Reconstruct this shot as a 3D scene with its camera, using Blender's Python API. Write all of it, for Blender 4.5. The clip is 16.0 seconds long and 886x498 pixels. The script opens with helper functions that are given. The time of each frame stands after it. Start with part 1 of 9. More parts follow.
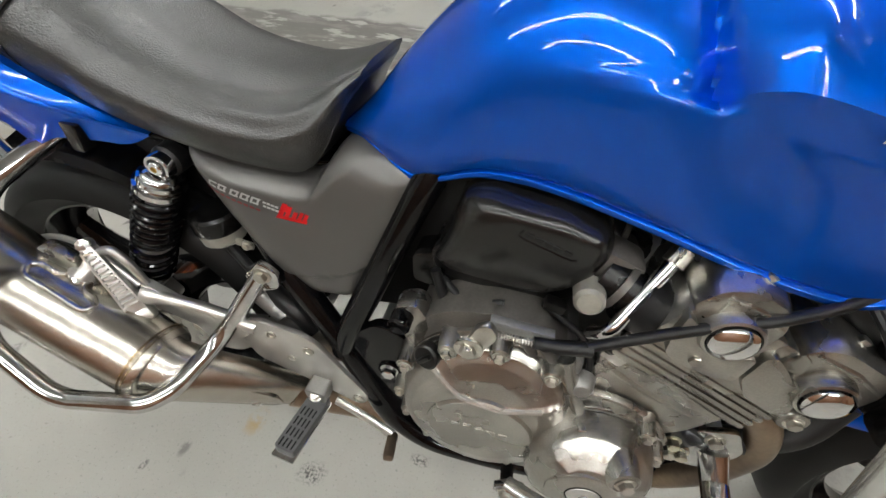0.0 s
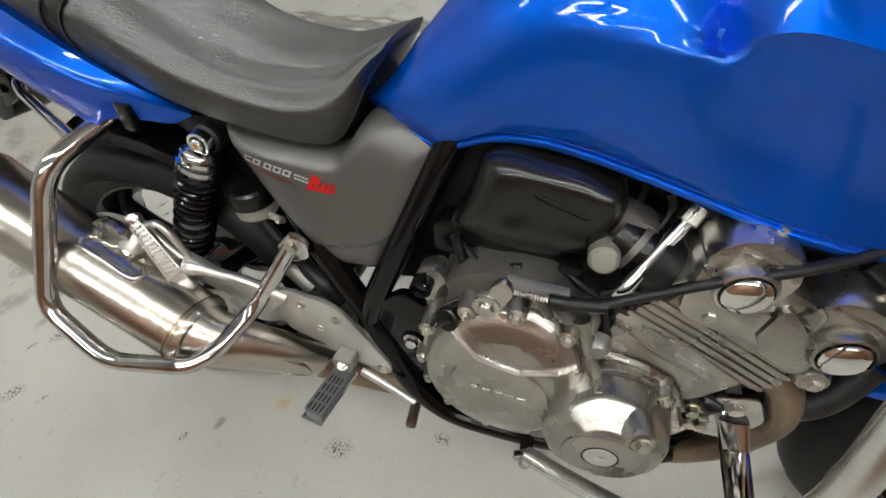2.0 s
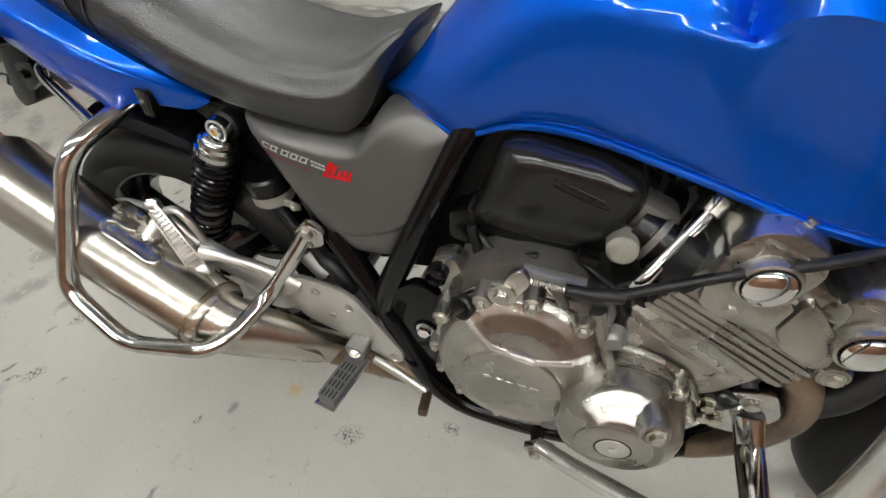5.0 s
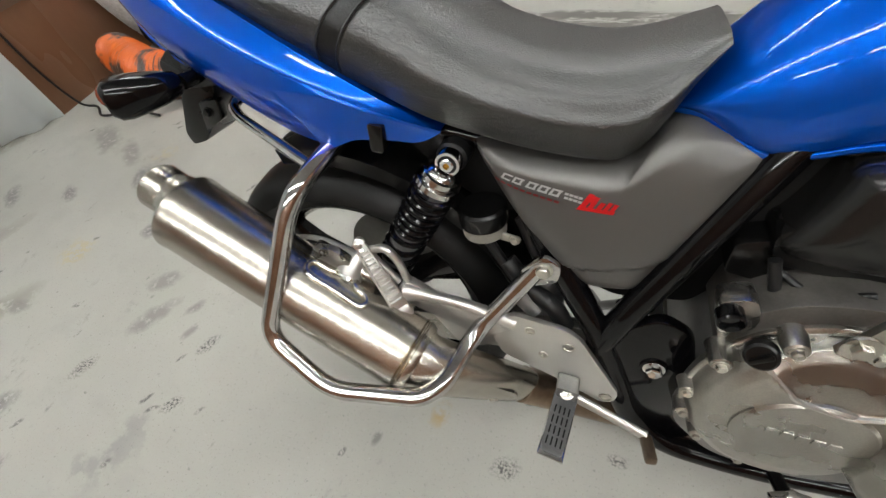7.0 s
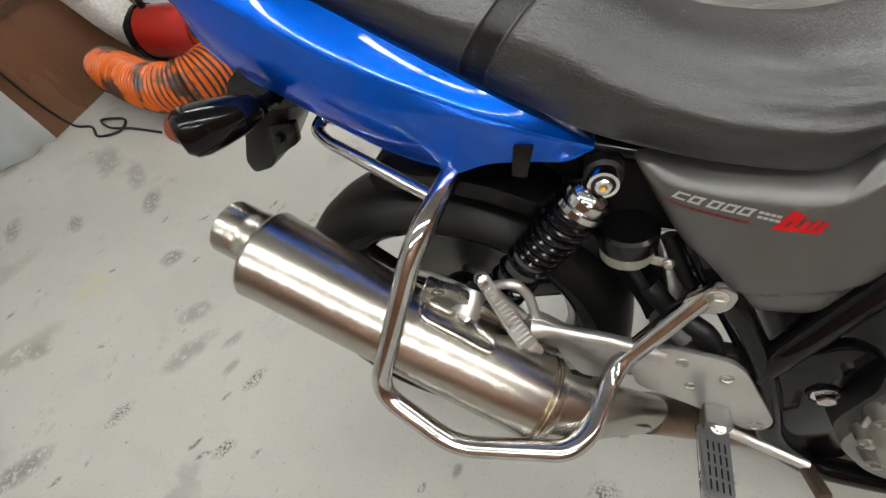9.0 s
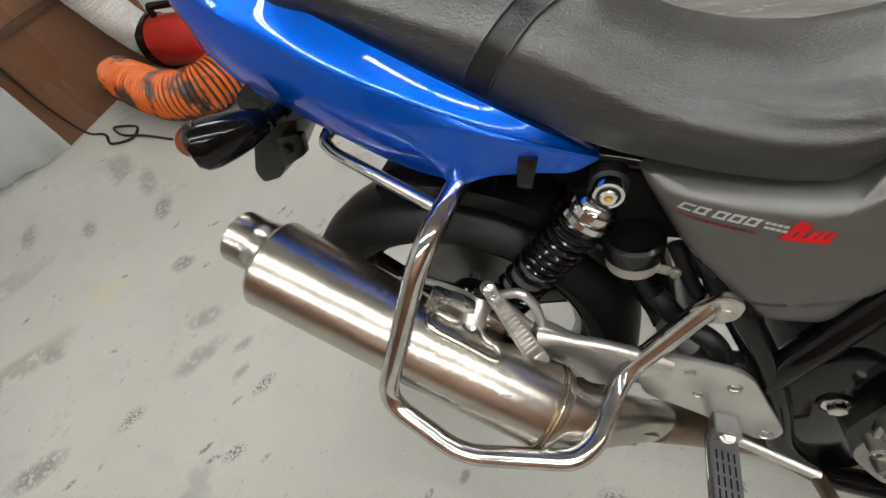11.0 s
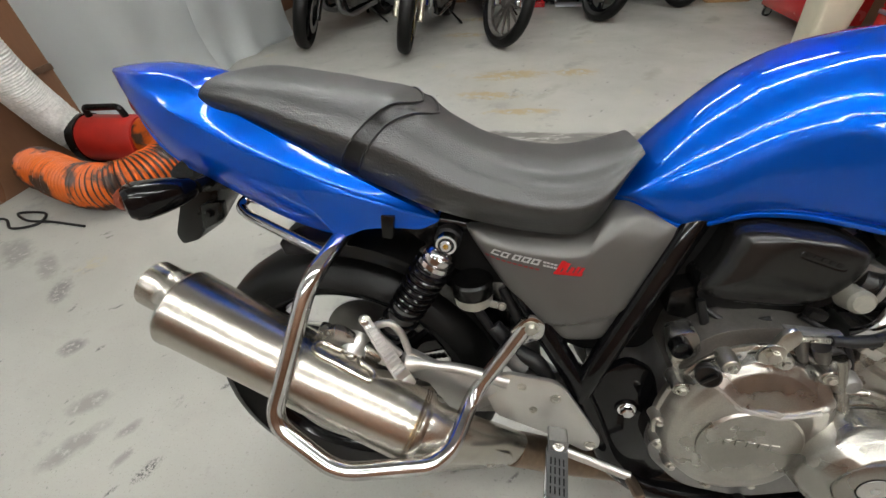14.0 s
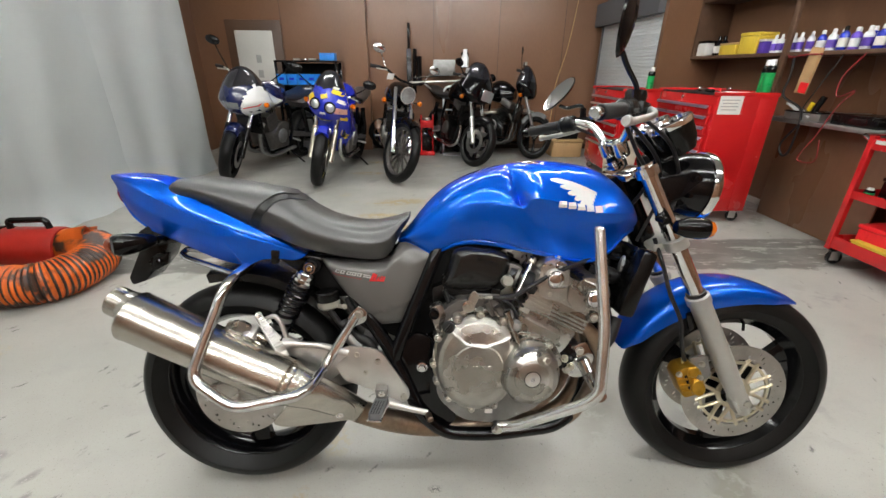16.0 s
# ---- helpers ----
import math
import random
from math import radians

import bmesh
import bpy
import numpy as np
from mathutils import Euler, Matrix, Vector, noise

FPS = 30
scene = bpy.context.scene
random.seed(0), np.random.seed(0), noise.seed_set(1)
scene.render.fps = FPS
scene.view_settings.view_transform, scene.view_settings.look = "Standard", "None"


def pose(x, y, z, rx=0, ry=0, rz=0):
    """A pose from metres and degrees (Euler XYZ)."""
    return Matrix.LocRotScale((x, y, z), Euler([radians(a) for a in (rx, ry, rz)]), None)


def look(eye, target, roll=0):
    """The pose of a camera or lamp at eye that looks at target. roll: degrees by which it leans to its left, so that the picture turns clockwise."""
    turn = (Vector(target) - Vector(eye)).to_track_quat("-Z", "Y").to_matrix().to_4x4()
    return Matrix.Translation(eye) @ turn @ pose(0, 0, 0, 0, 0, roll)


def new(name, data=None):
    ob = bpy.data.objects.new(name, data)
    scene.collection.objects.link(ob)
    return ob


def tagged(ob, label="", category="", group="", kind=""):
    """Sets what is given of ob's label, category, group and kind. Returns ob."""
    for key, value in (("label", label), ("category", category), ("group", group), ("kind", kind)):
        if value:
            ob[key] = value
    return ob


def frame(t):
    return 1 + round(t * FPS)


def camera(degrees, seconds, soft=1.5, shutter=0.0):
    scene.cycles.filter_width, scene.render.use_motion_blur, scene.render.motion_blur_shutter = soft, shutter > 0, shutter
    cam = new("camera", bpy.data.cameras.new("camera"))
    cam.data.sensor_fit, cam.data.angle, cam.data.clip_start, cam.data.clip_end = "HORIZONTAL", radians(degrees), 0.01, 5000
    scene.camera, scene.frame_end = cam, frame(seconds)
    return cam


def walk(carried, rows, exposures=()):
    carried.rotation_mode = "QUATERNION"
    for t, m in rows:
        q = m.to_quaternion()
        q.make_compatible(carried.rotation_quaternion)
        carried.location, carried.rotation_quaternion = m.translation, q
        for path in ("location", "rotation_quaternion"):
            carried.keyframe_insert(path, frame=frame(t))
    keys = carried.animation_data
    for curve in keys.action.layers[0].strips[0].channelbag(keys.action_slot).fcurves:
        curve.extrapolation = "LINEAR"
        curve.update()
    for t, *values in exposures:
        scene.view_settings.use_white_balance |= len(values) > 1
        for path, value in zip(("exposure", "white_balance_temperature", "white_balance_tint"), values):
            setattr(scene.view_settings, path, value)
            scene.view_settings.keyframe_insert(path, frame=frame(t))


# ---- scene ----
cam = camera(94.6, 16.0)
PATH = [
    (0, (0.6545, -0.2240, 0.9840), (0.3353, 0.9177, -0.6268), -1.47),
    (0.5, (0.6724, -0.2540, 0.9757), (0.2712, 0.8741, -0.6263), -4.73),
    (1, (0.6764, -0.2610, 0.9776), (0.2432, 0.8572, -0.6230), -5.91),
    (1.5, (0.6754, -0.2630, 0.9786), (0.2402, 0.8561, -0.6208), -6.11),
    (2, (0.6704, -0.2650, 0.9777), (0.2372, 0.8491, -0.6258), -6.11),
    (2.5, (0.6684, -0.2660, 0.9768), (0.2341, 0.8409, -0.6314), -6.32),
    (3, (0.6674, -0.2680, 0.9758), (0.2261, 0.8319, -0.6353), -6.72),
    (3.5, (0.6664, -0.2700, 0.9738), (0.2220, 0.8229, -0.6412), -6.82),
    (6, (0.6564, -0.2720, 0.9769), (0.1371, 0.7919, -0.6350), -9.08),
    (6.5, (0.5766, -0.2870, 0.9872), (-0.0128, 0.7623, -0.6102), -12.62),
    (7, (0.3915, -0.2880, 0.9871), (-0.2075, 0.7467, -0.6162), -14.62),
    (7.5, (0.2546, -0.2620, 0.9913), (-0.3377, 0.7649, -0.6195), -16.43),
    (8, (0.1946, -0.2570, 0.9902), (-0.3660, 0.7588, -0.6389), -17.07),
    (8.5, (0.2005, -0.2540, 0.9841), (-0.3481, 0.7667, -0.6460), -17.38),
    (9, (0.2034, -0.2550, 0.9831), (-0.3501, 0.7598, -0.6491), -17.78),
    (11.5, (0.2056, -0.2470, 0.9930), (-0.3869, 0.7700, -0.6239), -19.34),
    (12, (0.2066, -0.2460, 0.9940), (-0.3857, 0.7840, -0.6148), -19.03),
    (12.5, (0.2087, -0.2460, 0.9960), (-0.3723, 0.8148, -0.5968), -17.72),
    (13, (0.2117, -0.2530, 1.0019), (-0.3347, 0.8911, -0.5448), -14.89),
    (13.5, (0.2408, -0.2890, 1.0075), (-0.2162, 0.9959, -0.4554), -10.25),
    (14, (0.3183, -0.3940, 1.0393), (0.0226, 1.0831, -0.2763), -4.67),
    (14.5, (0.4219, -0.5450, 1.0726), (0.2707, 1.0789, -0.0850), -1.80),
    (15, (0.4587, -0.6970, 1.1241), (0.4222, 1.0051, 0.0745), -0.56),
    (15.5, (0.4809, -0.8300, 1.1397), (0.5287, 0.9530, 0.2349), 0.49),
    (16, (0.5408, -0.9000, 1.1288), (0.6081, 0.9273, 0.3185), 0.52),
]
walk(cam, [(t, look(eye, target, roll)) for t, eye, target, roll in PATH], [(0, 0.0), (14.8, 0.0), (16, 0.2)])

from mathutils.bvhtree import BVHTree

# ---- room dimensions ----
LEAN_ANGLE = 12.0
STAND = pose(0.9, 0, -0.006) @ pose(0, 0, 0, 0, 0.90, 0) @ pose(-0.9, 0, 0, -LEAN_ANGLE, 0, 0)
WALL_BACK, WALL_RIGHT, WALL_LEFT, WALL_FRONT, CEILING = 5.48, 3.58, -2.62, -3.2, 2.75
# the last three, at y -2.4, are unseen fill added to brighten the bike's right side
LAMPS = tuple((x, y, 0) for y in (-0.8, 1.5) for x in (-1.26, 0.06, 1.38, 2.70)) + ((-0.6, 3.7, 0), (1.4, 3.7, 0), (1.9, -2.4, 0), (0.5, -2.4, 0), (-0.9, -2.4, 0))

# ---- world and lamps ----
world = bpy.data.worlds.new("world")
scene.world = world
world.use_nodes = True
world.node_tree.nodes["Background"].inputs[0].default_value = (0.9, 0.95, 1.0, 1)
world.node_tree.nodes["Background"].inputs[1].default_value = 0.0
TUBE_POWER = 53.0


# ---- materials ----
def material(name, colour, rough=0.5, metal=0.0, spread=0.12, scale=8.0, fine=120.0, bump=0.05, depth=0.002, coat=0.0,
             rough_spread=0.1, stretch=(1, 1, 1), second=None, alpha=1.0, transmission=0.0, edge=(0.35, 0.7), per_object=0.0, spec=0.5, coat_ior=1.5):
    """A surface with variation at two scales: blotches of `scale`, grain of `fine`, in metres."""
    m = bpy.data.materials.new(name)
    m.use_nodes = True
    nt = m.node_tree
    n, ln = nt.nodes, nt.links
    b = n["Principled BSDF"]
    b.inputs["Metallic"].default_value = metal
    b.inputs["Coat Weight"].default_value = coat
    b.inputs["Coat Roughness"].default_value = 0.04
    b.inputs["Coat IOR"].default_value = coat_ior
    b.inputs["Specular IOR Level"].default_value = spec
    b.inputs["Alpha"].default_value = alpha
    b.inputs["Transmission Weight"].default_value = transmission
    co = n.new("ShaderNodeTexCoord")
    mp = n.new("ShaderNodeMapping")
    mp.inputs["Scale"].default_value = stretch
    ln.new(co.outputs["Object"], mp.inputs[0])
    big = n.new("ShaderNodeTexNoise")
    big.inputs["Scale"].default_value, big.inputs["Detail"].default_value = scale, 4
    small = n.new("ShaderNodeTexNoise")
    small.inputs["Scale"].default_value, small.inputs["Detail"].default_value = fine, 3
    ln.new(mp.outputs[0], big.inputs["Vector"])
    ln.new(mp.outputs[0], small.inputs["Vector"])
    ramp = n.new("ShaderNodeMapRange")
    ramp.inputs[1].default_value, ramp.inputs[2].default_value = edge
    ln.new(big.outputs[0], ramp.inputs[0])
    mix = n.new("ShaderNodeMix")
    mix.data_type = "RGBA"
    low = second or tuple(c * (1 - spread) for c in colour)
    mix.inputs[6].default_value = (*low, 1)
    mix.inputs[7].default_value = (*colour, 1)
    ln.new(ramp.outputs[0], mix.inputs[0])
    grain = n.new("ShaderNodeMix")
    grain.data_type, grain.blend_type = "RGBA", "OVERLAY"
    grain.inputs[0].default_value = spread * 0.6
    ln.new(mix.outputs[2], grain.inputs[6])
    ln.new(small.outputs[0], grain.inputs[7])
    tint = grain.outputs[2]
    if per_object:
        info = n.new("ShaderNodeObjectInfo")
        hsv = n.new("ShaderNodeHueSaturation")
        mr = n.new("ShaderNodeMapRange")
        mr.inputs[3].default_value, mr.inputs[4].default_value = 1 - per_object, 1 + per_object
        ln.new(info.outputs["Random"], mr.inputs[0])
        ln.new(mr.outputs[0], hsv.inputs["Value"])
        ln.new(tint, hsv.inputs["Color"])
        tint = hsv.outputs[0]
    ln.new(tint, b.inputs["Base Color"])
    rr = n.new("ShaderNodeMapRange")
    rr.inputs[3].default_value, rr.inputs[4].default_value = max(rough - rough_spread, 0.02), min(rough + rough_spread, 1)
    ln.new(big.outputs[0], rr.inputs[0])
    ln.new(rr.outputs[0], b.inputs["Roughness"])
    if bump:
        bp = n.new("ShaderNodeBump")
        bp.inputs["Strength"].default_value, bp.inputs["Distance"].default_value = bump, depth
        ln.new(small.outputs[0], bp.inputs["Height"])
        ln.new(bp.outputs[0], b.inputs["Normal"])
    return m


def glow(name, colour, strength):
    m = bpy.data.materials.new(name)
    m.use_nodes = True
    b = m.node_tree.nodes["Principled BSDF"]
    b.inputs["Base Color"].default_value = (*colour, 1)
    b.inputs["Emission Color"].default_value = (*colour, 1)
    b.inputs["Emission Strength"].default_value = strength
    return m


def floor_material():
    """Grey-white painted concrete: scuffs, dark smears, fine specks and a band worn to bare grey."""
    m = bpy.data.materials.new("painted_concrete")
    m.use_nodes = True
    nt = m.node_tree
    n, ln = nt.nodes, nt.links
    b = n["Principled BSDF"]
    co = n.new("ShaderNodeTexCoord")

    def noise_node(scale, detail, rough=0.55, stretch=None, shift=(0, 0, 0)):
        node = n.new("ShaderNodeTexNoise")
        node.inputs["Scale"].default_value, node.inputs["Detail"].default_value, node.inputs["Roughness"].default_value = scale, detail, rough
        mp = n.new("ShaderNodeMapping")
        mp.inputs["Scale"].default_value = stretch or (1, 1, 1)
        mp.inputs["Location"].default_value = shift
        ln.new(co.outputs["Object"], mp.inputs[0])
        ln.new(mp.outputs[0], node.inputs["Vector"])
        return node.outputs[0]

    def ranged(value, a, c, lo=0.0, hi=1.0):
        node = n.new("ShaderNodeMapRange")
        node.inputs[1].default_value, node.inputs[2].default_value, node.inputs[3].default_value, node.inputs[4].default_value = a, c, lo, hi
        ln.new(value, node.inputs[0])
        return node.outputs[0]

    def times(a, c):
        node = n.new("ShaderNodeMath")
        node.operation = "MULTIPLY"
        ln.new(a, node.inputs[0])
        ln.new(c, node.inputs[1])
        return node.outputs[0]

    def over(base, colour, fac):
        node = n.new("ShaderNodeMix")
        node.data_type = "RGBA"
        if isinstance(base, tuple):
            node.inputs[6].default_value = (*base, 1)
        else:
            ln.new(base, node.inputs[6])
        node.inputs[7].default_value = (*colour, 1)
        ln.new(fac, node.inputs[0])
        return node.outputs[2]

    tint = over((0.38, 0.374, 0.342), (0.315, 0.309, 0.282), ranged(noise_node(1.3, 5), 0.35, 0.7))
    tint = over(tint, (0.30, 0.295, 0.275), ranged(noise_node(4.5, 6, 0.6, (1, 1.6, 1)), 0.56, 0.75, 0, 0.7))
    smear = times(ranged(noise_node(7, 5, 0.6, (1.5, 0.7, 1), (3, 1, 0)), 0.60, 0.70), ranged(noise_node(45, 3), 0.42, 0.60))
    tint = over(tint, (0.10, 0.10, 0.10), times(smear, ranged(noise_node(2.2, 2, 0.5, None, (9, 4, 0)), 0.45, 0.6, 0, 0.8)))
    tint = over(tint, (0.16, 0.16, 0.155), ranged(noise_node(60, 2, 0.5, None, (2, 7, 0)), 0.70, 0.76, 0, 0.6))
    tint = over(tint, (0.17, 0.165, 0.155), ranged(noise_node(170, 3, 0.6, None, (4, 3, 0)), 0.60, 0.72, 0, 0.55))
    tint = over(tint, (0.50, 0.495, 0.47), ranged(noise_node(95, 3, 0.6, None, (1, 8, 0)), 0.62, 0.74, 0, 0.18))
    # footprints and rubber marks, scattered and broken up
    def marks(scale, stretch, shift, keep, size, strength, grit, cut):
        warp = n.new("ShaderNodeMix")
        warp.data_type, warp.blend_type = "RGBA", "LINEAR_LIGHT"
        warp.inputs[0].default_value = 0.04
        ln.new(co.outputs["Object"], warp.inputs[6])
        wn = n.new("ShaderNodeTexNoise")
        wn.inputs["Scale"].default_value, wn.inputs["Detail"].default_value = 9, 4
        ln.new(co.outputs["Object"], wn.inputs["Vector"])
        ln.new(wn.outputs[1], warp.inputs[7])
        spin = n.new("ShaderNodeMapping")
        spin.inputs["Rotation"].default_value = (0, 0, -1.0)
        ln.new(warp.outputs[2], spin.inputs[0])
        mp = n.new("ShaderNodeMapping")
        mp.inputs["Scale"].default_value, mp.inputs["Location"].default_value = stretch, shift
        ln.new(spin.outputs[0], mp.inputs[0])
        vo = n.new("ShaderNodeTexVoronoi")
        vo.inputs["Scale"].default_value = scale
        ln.new(mp.outputs[0], vo.inputs["Vector"])
        ch = n.new("ShaderNodeSeparateColor")
        ln.new(vo.outputs["Color"], ch.inputs[0])
        spot = times(ranged(vo.outputs["Distance"], size, size * 0.45), ranged(ch.outputs[0], keep, keep + 0.02))
        return times(spot, ranged(noise_node(grit, 4, 0.65), 0.62 - cut, 0.70 - cut, 0, strength))

    tint = over(tint, (0.22, 0.22, 0.215), marks(2.0, (1, 1.9, 0), (5, 6, 0), 0.50, 0.36, 0.6, 9, 0.12))
    # long faint drag marks, dark scrapes, and patches of fine black grit
    tint = over(tint, (0.24, 0.235, 0.20), marks(1.3, (1, 3.6, 0), (3, 1, 0), 0.55, 0.32, 0.9, 12, 0.21))
    tint = over(tint, (0.10, 0.10, 0.095), marks(9.0, (1, 2.6, 0), (7, 2, 0), 0.72, 0.20, 0.9, 60, 0.18))
    tint = over(tint, (0.40, 0.34, 0.20), marks(2.4, (1, 1.3, 0), (1, 5, 0), 0.62, 0.22, 0.7, 38, 0.16))
    # single stains, group by group: place, turn, half length, half width; then colour, strength, grain, how broken up
    def stains(base, places, colour, strength, grain, broken, soft=0.55):
        nearest = None
        for x, y, turn, a, c in places:
            mp = n.new("ShaderNodeMapping")
            mp.vector_type = "TEXTURE"
            mp.inputs["Location"].default_value, mp.inputs["Rotation"].default_value, mp.inputs["Scale"].default_value = (x, y, 0), (0, 0, radians(turn)), (a, c, 1)
            ln.new(co.outputs["Object"], mp.inputs[0])
            size = n.new("ShaderNodeVectorMath")
            size.operation = "LENGTH"
            ln.new(mp.outputs[0], size.inputs[0])
            if nearest is None:
                nearest = size.outputs["Value"]
                continue
            least = n.new("ShaderNodeMath")
            least.operation = "MINIMUM"
            ln.new(nearest, least.inputs[0])
            ln.new(size.outputs["Value"], least.inputs[1])
            nearest = least.outputs[0]
        ragged = n.new("ShaderNodeMath")
        ragged.operation = "MULTIPLY_ADD"
        ln.new(noise_node(20, 4, 0.6, None, (grain, 2, 0)), ragged.inputs[0])
        ragged.inputs[1].default_value = 1.1
        ln.new(nearest, ragged.inputs[2])
        return over(base, colour, times(ranged(ragged.outputs[0], 1.5, 1.5 - soft, 0, strength), ranged(noise_node(grain, 4, 0.65, None, (3, grain, 0)), broken - 0.05, broken + 0.06)))

    tint = stains(tint, ((-0.78, -0.08, 54, 0.1025, 0.041), (-1.31, -0.175, 10, 0.0574, 0.0369), (-0.836, 0.035, 40, 0.0738, 0.041), (-0.66, -0.02, 58, 0.041, 0.0205), (-0.62, -0.09, 62, 0.0369, 0.01804), (-1.50, 0.55, -40, 0.1312, 0.0492), (-1.72, 0.62, -35, 0.164, 0.0738)), (0.19, 0.185, 0.172), 0.75, 34, 0.40)
    tint = stains(tint, ((-1.32, 0.43, -51, 0.1025, 0.0492), (-1.05, 0.207, 20, 0.0533, 0.041), (-1.60, 0.292, -38, 0.0697, 0.0369), (-1.88, 0.22, -38, 0.0902, 0.0451), (0.04, -0.195, 70, 0.0246, 0.0123), (-1.07, -0.45, 50, 0.1066, 0.041)), (0.12, 0.12, 0.115), 0.75, 60, 0.43)
    tint = stains(tint, ((-0.88, -0.27, 55, 0.0533, 0.02788), (-0.535, -0.11, 60, 0.0451, 0.02132), (-0.527, -0.28, 40, 0.041, 0.0205), (0.335, -0.170, 10, 0.045, 0.028), (0.552, -0.09, 0, 0.0246, 0.0164)), (0.055, 0.055, 0.053), 0.95, 160, 0.52)
    tint = stains(tint, ((0.30, 2.72, 8, 0.36, 0.13), (0.77, 2.76, 5, 0.20, 0.10), (0.15, 2.33, -4, 0.26, 0.09), (0.38, 2.07, 3, 0.30, 0.06), (-0.15, 3.84, 0, 0.26, 0.10), (-0.07, 4.44, 0, 0.2, 0.10), (0.166, -0.100, 75, 0.040, 0.026)), (0.35, 0.27, 0.14), 0.95, 15, 0.44)
    # the band across the floor where the paint is worn away
    sep = n.new("ShaderNodeSeparateXYZ")
    ln.new(co.outputs["Object"], sep.inputs[0])
    wave = n.new("ShaderNodeMath")
    wave.operation = "MULTIPLY_ADD"
    ln.new(noise_node(6, 4), wave.inputs[0])
    wave.inputs[1].default_value = 0.12
    ln.new(sep.outputs[1], wave.inputs[2])
    inside = times(ranged(wave.outputs[0], 1.36, 1.38), ranged(wave.outputs[0], 1.86, 1.83))
    worn = times(inside, ranged(noise_node(9, 6, 0.65, (0.5, 1.6, 1)), 0.40, 0.445))
    tint = over(tint, (0.135, 0.130, 0.118), worn)
    tint = over(tint, (0.20, 0.192, 0.175), times(worn, ranged(noise_node(3.5, 6, 0.7, (0.6, 2.2, 1), (2, 3, 0)), 0.50, 0.58)))
    ln.new(tint, b.inputs["Base Color"])
    ln.new(ranged(noise_node(3, 4), 0.3, 0.7, 0.28, 0.55), b.inputs["Roughness"])
    bp = n.new("ShaderNodeBump")
    bp.inputs["Strength"].default_value, bp.inputs["Distance"].default_value = 0.25, 0.002
    ln.new(noise_node(14, 6), bp.inputs["Height"])
    ln.new(bp.outputs[0], b.inputs["Normal"])
    return m


FLOOR = floor_material()
BLUE = material("metallic_blue_paint", (0.0, 0.086, 0.53), 0.40, 0.76, 0.05, 3, 900, 0.01, 0.0001, coat=1.0, rough_spread=0.03, spec=0.0, coat_ior=1.38)
BLUE.node_tree.nodes["Principled BSDF"].inputs["Specular Tint"].default_value = (0.02, 0.25, 1.0, 1)
LEATHER = material("black_vinyl", (0.011, 0.0108, 0.0105), 0.37, 0, 0.3, 9, 460, 0.9, 0.0008, rough_spread=0.04, spec=1.0, stretch=(0.8, 1.3, 1.3))
WELT = material("black_vinyl_strap", (0.014, 0.014, 0.014), 0.36, 0, 0.2, 12, 420, 0.5, 0.0010, spec=0.8)
COVER = material("grey_satin_plastic", (0.100, 0.096, 0.091), 0.36, 0.45, 0.08, 5, 700, 0.04, 0.0003, rough_spread=0.05)
AIR_PLASTIC = material("satin_black_moulding", (0.008, 0.0078, 0.0075), 0.24, 0, 0.2, 6, 400, 0.05, 0.0004, spec=0.5)
AIRBOX = material("black_plastic", (0.0040, 0.0039, 0.0038), 0.26, 0, 0.2, 6, 400, 0.06, 0.0004, spec=0.33)
BLACK = material("black_gloss_paint", (0.0025, 0.0025, 0.003), 0.12, 0, 0.2, 10, 300, 0.03, 0.0003, coat=0.12, rough_spread=0.05, spec=0.25)
RUBBER = material("tyre_rubber", (0.0048, 0.0047, 0.0045), 0.44, 0, 0.3, 14, 260, 0.2, 0.0008, spec=0.22)
HOSE_RUBBER = material("hose_rubber", (0.007, 0.007, 0.0075), 0.45, 0, 0.2, 20, 300, 0.1, 0.0005, spec=0.35)
CHROME = material("chrome", (0.80, 0.80, 0.81), 0.07, 1.0, 0.12, 25, 200, 0.03, 0.0004, rough_spread=0.05)
WORN_CHROME = material("worn_chrome", (0.66, 0.655, 0.65), 0.10, 1.0, 0.25, 40, 300, 0.06, 0.0004, rough_spread=0.07)
SCUFFED = material("scuffed_chrome", (0.78, 0.78, 0.77), 0.20, 0.95, 0.18, 35, 260, 0.10, 0.0006, rough_spread=0.10)
STEEL = material("brushed_stainless", (0.51, 0.48, 0.43), 0.26, 1.0, 0.12, 7, 240, 0.08, 0.0004, rough_spread=0.03, stretch=(1, 7, 7))
HEAT_STEEL = material("heat_tinted_steel", (0.50, 0.36, 0.17), 0.22, 1.0, 0.3, 30, 200, 0.1, 0.0004, second=(0.45, 0.40, 0.33))
PIPE = material("heat_browned_pipe", (0.30, 0.22, 0.15), 0.38, 0.9, 0.4, 9, 120, 0.15, 0.001, second=(0.13, 0.10, 0.08))
CAST = material("cast_aluminium_paint", (0.45, 0.433, 0.398), 0.28, 0.96, 0.30, 14, 500, 0.16, 0.0006, rough_spread=0.09)
CAST_DARK = material("dirty_cast_aluminium", (0.30, 0.295, 0.285), 0.42, 0.75, 0.25, 18, 350, 0.2, 0.0008)
# one dark base for grime and for shade between the engine parts
CAST_DIRTY_SHADED = material("grimy_shaded_cast_aluminium", (0.13, 0.12, 0.11), 0.5, 0.6, 0.35, 22, 300, 0.2, 0.0008)
GOLD_BOLT = material("yellow_zinc_bolt", (0.52, 0.49, 0.40), 0.30, 1.0, 0.2, 60, 500, 0.1, 0.0003)
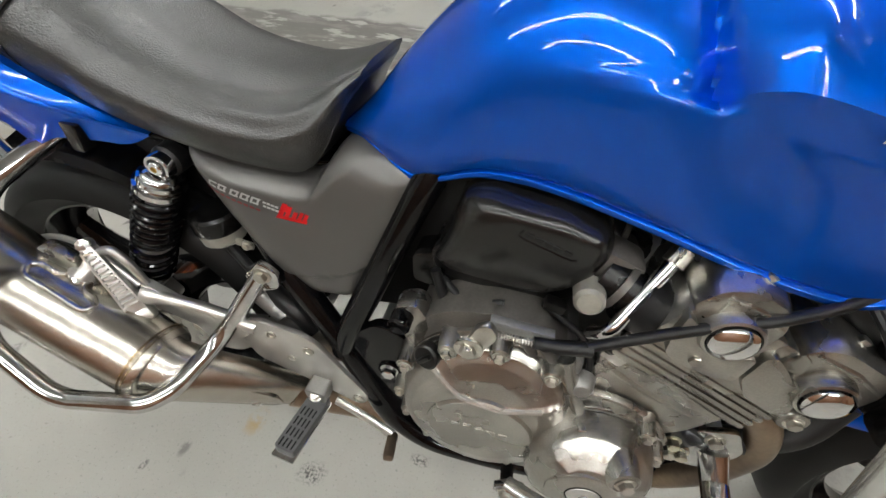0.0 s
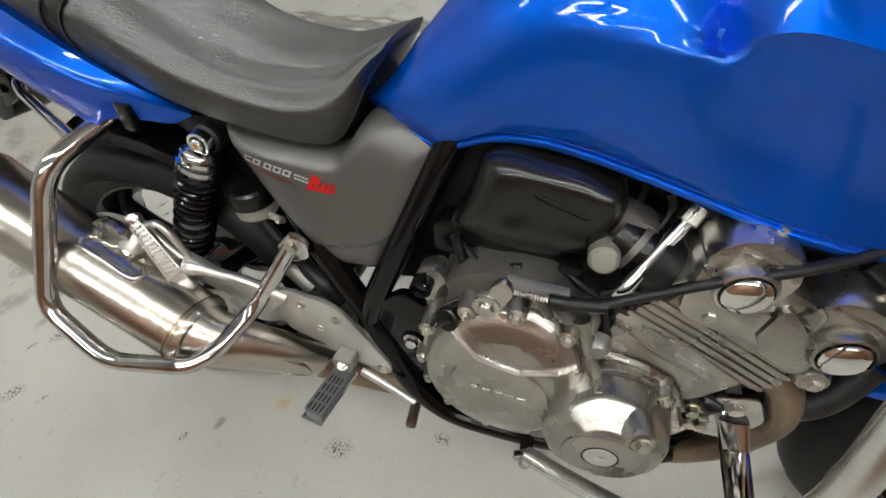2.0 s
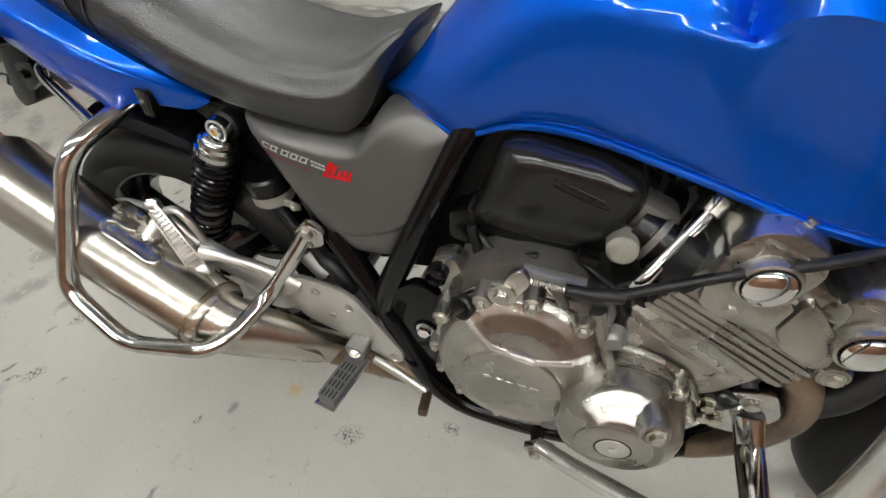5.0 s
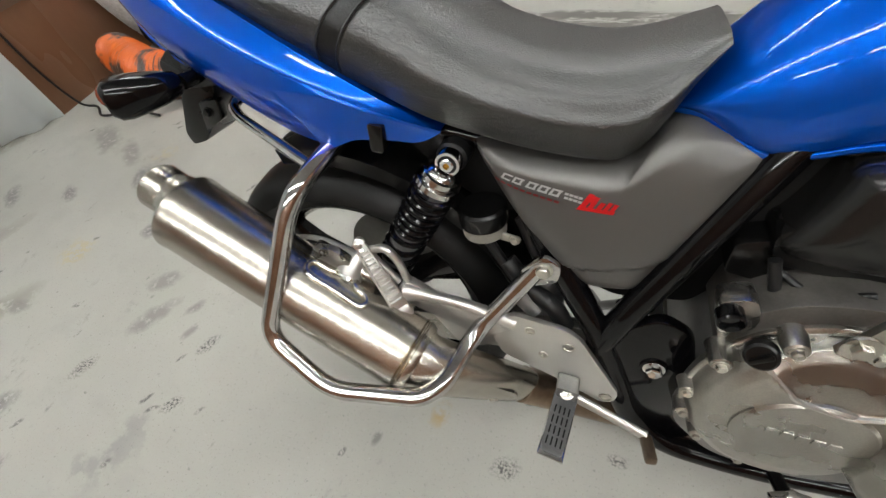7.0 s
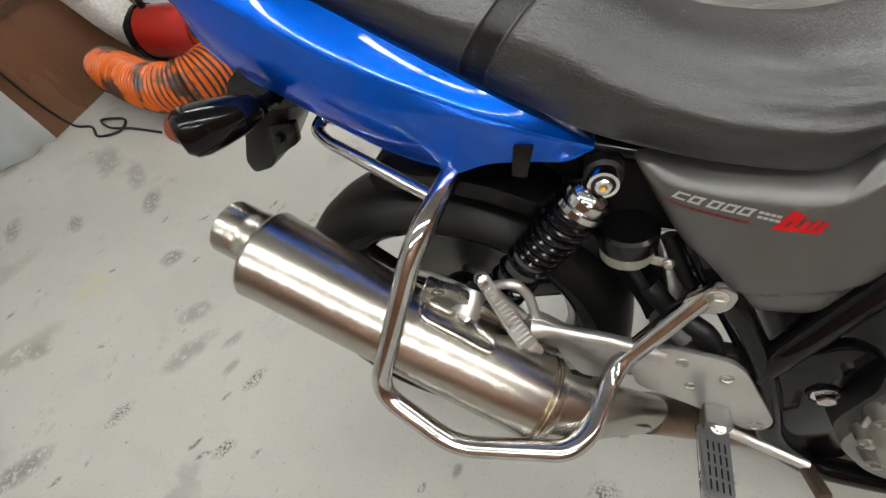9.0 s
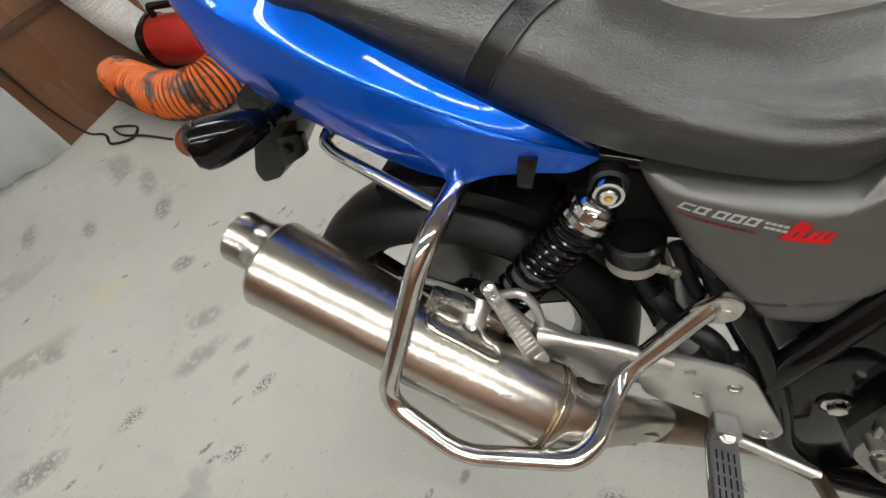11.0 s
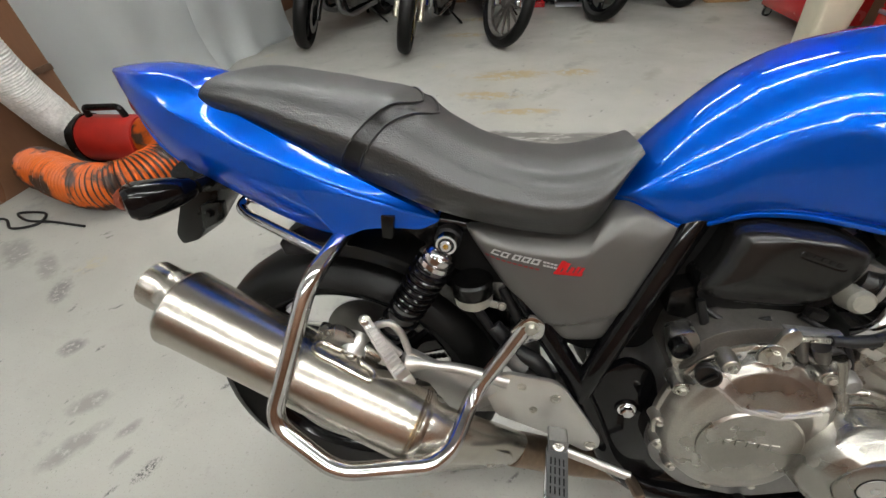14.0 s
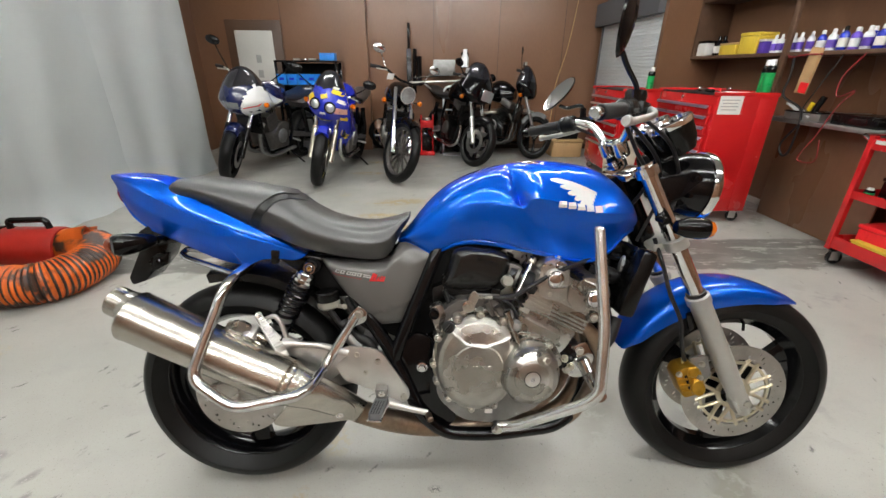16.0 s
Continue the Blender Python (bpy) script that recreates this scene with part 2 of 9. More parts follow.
ALLOY = material("satin_alloy", (0.60, 0.59, 0.565), 0.31, 0.85, 0.14, 14, 500, 0.12, 0.0004)
FORK_GREY = material("fork_lower_paint", (0.42, 0.41, 0.38), 0.38, 0.5, 0.1, 10, 400, 0.08, 0.0004)
BOLT = material("zinc_bolt", (0.55, 0.53, 0.48), 0.3, 1.0, 0.2, 60, 500, 0.1, 0.0003)
GOLD = material("gold_caliper", (0.50, 0.27, 0.025), 0.33, 0.8, 0.3, 40, 400, 0.15, 0.0005)
DISC = material("brake_disc_steel", (0.48, 0.46, 0.43), 0.32, 1.0, 0.15, 30, 500, 0.1, 0.0003)
DISC_CARRIER = material("pale_gold_carrier", (0.58, 0.52, 0.38), 0.36, 0.8, 0.15, 30, 400, 0.1, 0.0003)
# near-black: shade put into colour in gaps and recesses, also plain black parts
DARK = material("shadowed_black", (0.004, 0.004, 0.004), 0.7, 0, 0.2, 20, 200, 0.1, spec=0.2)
RED_PRINT = material("red_print", (0.75, 0.015, 0.02), 0.35, 0, 0.08, 20, 300, 0)
SILVER_PRINT = material("silver_print", (0.56, 0.56, 0.56), 0.5, 0.0, 0.08, 20, 300, 0)
DARK_RED_PRINT = material("dark_red_print", (0.22, 0.01, 0.012), 0.4, 0, 0.08, 20, 300, 0)
CREAM = material("cream_plastic", (0.22, 0.21, 0.18), 0.42, 0, 0.2, 30, 300, 0.05)
AMBER = material("amber_lens", (0.75, 0.18, 0.01), 0.15, 0, 0.1, 40, 300, 0.0, transmission=0.2)
SMOKED_LENS = material("smoked_amber_lens", (0.16, 0.03, 0.012), 0.15, 0, 0.1, 40, 300, 0.0)
RED_LENS = material("red_lens", (0.16, 0.008, 0.008), 0.15, 0, 0.1, 40, 300, 0.0)
MIRROR = material("mirror_glass", (0.85, 0.86, 0.87), 0.03, 1.0, 0.02, 5, 50, 0, rough_spread=0.01)
LENS = material("lamp_glass", (0.46, 0.48, 0.50), 0.08, 0.7, 0.2, 60, 200, 0.1)
PEG_GREY = material("grey_peg_rubber", (0.10, 0.10, 0.102), 0.55, 0, 0.2, 40, 300, 0.2)
WALL_BROWN = material("brown_panel_wall", (0.190, 0.093, 0.050), 0.30, 0, 0.18, 1.2, 60, 0.15, 0.002, stretch=(1, 1, 0.3), rough_spread=0.1)
WALL_DARK = material("dark_brown_board", (0.095, 0.050, 0.028), 0.5, 0, 0.2, 1.5, 70, 0.15, 0.002)
WALL_PLAIN = material("pale_wall_paint", (0.55, 0.54, 0.50), 0.7, 0, 0.08, 1.5, 80, 0.1)
CEIL = material("grey_ceiling_board", (0.42, 0.42, 0.40), 0.8, 0, 0.06, 1.0, 90, 0.1)
SHEET = material("white_plastic_sheet", (0.80, 0.84, 0.84), 0.34, 0, 0.05, 2, 30, 0.06, 0.003)
TUBE_GLOW = glow("lit_tube", (0.97, 0.985, 0.965), TUBE_POWER)
RED_STEEL = material("red_enamel_steel", (0.52, 0.012, 0.014), 0.25, 0, 0.12, 5, 200, 0.03, 0.0005, coat=0.4)
BLOWER_RED = material("scuffed_red_blower_paint", (0.36, 0.016, 0.010), 0.34, 0, 0.2, 9, 200, 0.05, 0.0006)
ORANGE = material("orange_duct_fabric", (0.58, 0.108, 0.008), 0.32, 0, 0.25, 7, 150, 0.3, 0.002, second=(0.05, 0.024, 0.015), edge=(0.43, 0.50))
SOOT = material("sooted_duct_fabric", (0.028, 0.020, 0.017), 0.42, 0, 0.3, 14, 150, 0.2, 0.002)
FOIL = material("foil_duct", (0.74, 0.73, 0.70), 0.33, 0.25, 0.22, 70, 140, 0.2, 0.002)
BEAM_GREY = material("dark_grey_steel", (0.10, 0.105, 0.115), 0.5, 0.2, 0.15, 3, 90, 0.08)
PALE_PANEL = material("pale_panel", (0.55, 0.54, 0.50), 0.5, 0, 0.08, 3, 80, 0.05)
PAPER_GREY = material("grey_print", (0.36, 0.36, 0.34), 0.7, 0, 0.2, 60, 200, 0.0)
PAPER = material("white_paper", (0.74, 0.72, 0.68), 0.7, 0, 0.06, 20, 200, 0.0)
BIN_BLUE = material("blue_plastic_bin", (0.01, 0.22, 0.72), 0.4, 0, 0.1, 8, 200, 0.03)
GREEN_CAN = material("green_can_print", (0.01, 0.36, 0.09), 0.3, 0, 0.1, 20, 200, 0.0, coat=0.4)
WHITE_PLASTIC = material("white_bottle_plastic", (0.74, 0.75, 0.76), 0.38, 0, 0.05, 20, 200, 0.02)
PURPLE = material("purple_label", (0.11, 0.05, 0.42), 0.4, 0, 0.15, 20, 200, 0.0, per_object=0.35)
SHELF_WOOD = material("dark_shelf_board", (0.115, 0.060, 0.034), 0.45, 0, 0.25, 2, 40, 0.12, 0.002, stretch=(6, 1, 6))
CARTON = material("brown_cardboard", (0.48, 0.30, 0.14), 0.8, 0, 0.12, 6, 120, 0.1)
YELLOW_BOX = material("yellow_carton", (0.72, 0.52, 0.05), 0.5, 0, 0.12, 10, 150, 0.03)
PURPLE_STRIP = material("violet_grey_handle_strip", (0.38, 0.34, 0.46), 0.3, 0.8, 0.1, 10, 200, 0.03)
CREAM_BIN = material("cream_bin_plastic", (0.62, 0.57, 0.44), 0.45, 0, 0.12, 6, 200, 0.05)
SHUTTER = material("pale_shutter_slat", (0.66, 0.69, 0.70), 0.4, 0.1, 0.1, 3, 90, 0.05)


# ---- mesh building ----
def part(name, bm, mat, parent=None, label="", smooth=True, sharp=0.6):
    me = bpy.data.meshes.new(name)
    bmesh.ops.recalc_face_normals(bm, faces=bm.faces)
    for f in bm.faces:
        f.smooth = smooth
    if smooth:
        for e in bm.edges:
            if len(e.link_faces) == 2 and e.calc_face_angle(0) > sharp:
                e.smooth = False
    bm.to_mesh(me)
    bm.free()
    if isinstance(mat, (list, tuple)):
        for q in mat:
            me.materials.append(q)
    else:
        me.materials.append(mat)
    ob = new(name, me)
    if parent is not None:
        ob.parent = parent
    if label:
        tagged(ob, label)
    return ob


def thing(name, m=None, label="", category="", group="", kind=""):
    ob = new(name)
    ob.empty_display_size = 0.1
    if m is not None:
        ob.matrix_basis = m
    return tagged(ob, label, category, group, kind)


def V(*a):
    return Vector(a)


def smoothline(pts, n):
    """n points along a Catmull-Rom curve through pts (tuples of any length)."""
    p = np.array(pts, float)
    p = np.vstack([2 * p[0] - p[1], p, 2 * p[-1] - p[-2]])
    seg = len(p) - 3
    out = []
    for k in range(n):
        u = k / (n - 1) * seg
        i = min(int(u), seg - 1)
        t = u - i
        a, b, c, d = p[i:i + 4]
        out.append(0.5 * (2 * b + (c - a) * t + (2 * a - 5 * b + 4 * c - d) * t * t + (3 * b - a - 3 * c + d) * t ** 3))
    return out


def lerp(table, x):
    xs, ys = zip(*sorted(table))
    return float(np.interp(x, xs, ys))


def smoothstep(a, b, x):
    u = min(1.0, max(0.0, (x - a) / (b - a)))
    return u * u * (3 - 2 * u)


def curve(table, x):
    """A smooth height at x through a table of (x, value)."""
    t = sorted(table)
    xs = [q[0] for q in t]
    if x <= xs[0]:
        return t[0][1]
    if x >= xs[-1]:
        return t[-1][1]
    i = max(k for k in range(len(xs) - 1) if xs[k] <= x)
    def slope(k):
        a, c = max(k - 1, 0), min(k + 1, len(t) - 1)
        return (t[c][1] - t[a][1]) / (t[c][0] - t[a][0])
    h = xs[i + 1] - xs[i]
    u = (x - xs[i]) / h
    return ((2 * u ** 3 - 3 * u * u + 1) * t[i][1] + (u ** 3 - 2 * u * u + u) * h * slope(i)
            + (3 * u * u - 2 * u ** 3) * t[i + 1][1] + (u ** 3 - u * u) * h * slope(i + 1))


def loft(rings, caps=True, closed=True, bm=None):
    bm = bm or bmesh.new()
    vs = [[bm.verts.new(p) for p in r] for r in rings]
    for a, b in zip(vs, vs[1:]):
        n = len(a)
        for k in range(n if closed else n - 1):
            try:
                bm.faces.new((a[k], a[(k + 1) % n], b[(k + 1) % n], b[k]))
            except ValueError:
                pass
    if caps and closed:
        bm.faces.new(vs[0][::-1])
        bm.faces.new(vs[-1])
    return bm


def fillet(pts, r, n=6):
    """Rounds the corners of a line of points."""
    pts = [Vector(p) for p in pts]
    out = [pts[0]]
    for a, b, c in zip(pts, pts[1:], pts[2:]):
        u, w = (a - b), (c - b)
        k = min(r, u.length * 0.45, w.length * 0.45)
        p, q = b + u.normalized() * k, b + w.normalized() * k
        for i in range(n + 1):
            t = i / n
            out.append(p * (1 - t) ** 2 + b * 2 * t * (1 - t) + q * t * t)
    return out + [pts[-1]]


def tube(pts, r, seg=14, caps=True, bm=None, flat=1.0):
    """A round bar along points; r a number or one for each point."""
    pts = [Vector(p) for p in pts]
    rs = r if isinstance(r, (list, tuple)) else [r] * len(pts)
    up = Vector((0.31, 0.2, 0.93))
    rings = []
    side = None
    for k, p in enumerate(pts):
        d = (pts[min(k + 1, len(pts) - 1)] - pts[max(k - 1, 0)]).normalized()
        side = (side or up) - d * (side or up).dot(d)
        side.normalize()
        other = d.cross(side)
        rings.append([p + (side * math.cos(a) + other * math.sin(a) * flat) * rs[k] for a in (2 * math.pi * j / seg for j in range(seg))])
    return loft(rings, caps, True, bm)


def lathe(profile, at=(0, 0, 0), axis=(0, 1, 0), seg=32, caps=True, bm=None):
    """Turns a profile of (distance along the axis, radius) round the axis."""
    axis = Vector(axis).normalized()
    q = axis.to_track_quat("Z", "Y").to_matrix()
    s, o = q.col[0], q.col[1]
    at = Vector(at)
    rings = [[at + axis * h + (s * math.cos(2 * math.pi * j / seg) + o * math.sin(2 * math.pi * j / seg)) * max(r, 1e-4) for j in range(seg)] for h, r in profile]
    return loft(rings, caps, True, bm)


def prism(outline, y0, y1, bevel=0.0, bm=None, segments=2):
    """A plate with an outline in x and z, from y0 to y1, its edges rounded."""
    bm2 = bmesh.new()
    a = [bm2.verts.new((x, y0, z)) for x, z in outline]
    b = [bm2.verts.new((x, y1, z)) for x, z in outline]
    n = len(a)
    bm2.faces.new(a)
    bm2.faces.new(b[::-1])
    for k in range(n):
        bm2.faces.new((a[k], b[k], b[(k + 1) % n], a[(k + 1) % n]))
    bmesh.ops.recalc_face_normals(bm2, faces=bm2.faces)
    if bevel:
        bmesh.ops.bevel(bm2, geom=bm2.edges[:], offset=bevel, segments=segments, profile=0.5, affect="EDGES", clamp_overlap=True)
    return merge(bm2, bm)


def merge(bm2, bm):
    if bm is None:
        return bm2
    me = bpy.data.meshes.new("joined")
    bm2.to_mesh(me)
    bm2.free()
    bm.from_mesh(me)
    bpy.data.meshes.remove(me)
    return bm


def box(size, m=None, bevel=0.0, bm=None, segments=2):
    bm2 = bmesh.new()
    bmesh.ops.create_cube(bm2, size=1)
    bmesh.ops.scale(bm2, vec=size, verts=bm2.verts)
    if bevel:
        bmesh.ops.bevel(bm2, geom=bm2.edges[:], offset=bevel, segments=segments, profile=0.5, affect="EDGES", clamp_overlap=True)
    if m is not None:
        bmesh.ops.transform(bm2, matrix=m, verts=bm2.verts)
    return merge(bm2, bm)


def shift(bm, m):
    bmesh.ops.transform(bm, matrix=m, verts=bm.verts)
    return bm


def rounded(outline, r, n=4):
    """Rounds the corners of a closed outline of (x, z)."""
    out = []
    k = len(outline)
    for i in range(k):
        a, b, c = (Vector(outline[(i + j) % k]) for j in (-1, 0, 1))
        u, w = a - b, c - b
        d = min(r, u.length * 0.45, w.length * 0.45)
        p, q = b + u.normalized() * d, b + w.normalized() * d
        for j in range(n + 1):
            t = j / n
            v = p * (1 - t) ** 2 + b * 2 * t * (1 - t) + q * t * t
            out.append((v.x, v.y))
    return out


def hex_bolt(at, r=0.007, axis=(0, -1, 0), parent=None, name="bolt", mat=None, high=None):
    """A flanged bolt whose head stands out along the axis."""
    h = high or r * 0.9
    bm = lathe([(-0.002, r * 1.35), (r * 0.18, r * 1.35), (r * 0.22, r * 1.15)], at, axis, 16)
    lathe([(r * 0.1, r), (h, r), (h + r * 0.12, r * 0.82)], at, axis, 6, True, bm)
    return part(name, bm, mat or BOLT, parent)


# ---- the room ----
ROOM = pose(0, 0, 0)


def slab(name, x0, x1, y0, y1, z0, z1, mat, label, category):
    bm = box((x1 - x0, y1 - y0, z1 - z0), pose((x0 + x1) / 2, (y0 + y1) / 2, (z0 + z1) / 2))
    ob = tagged(part(name, bm, mat, smooth=False), label, category, kind="structure")
    ob.matrix_basis = ROOM
    return ob


slab("floor", -5, 6.5, WALL_FRONT - 0.4, 8, -0.12, 0.0, FLOOR, "grey-white painted concrete floor with scuffs and a worn band", "floor")
slab("wall_back", WALL_LEFT - 0.1, 3.05, WALL_BACK, WALL_BACK + 0.12, 0, CEILING, WALL_BROWN, "brown panelled back wall of the workshop", "wall")
slab("wall_pier", -0.62, -0.29, WALL_BACK - 0.16, WALL_BACK, 0, CEILING, WALL_BROWN, "brown panelled pier standing out of the back wall", "wall")
slab("wall_right", WALL_RIGHT, WALL_RIGHT + 0.12, WALL_FRONT, 3.70, 0, CEILING, WALL_BROWN, "brown board wall behind the shelves", "wall")
slab("wall_return", 2.93, WALL_RIGHT + 0.12, 3.70, 3.76, 0, CEILING, WALL_BROWN, "brown end panel beside the shutter", "wall")
slab("wall_shutter", 2.99, 3.11, 3.76, WALL_BACK, 0, CEILING, WALL_DARK, "dark wall round the shutter", "wall")
slab("wall_left", WALL_LEFT - 0.12, WALL_LEFT, 0.5, WALL_BACK, 0, CEILING, WALL_BROWN, "brown board wall behind the plastic curtain", "wall")
slab("wall_left_front", WALL_LEFT - 0.12, WALL_LEFT, WALL_FRONT, 0.5, 0, CEILING, WALL_PLAIN, "plain pale wall that closes the workshop", "wall")
slab("wall_partition", -2.24, -2.17, 0.735, 1.60, 0, CEILING, WALL_BROWN, "brown board partition beside the blower", "wall")
slab("wall_front", WALL_LEFT - 0.12, WALL_RIGHT + 0.12, WALL_FRONT - 0.12, WALL_FRONT, 0, CEILING, WALL_BROWN, "plain brown wall opposite the parked motorcycles", "wall")
slab("ceiling", WALL_LEFT - 0.12, WALL_RIGHT + 0.12, WALL_FRONT - 0.12, WALL_BACK + 0.12, CEILING, CEILING + 0.1, CEIL, "grey ceiling", "ceiling")
slab("beam", 2.86, 2.985, 3.765, WALL_BACK - 0.002, 1.66, 1.93, BEAM_GREY, "dark grey steel beam over the shutter", "beam")
for seam in (-1.45, 0.62, 1.53, 2.44):
    slab("trim", seam - 0.004, seam + 0.004, WALL_BACK - 0.005, WALL_BACK - 0.0005, 0, CEILING, WALL_DARK, "thin dark joint strip between wall panels", "trim")
slab("trim", -2.168, -2.158, 0.735, 1.60, 0.44, 0.47, WALL_DARK, "dark joint strip across the board wall", "trim")
slab("baseboard", -0.28, 2.985, WALL_BACK - 0.016, WALL_BACK - 0.001, 0, 0.07, WALL_DARK, "dark baseboard along the back wall", "baseboard")
slab("baseboard", WALL_RIGHT - 0.014, WALL_RIGHT - 0.001, WALL_FRONT, 3.69, 0, 0.05, WALL_PLAIN, "pale baseboard along the shelf wall", "baseboard")

# roller shutter of pale slats
shutter = thing("roller_shutter", ROOM, "pale grey roller shutter of horizontal slats", "shutter")
SLAT = box((0.022, 1.62, 0.036), None, 0.008)
slat_ob = None
for k in range(45):
    if slat_ob is None:
        slat_ob = part("slat", SLAT, SHUTTER, shutter)
        slat = slat_ob
    else:
        slat = new("slat", slat_ob.data)
        slat.parent = shutter
    slat.location = (2.972, 4.58, 0.022 + 0.037 * k)
for y in (3.785, 5.40):
    part("guide_rail", box((0.04, 0.035, 1.66), pose(2.965, y, 0.83), 0.003), BEAM_GREY, shutter)

# door and its pale panel in the back wall
door = thing("door_1", ROOM, "brown door with a pale panel in the back wall", "door", kind="structure")
part("door_frame", box((0.74, 0.03, 1.70), pose(-1.83, WALL_BACK - 0.015, 0.85), 0.004), WALL_DARK, door)
part("pale_panel", box((0.50, 0.02, 0.98), pose(-1.83, WALL_BACK - 0.042, 1.08), 0.004), PALE_PANEL, door, "pale grey-white panel")
for z in (1.22, 1.03):
    part("notice", box((0.07, 0.003, 0.10), pose(-1.80, WALL_BACK - 0.0535, z)), PAPER_GREY, door, "small grey printed notice")


def ceiling_lamp(x, y, along=0.0, length=1.25):
    lamp = thing("ceiling_light", ROOM @ pose(x, y, CEILING, 0, 0, along), "white twin-tube fluorescent ceiling light, out of view; the front row added as fill", "ceiling light", "ceiling lights")
    part("housing", box((length + 0.06, 0.16, 0.05), pose(0, 0, -0.028), 0.006), CEIL, lamp)
    for s in (-0.045, 0.045):
        part("fluorescent_tube", tube([(-length / 2, s, -0.075), (length / 2, s, -0.075)], 0.016, 10), TUBE_GLOW, lamp, "lit white tube")
    for e in (-1, 1):
        part("end_socket", box((0.03, 0.13, 0.05), pose(e * (length / 2 + 0.012), 0, -0.072), 0.004), CEIL, lamp)
    return lamp


# includes the added fill row at y -2.4
for lamp_x, lamp_y, lamp_turn in LAMPS:
    ceiling_lamp(lamp_x, lamp_y, lamp_turn)




# ---- the blue motorcycle (x forward, y to its left, z up from the tyres) ----
bike = thing("motorcycle", STAND, "blue naked motorcycle with a dented tank, leaning on its stand", "motorcycle")

TANK_TOP = [(0.448, 0.722), (0.476, 0.752), (0.507, 0.792), (0.545, 0.833), (0.590, 0.868), (0.665, 0.901), (0.741, 0.919), (0.817, 0.927), (0.894, 0.923), (0.974, 0.903), (1.035, 0.852), (1.075, 0.798), (1.092, 0.768)]
TANK_LOW = [(0.448, 0.716), (0.473, 0.715), (0.506, 0.699), (0.538, 0.690), (0.56, 0.698), (0.60, 0.716), (0.646, 0.722), (0.691, 0.719), (0.736, 0.712), (0.782, 0.704), (0.827, 0.696), (0.873, 0.689), (0.93, 0.684), (0.985, 0.706), (1.03, 0.742), (1.092, 0.758)]
TANK_WIDE = [(0.448, 0.050), (0.476, 0.070), (0.52, 0.088), (0.57, 0.103), (0.63, 0.116), (0.70, 0.134), (0.78, 0.150), (0.87, 0.157), (0.95, 0.150), (1.02, 0.128), (1.07, 0.078), (1.092, 0.03)]
TANK_BASE = [(0.448, 0.045), (0.50, 0.070), (0.545, 0.082), (0.626, 0.098), (0.75, 0.118), (0.87, 0.138), (0.95, 0.130), (1.02, 0.105), (1.07, 0.06), (1.092, 0.025)]
TANK_EDGE = [(0.448, 0.719), (0.50, 0.778), (0.55, 0.828), (0.60, 0.862), (0.635, 0.871), (0.67, 0.868), (0.71, 0.857), (0.75, 0.841), (0.80, 0.838), (0.85, 0.828), (0.92, 0.808), (0.98, 0.791), (1.04, 0.778), (1.092, 0.763)]
TANK_SHARP = [(0.448, 0.0), (0.62, 0.0), (0.67, 0.08), (0.71, 0.28), (0.745, 0.7), (0.78, 1.0), (0.86, 1.0), (0.92, 0.75), (1.0, 0.3), (1.06, 0.0), (1.092, 0.0)]


def tank_side(x, s):
    """A point of the half section at x; s from 0 (lower rim) to 1 (ridge). A shoulder edge runs along the flank, with a knee hollow under it."""
    zt, zb, w, wb = (curve(t, x) for t in (TANK_TOP, TANK_LOW, TANK_WIDE, TANK_BASE))
    k = lerp(TANK_SHARP, x)
    rear = 1 - smoothstep(0.53, 0.66, x)
    zm = zb + (zt - zb) * (0.56 - 0.24 * rear)
    ze = min(curve(TANK_EDGE, x), zt - 0.002)
    if s < 0.5:
        u = s / 0.5
        k = lerp(TANK_SHARP, x - 0.085 * (1 - u))
        round_y, round_z = w - (w - wb) * (1 - u) ** 2, zb + (zm - zb) * u
        hollow = wb - 0.009 * math.sin(math.pi * min(1, u * 1.25)) + (w - wb) * u ** 2.6
        return round_y + (hollow - round_y) * k, round_z + (zb + (ze - zb) * u - round_z) * k
    t = (s - 0.5) / 0.5
    a = t * math.pi / 2
    round_y, round_z = w * max(math.cos(a), 0) ** (0.58 + 0.34 * rear), zm + (zt - zm) * math.sin(a) ** (1.0 - 0.08 * rear)
    return round_y + (w * (1 - t) - round_y) * k, round_z + (ze + (zt - ze) * (1 - (1 - t) ** 1.8) - round_z) * k


def dented(p):
    """A sharp fold struck into the right shoulder, with a pit at its foot and a bulge ahead of it."""
    if p.y > -0.005 or abs(p.x - 0.745) > 0.16:
        return p
    fade = min(1.0, (-p.y - 0.005) / 0.035)
    fold_x = 0.754 - 0.30 * (p.z - 0.836)
    d = p.x - fold_x
    sway = math.exp(-d / 0.011) if d > 0 else math.exp(d / 0.042)
    reach = lerp(((0.800, 0.0), (0.820, 0.18), (0.836, 1.0), (0.860, 1.0), (0.885, 0.95), (0.900, 0.8), (0.915, 0.45)), p.z)
    push = 0.026 * sway * reach * fade
    near = math.exp(-((p.x - 0.755) ** 2 + (p.z - 0.838) ** 2) / 0.012 ** 2)
    push += 0.008 * near + 0.0016 * near * noise.noise(Vector((p.x * 260, p.z * 260, 3.0)))
    push -= 0.009 * math.exp(-(((p.x - 0.784) / 0.016) ** 2 + ((p.z - 0.864) / 0.020) ** 2))
    push += 0.004 * math.exp(-(((p.x - 0.705) / 0.030) ** 2 + ((p.z - 0.878) / 0.012) ** 2)) * fade
    push += 0.004 * math.exp(-(((p.x - 0.760) / 0.035) ** 2 + ((p.z - 0.812) / 0.022) ** 2))
    return p + Vector((0, push * 0.85, -push * 0.55))


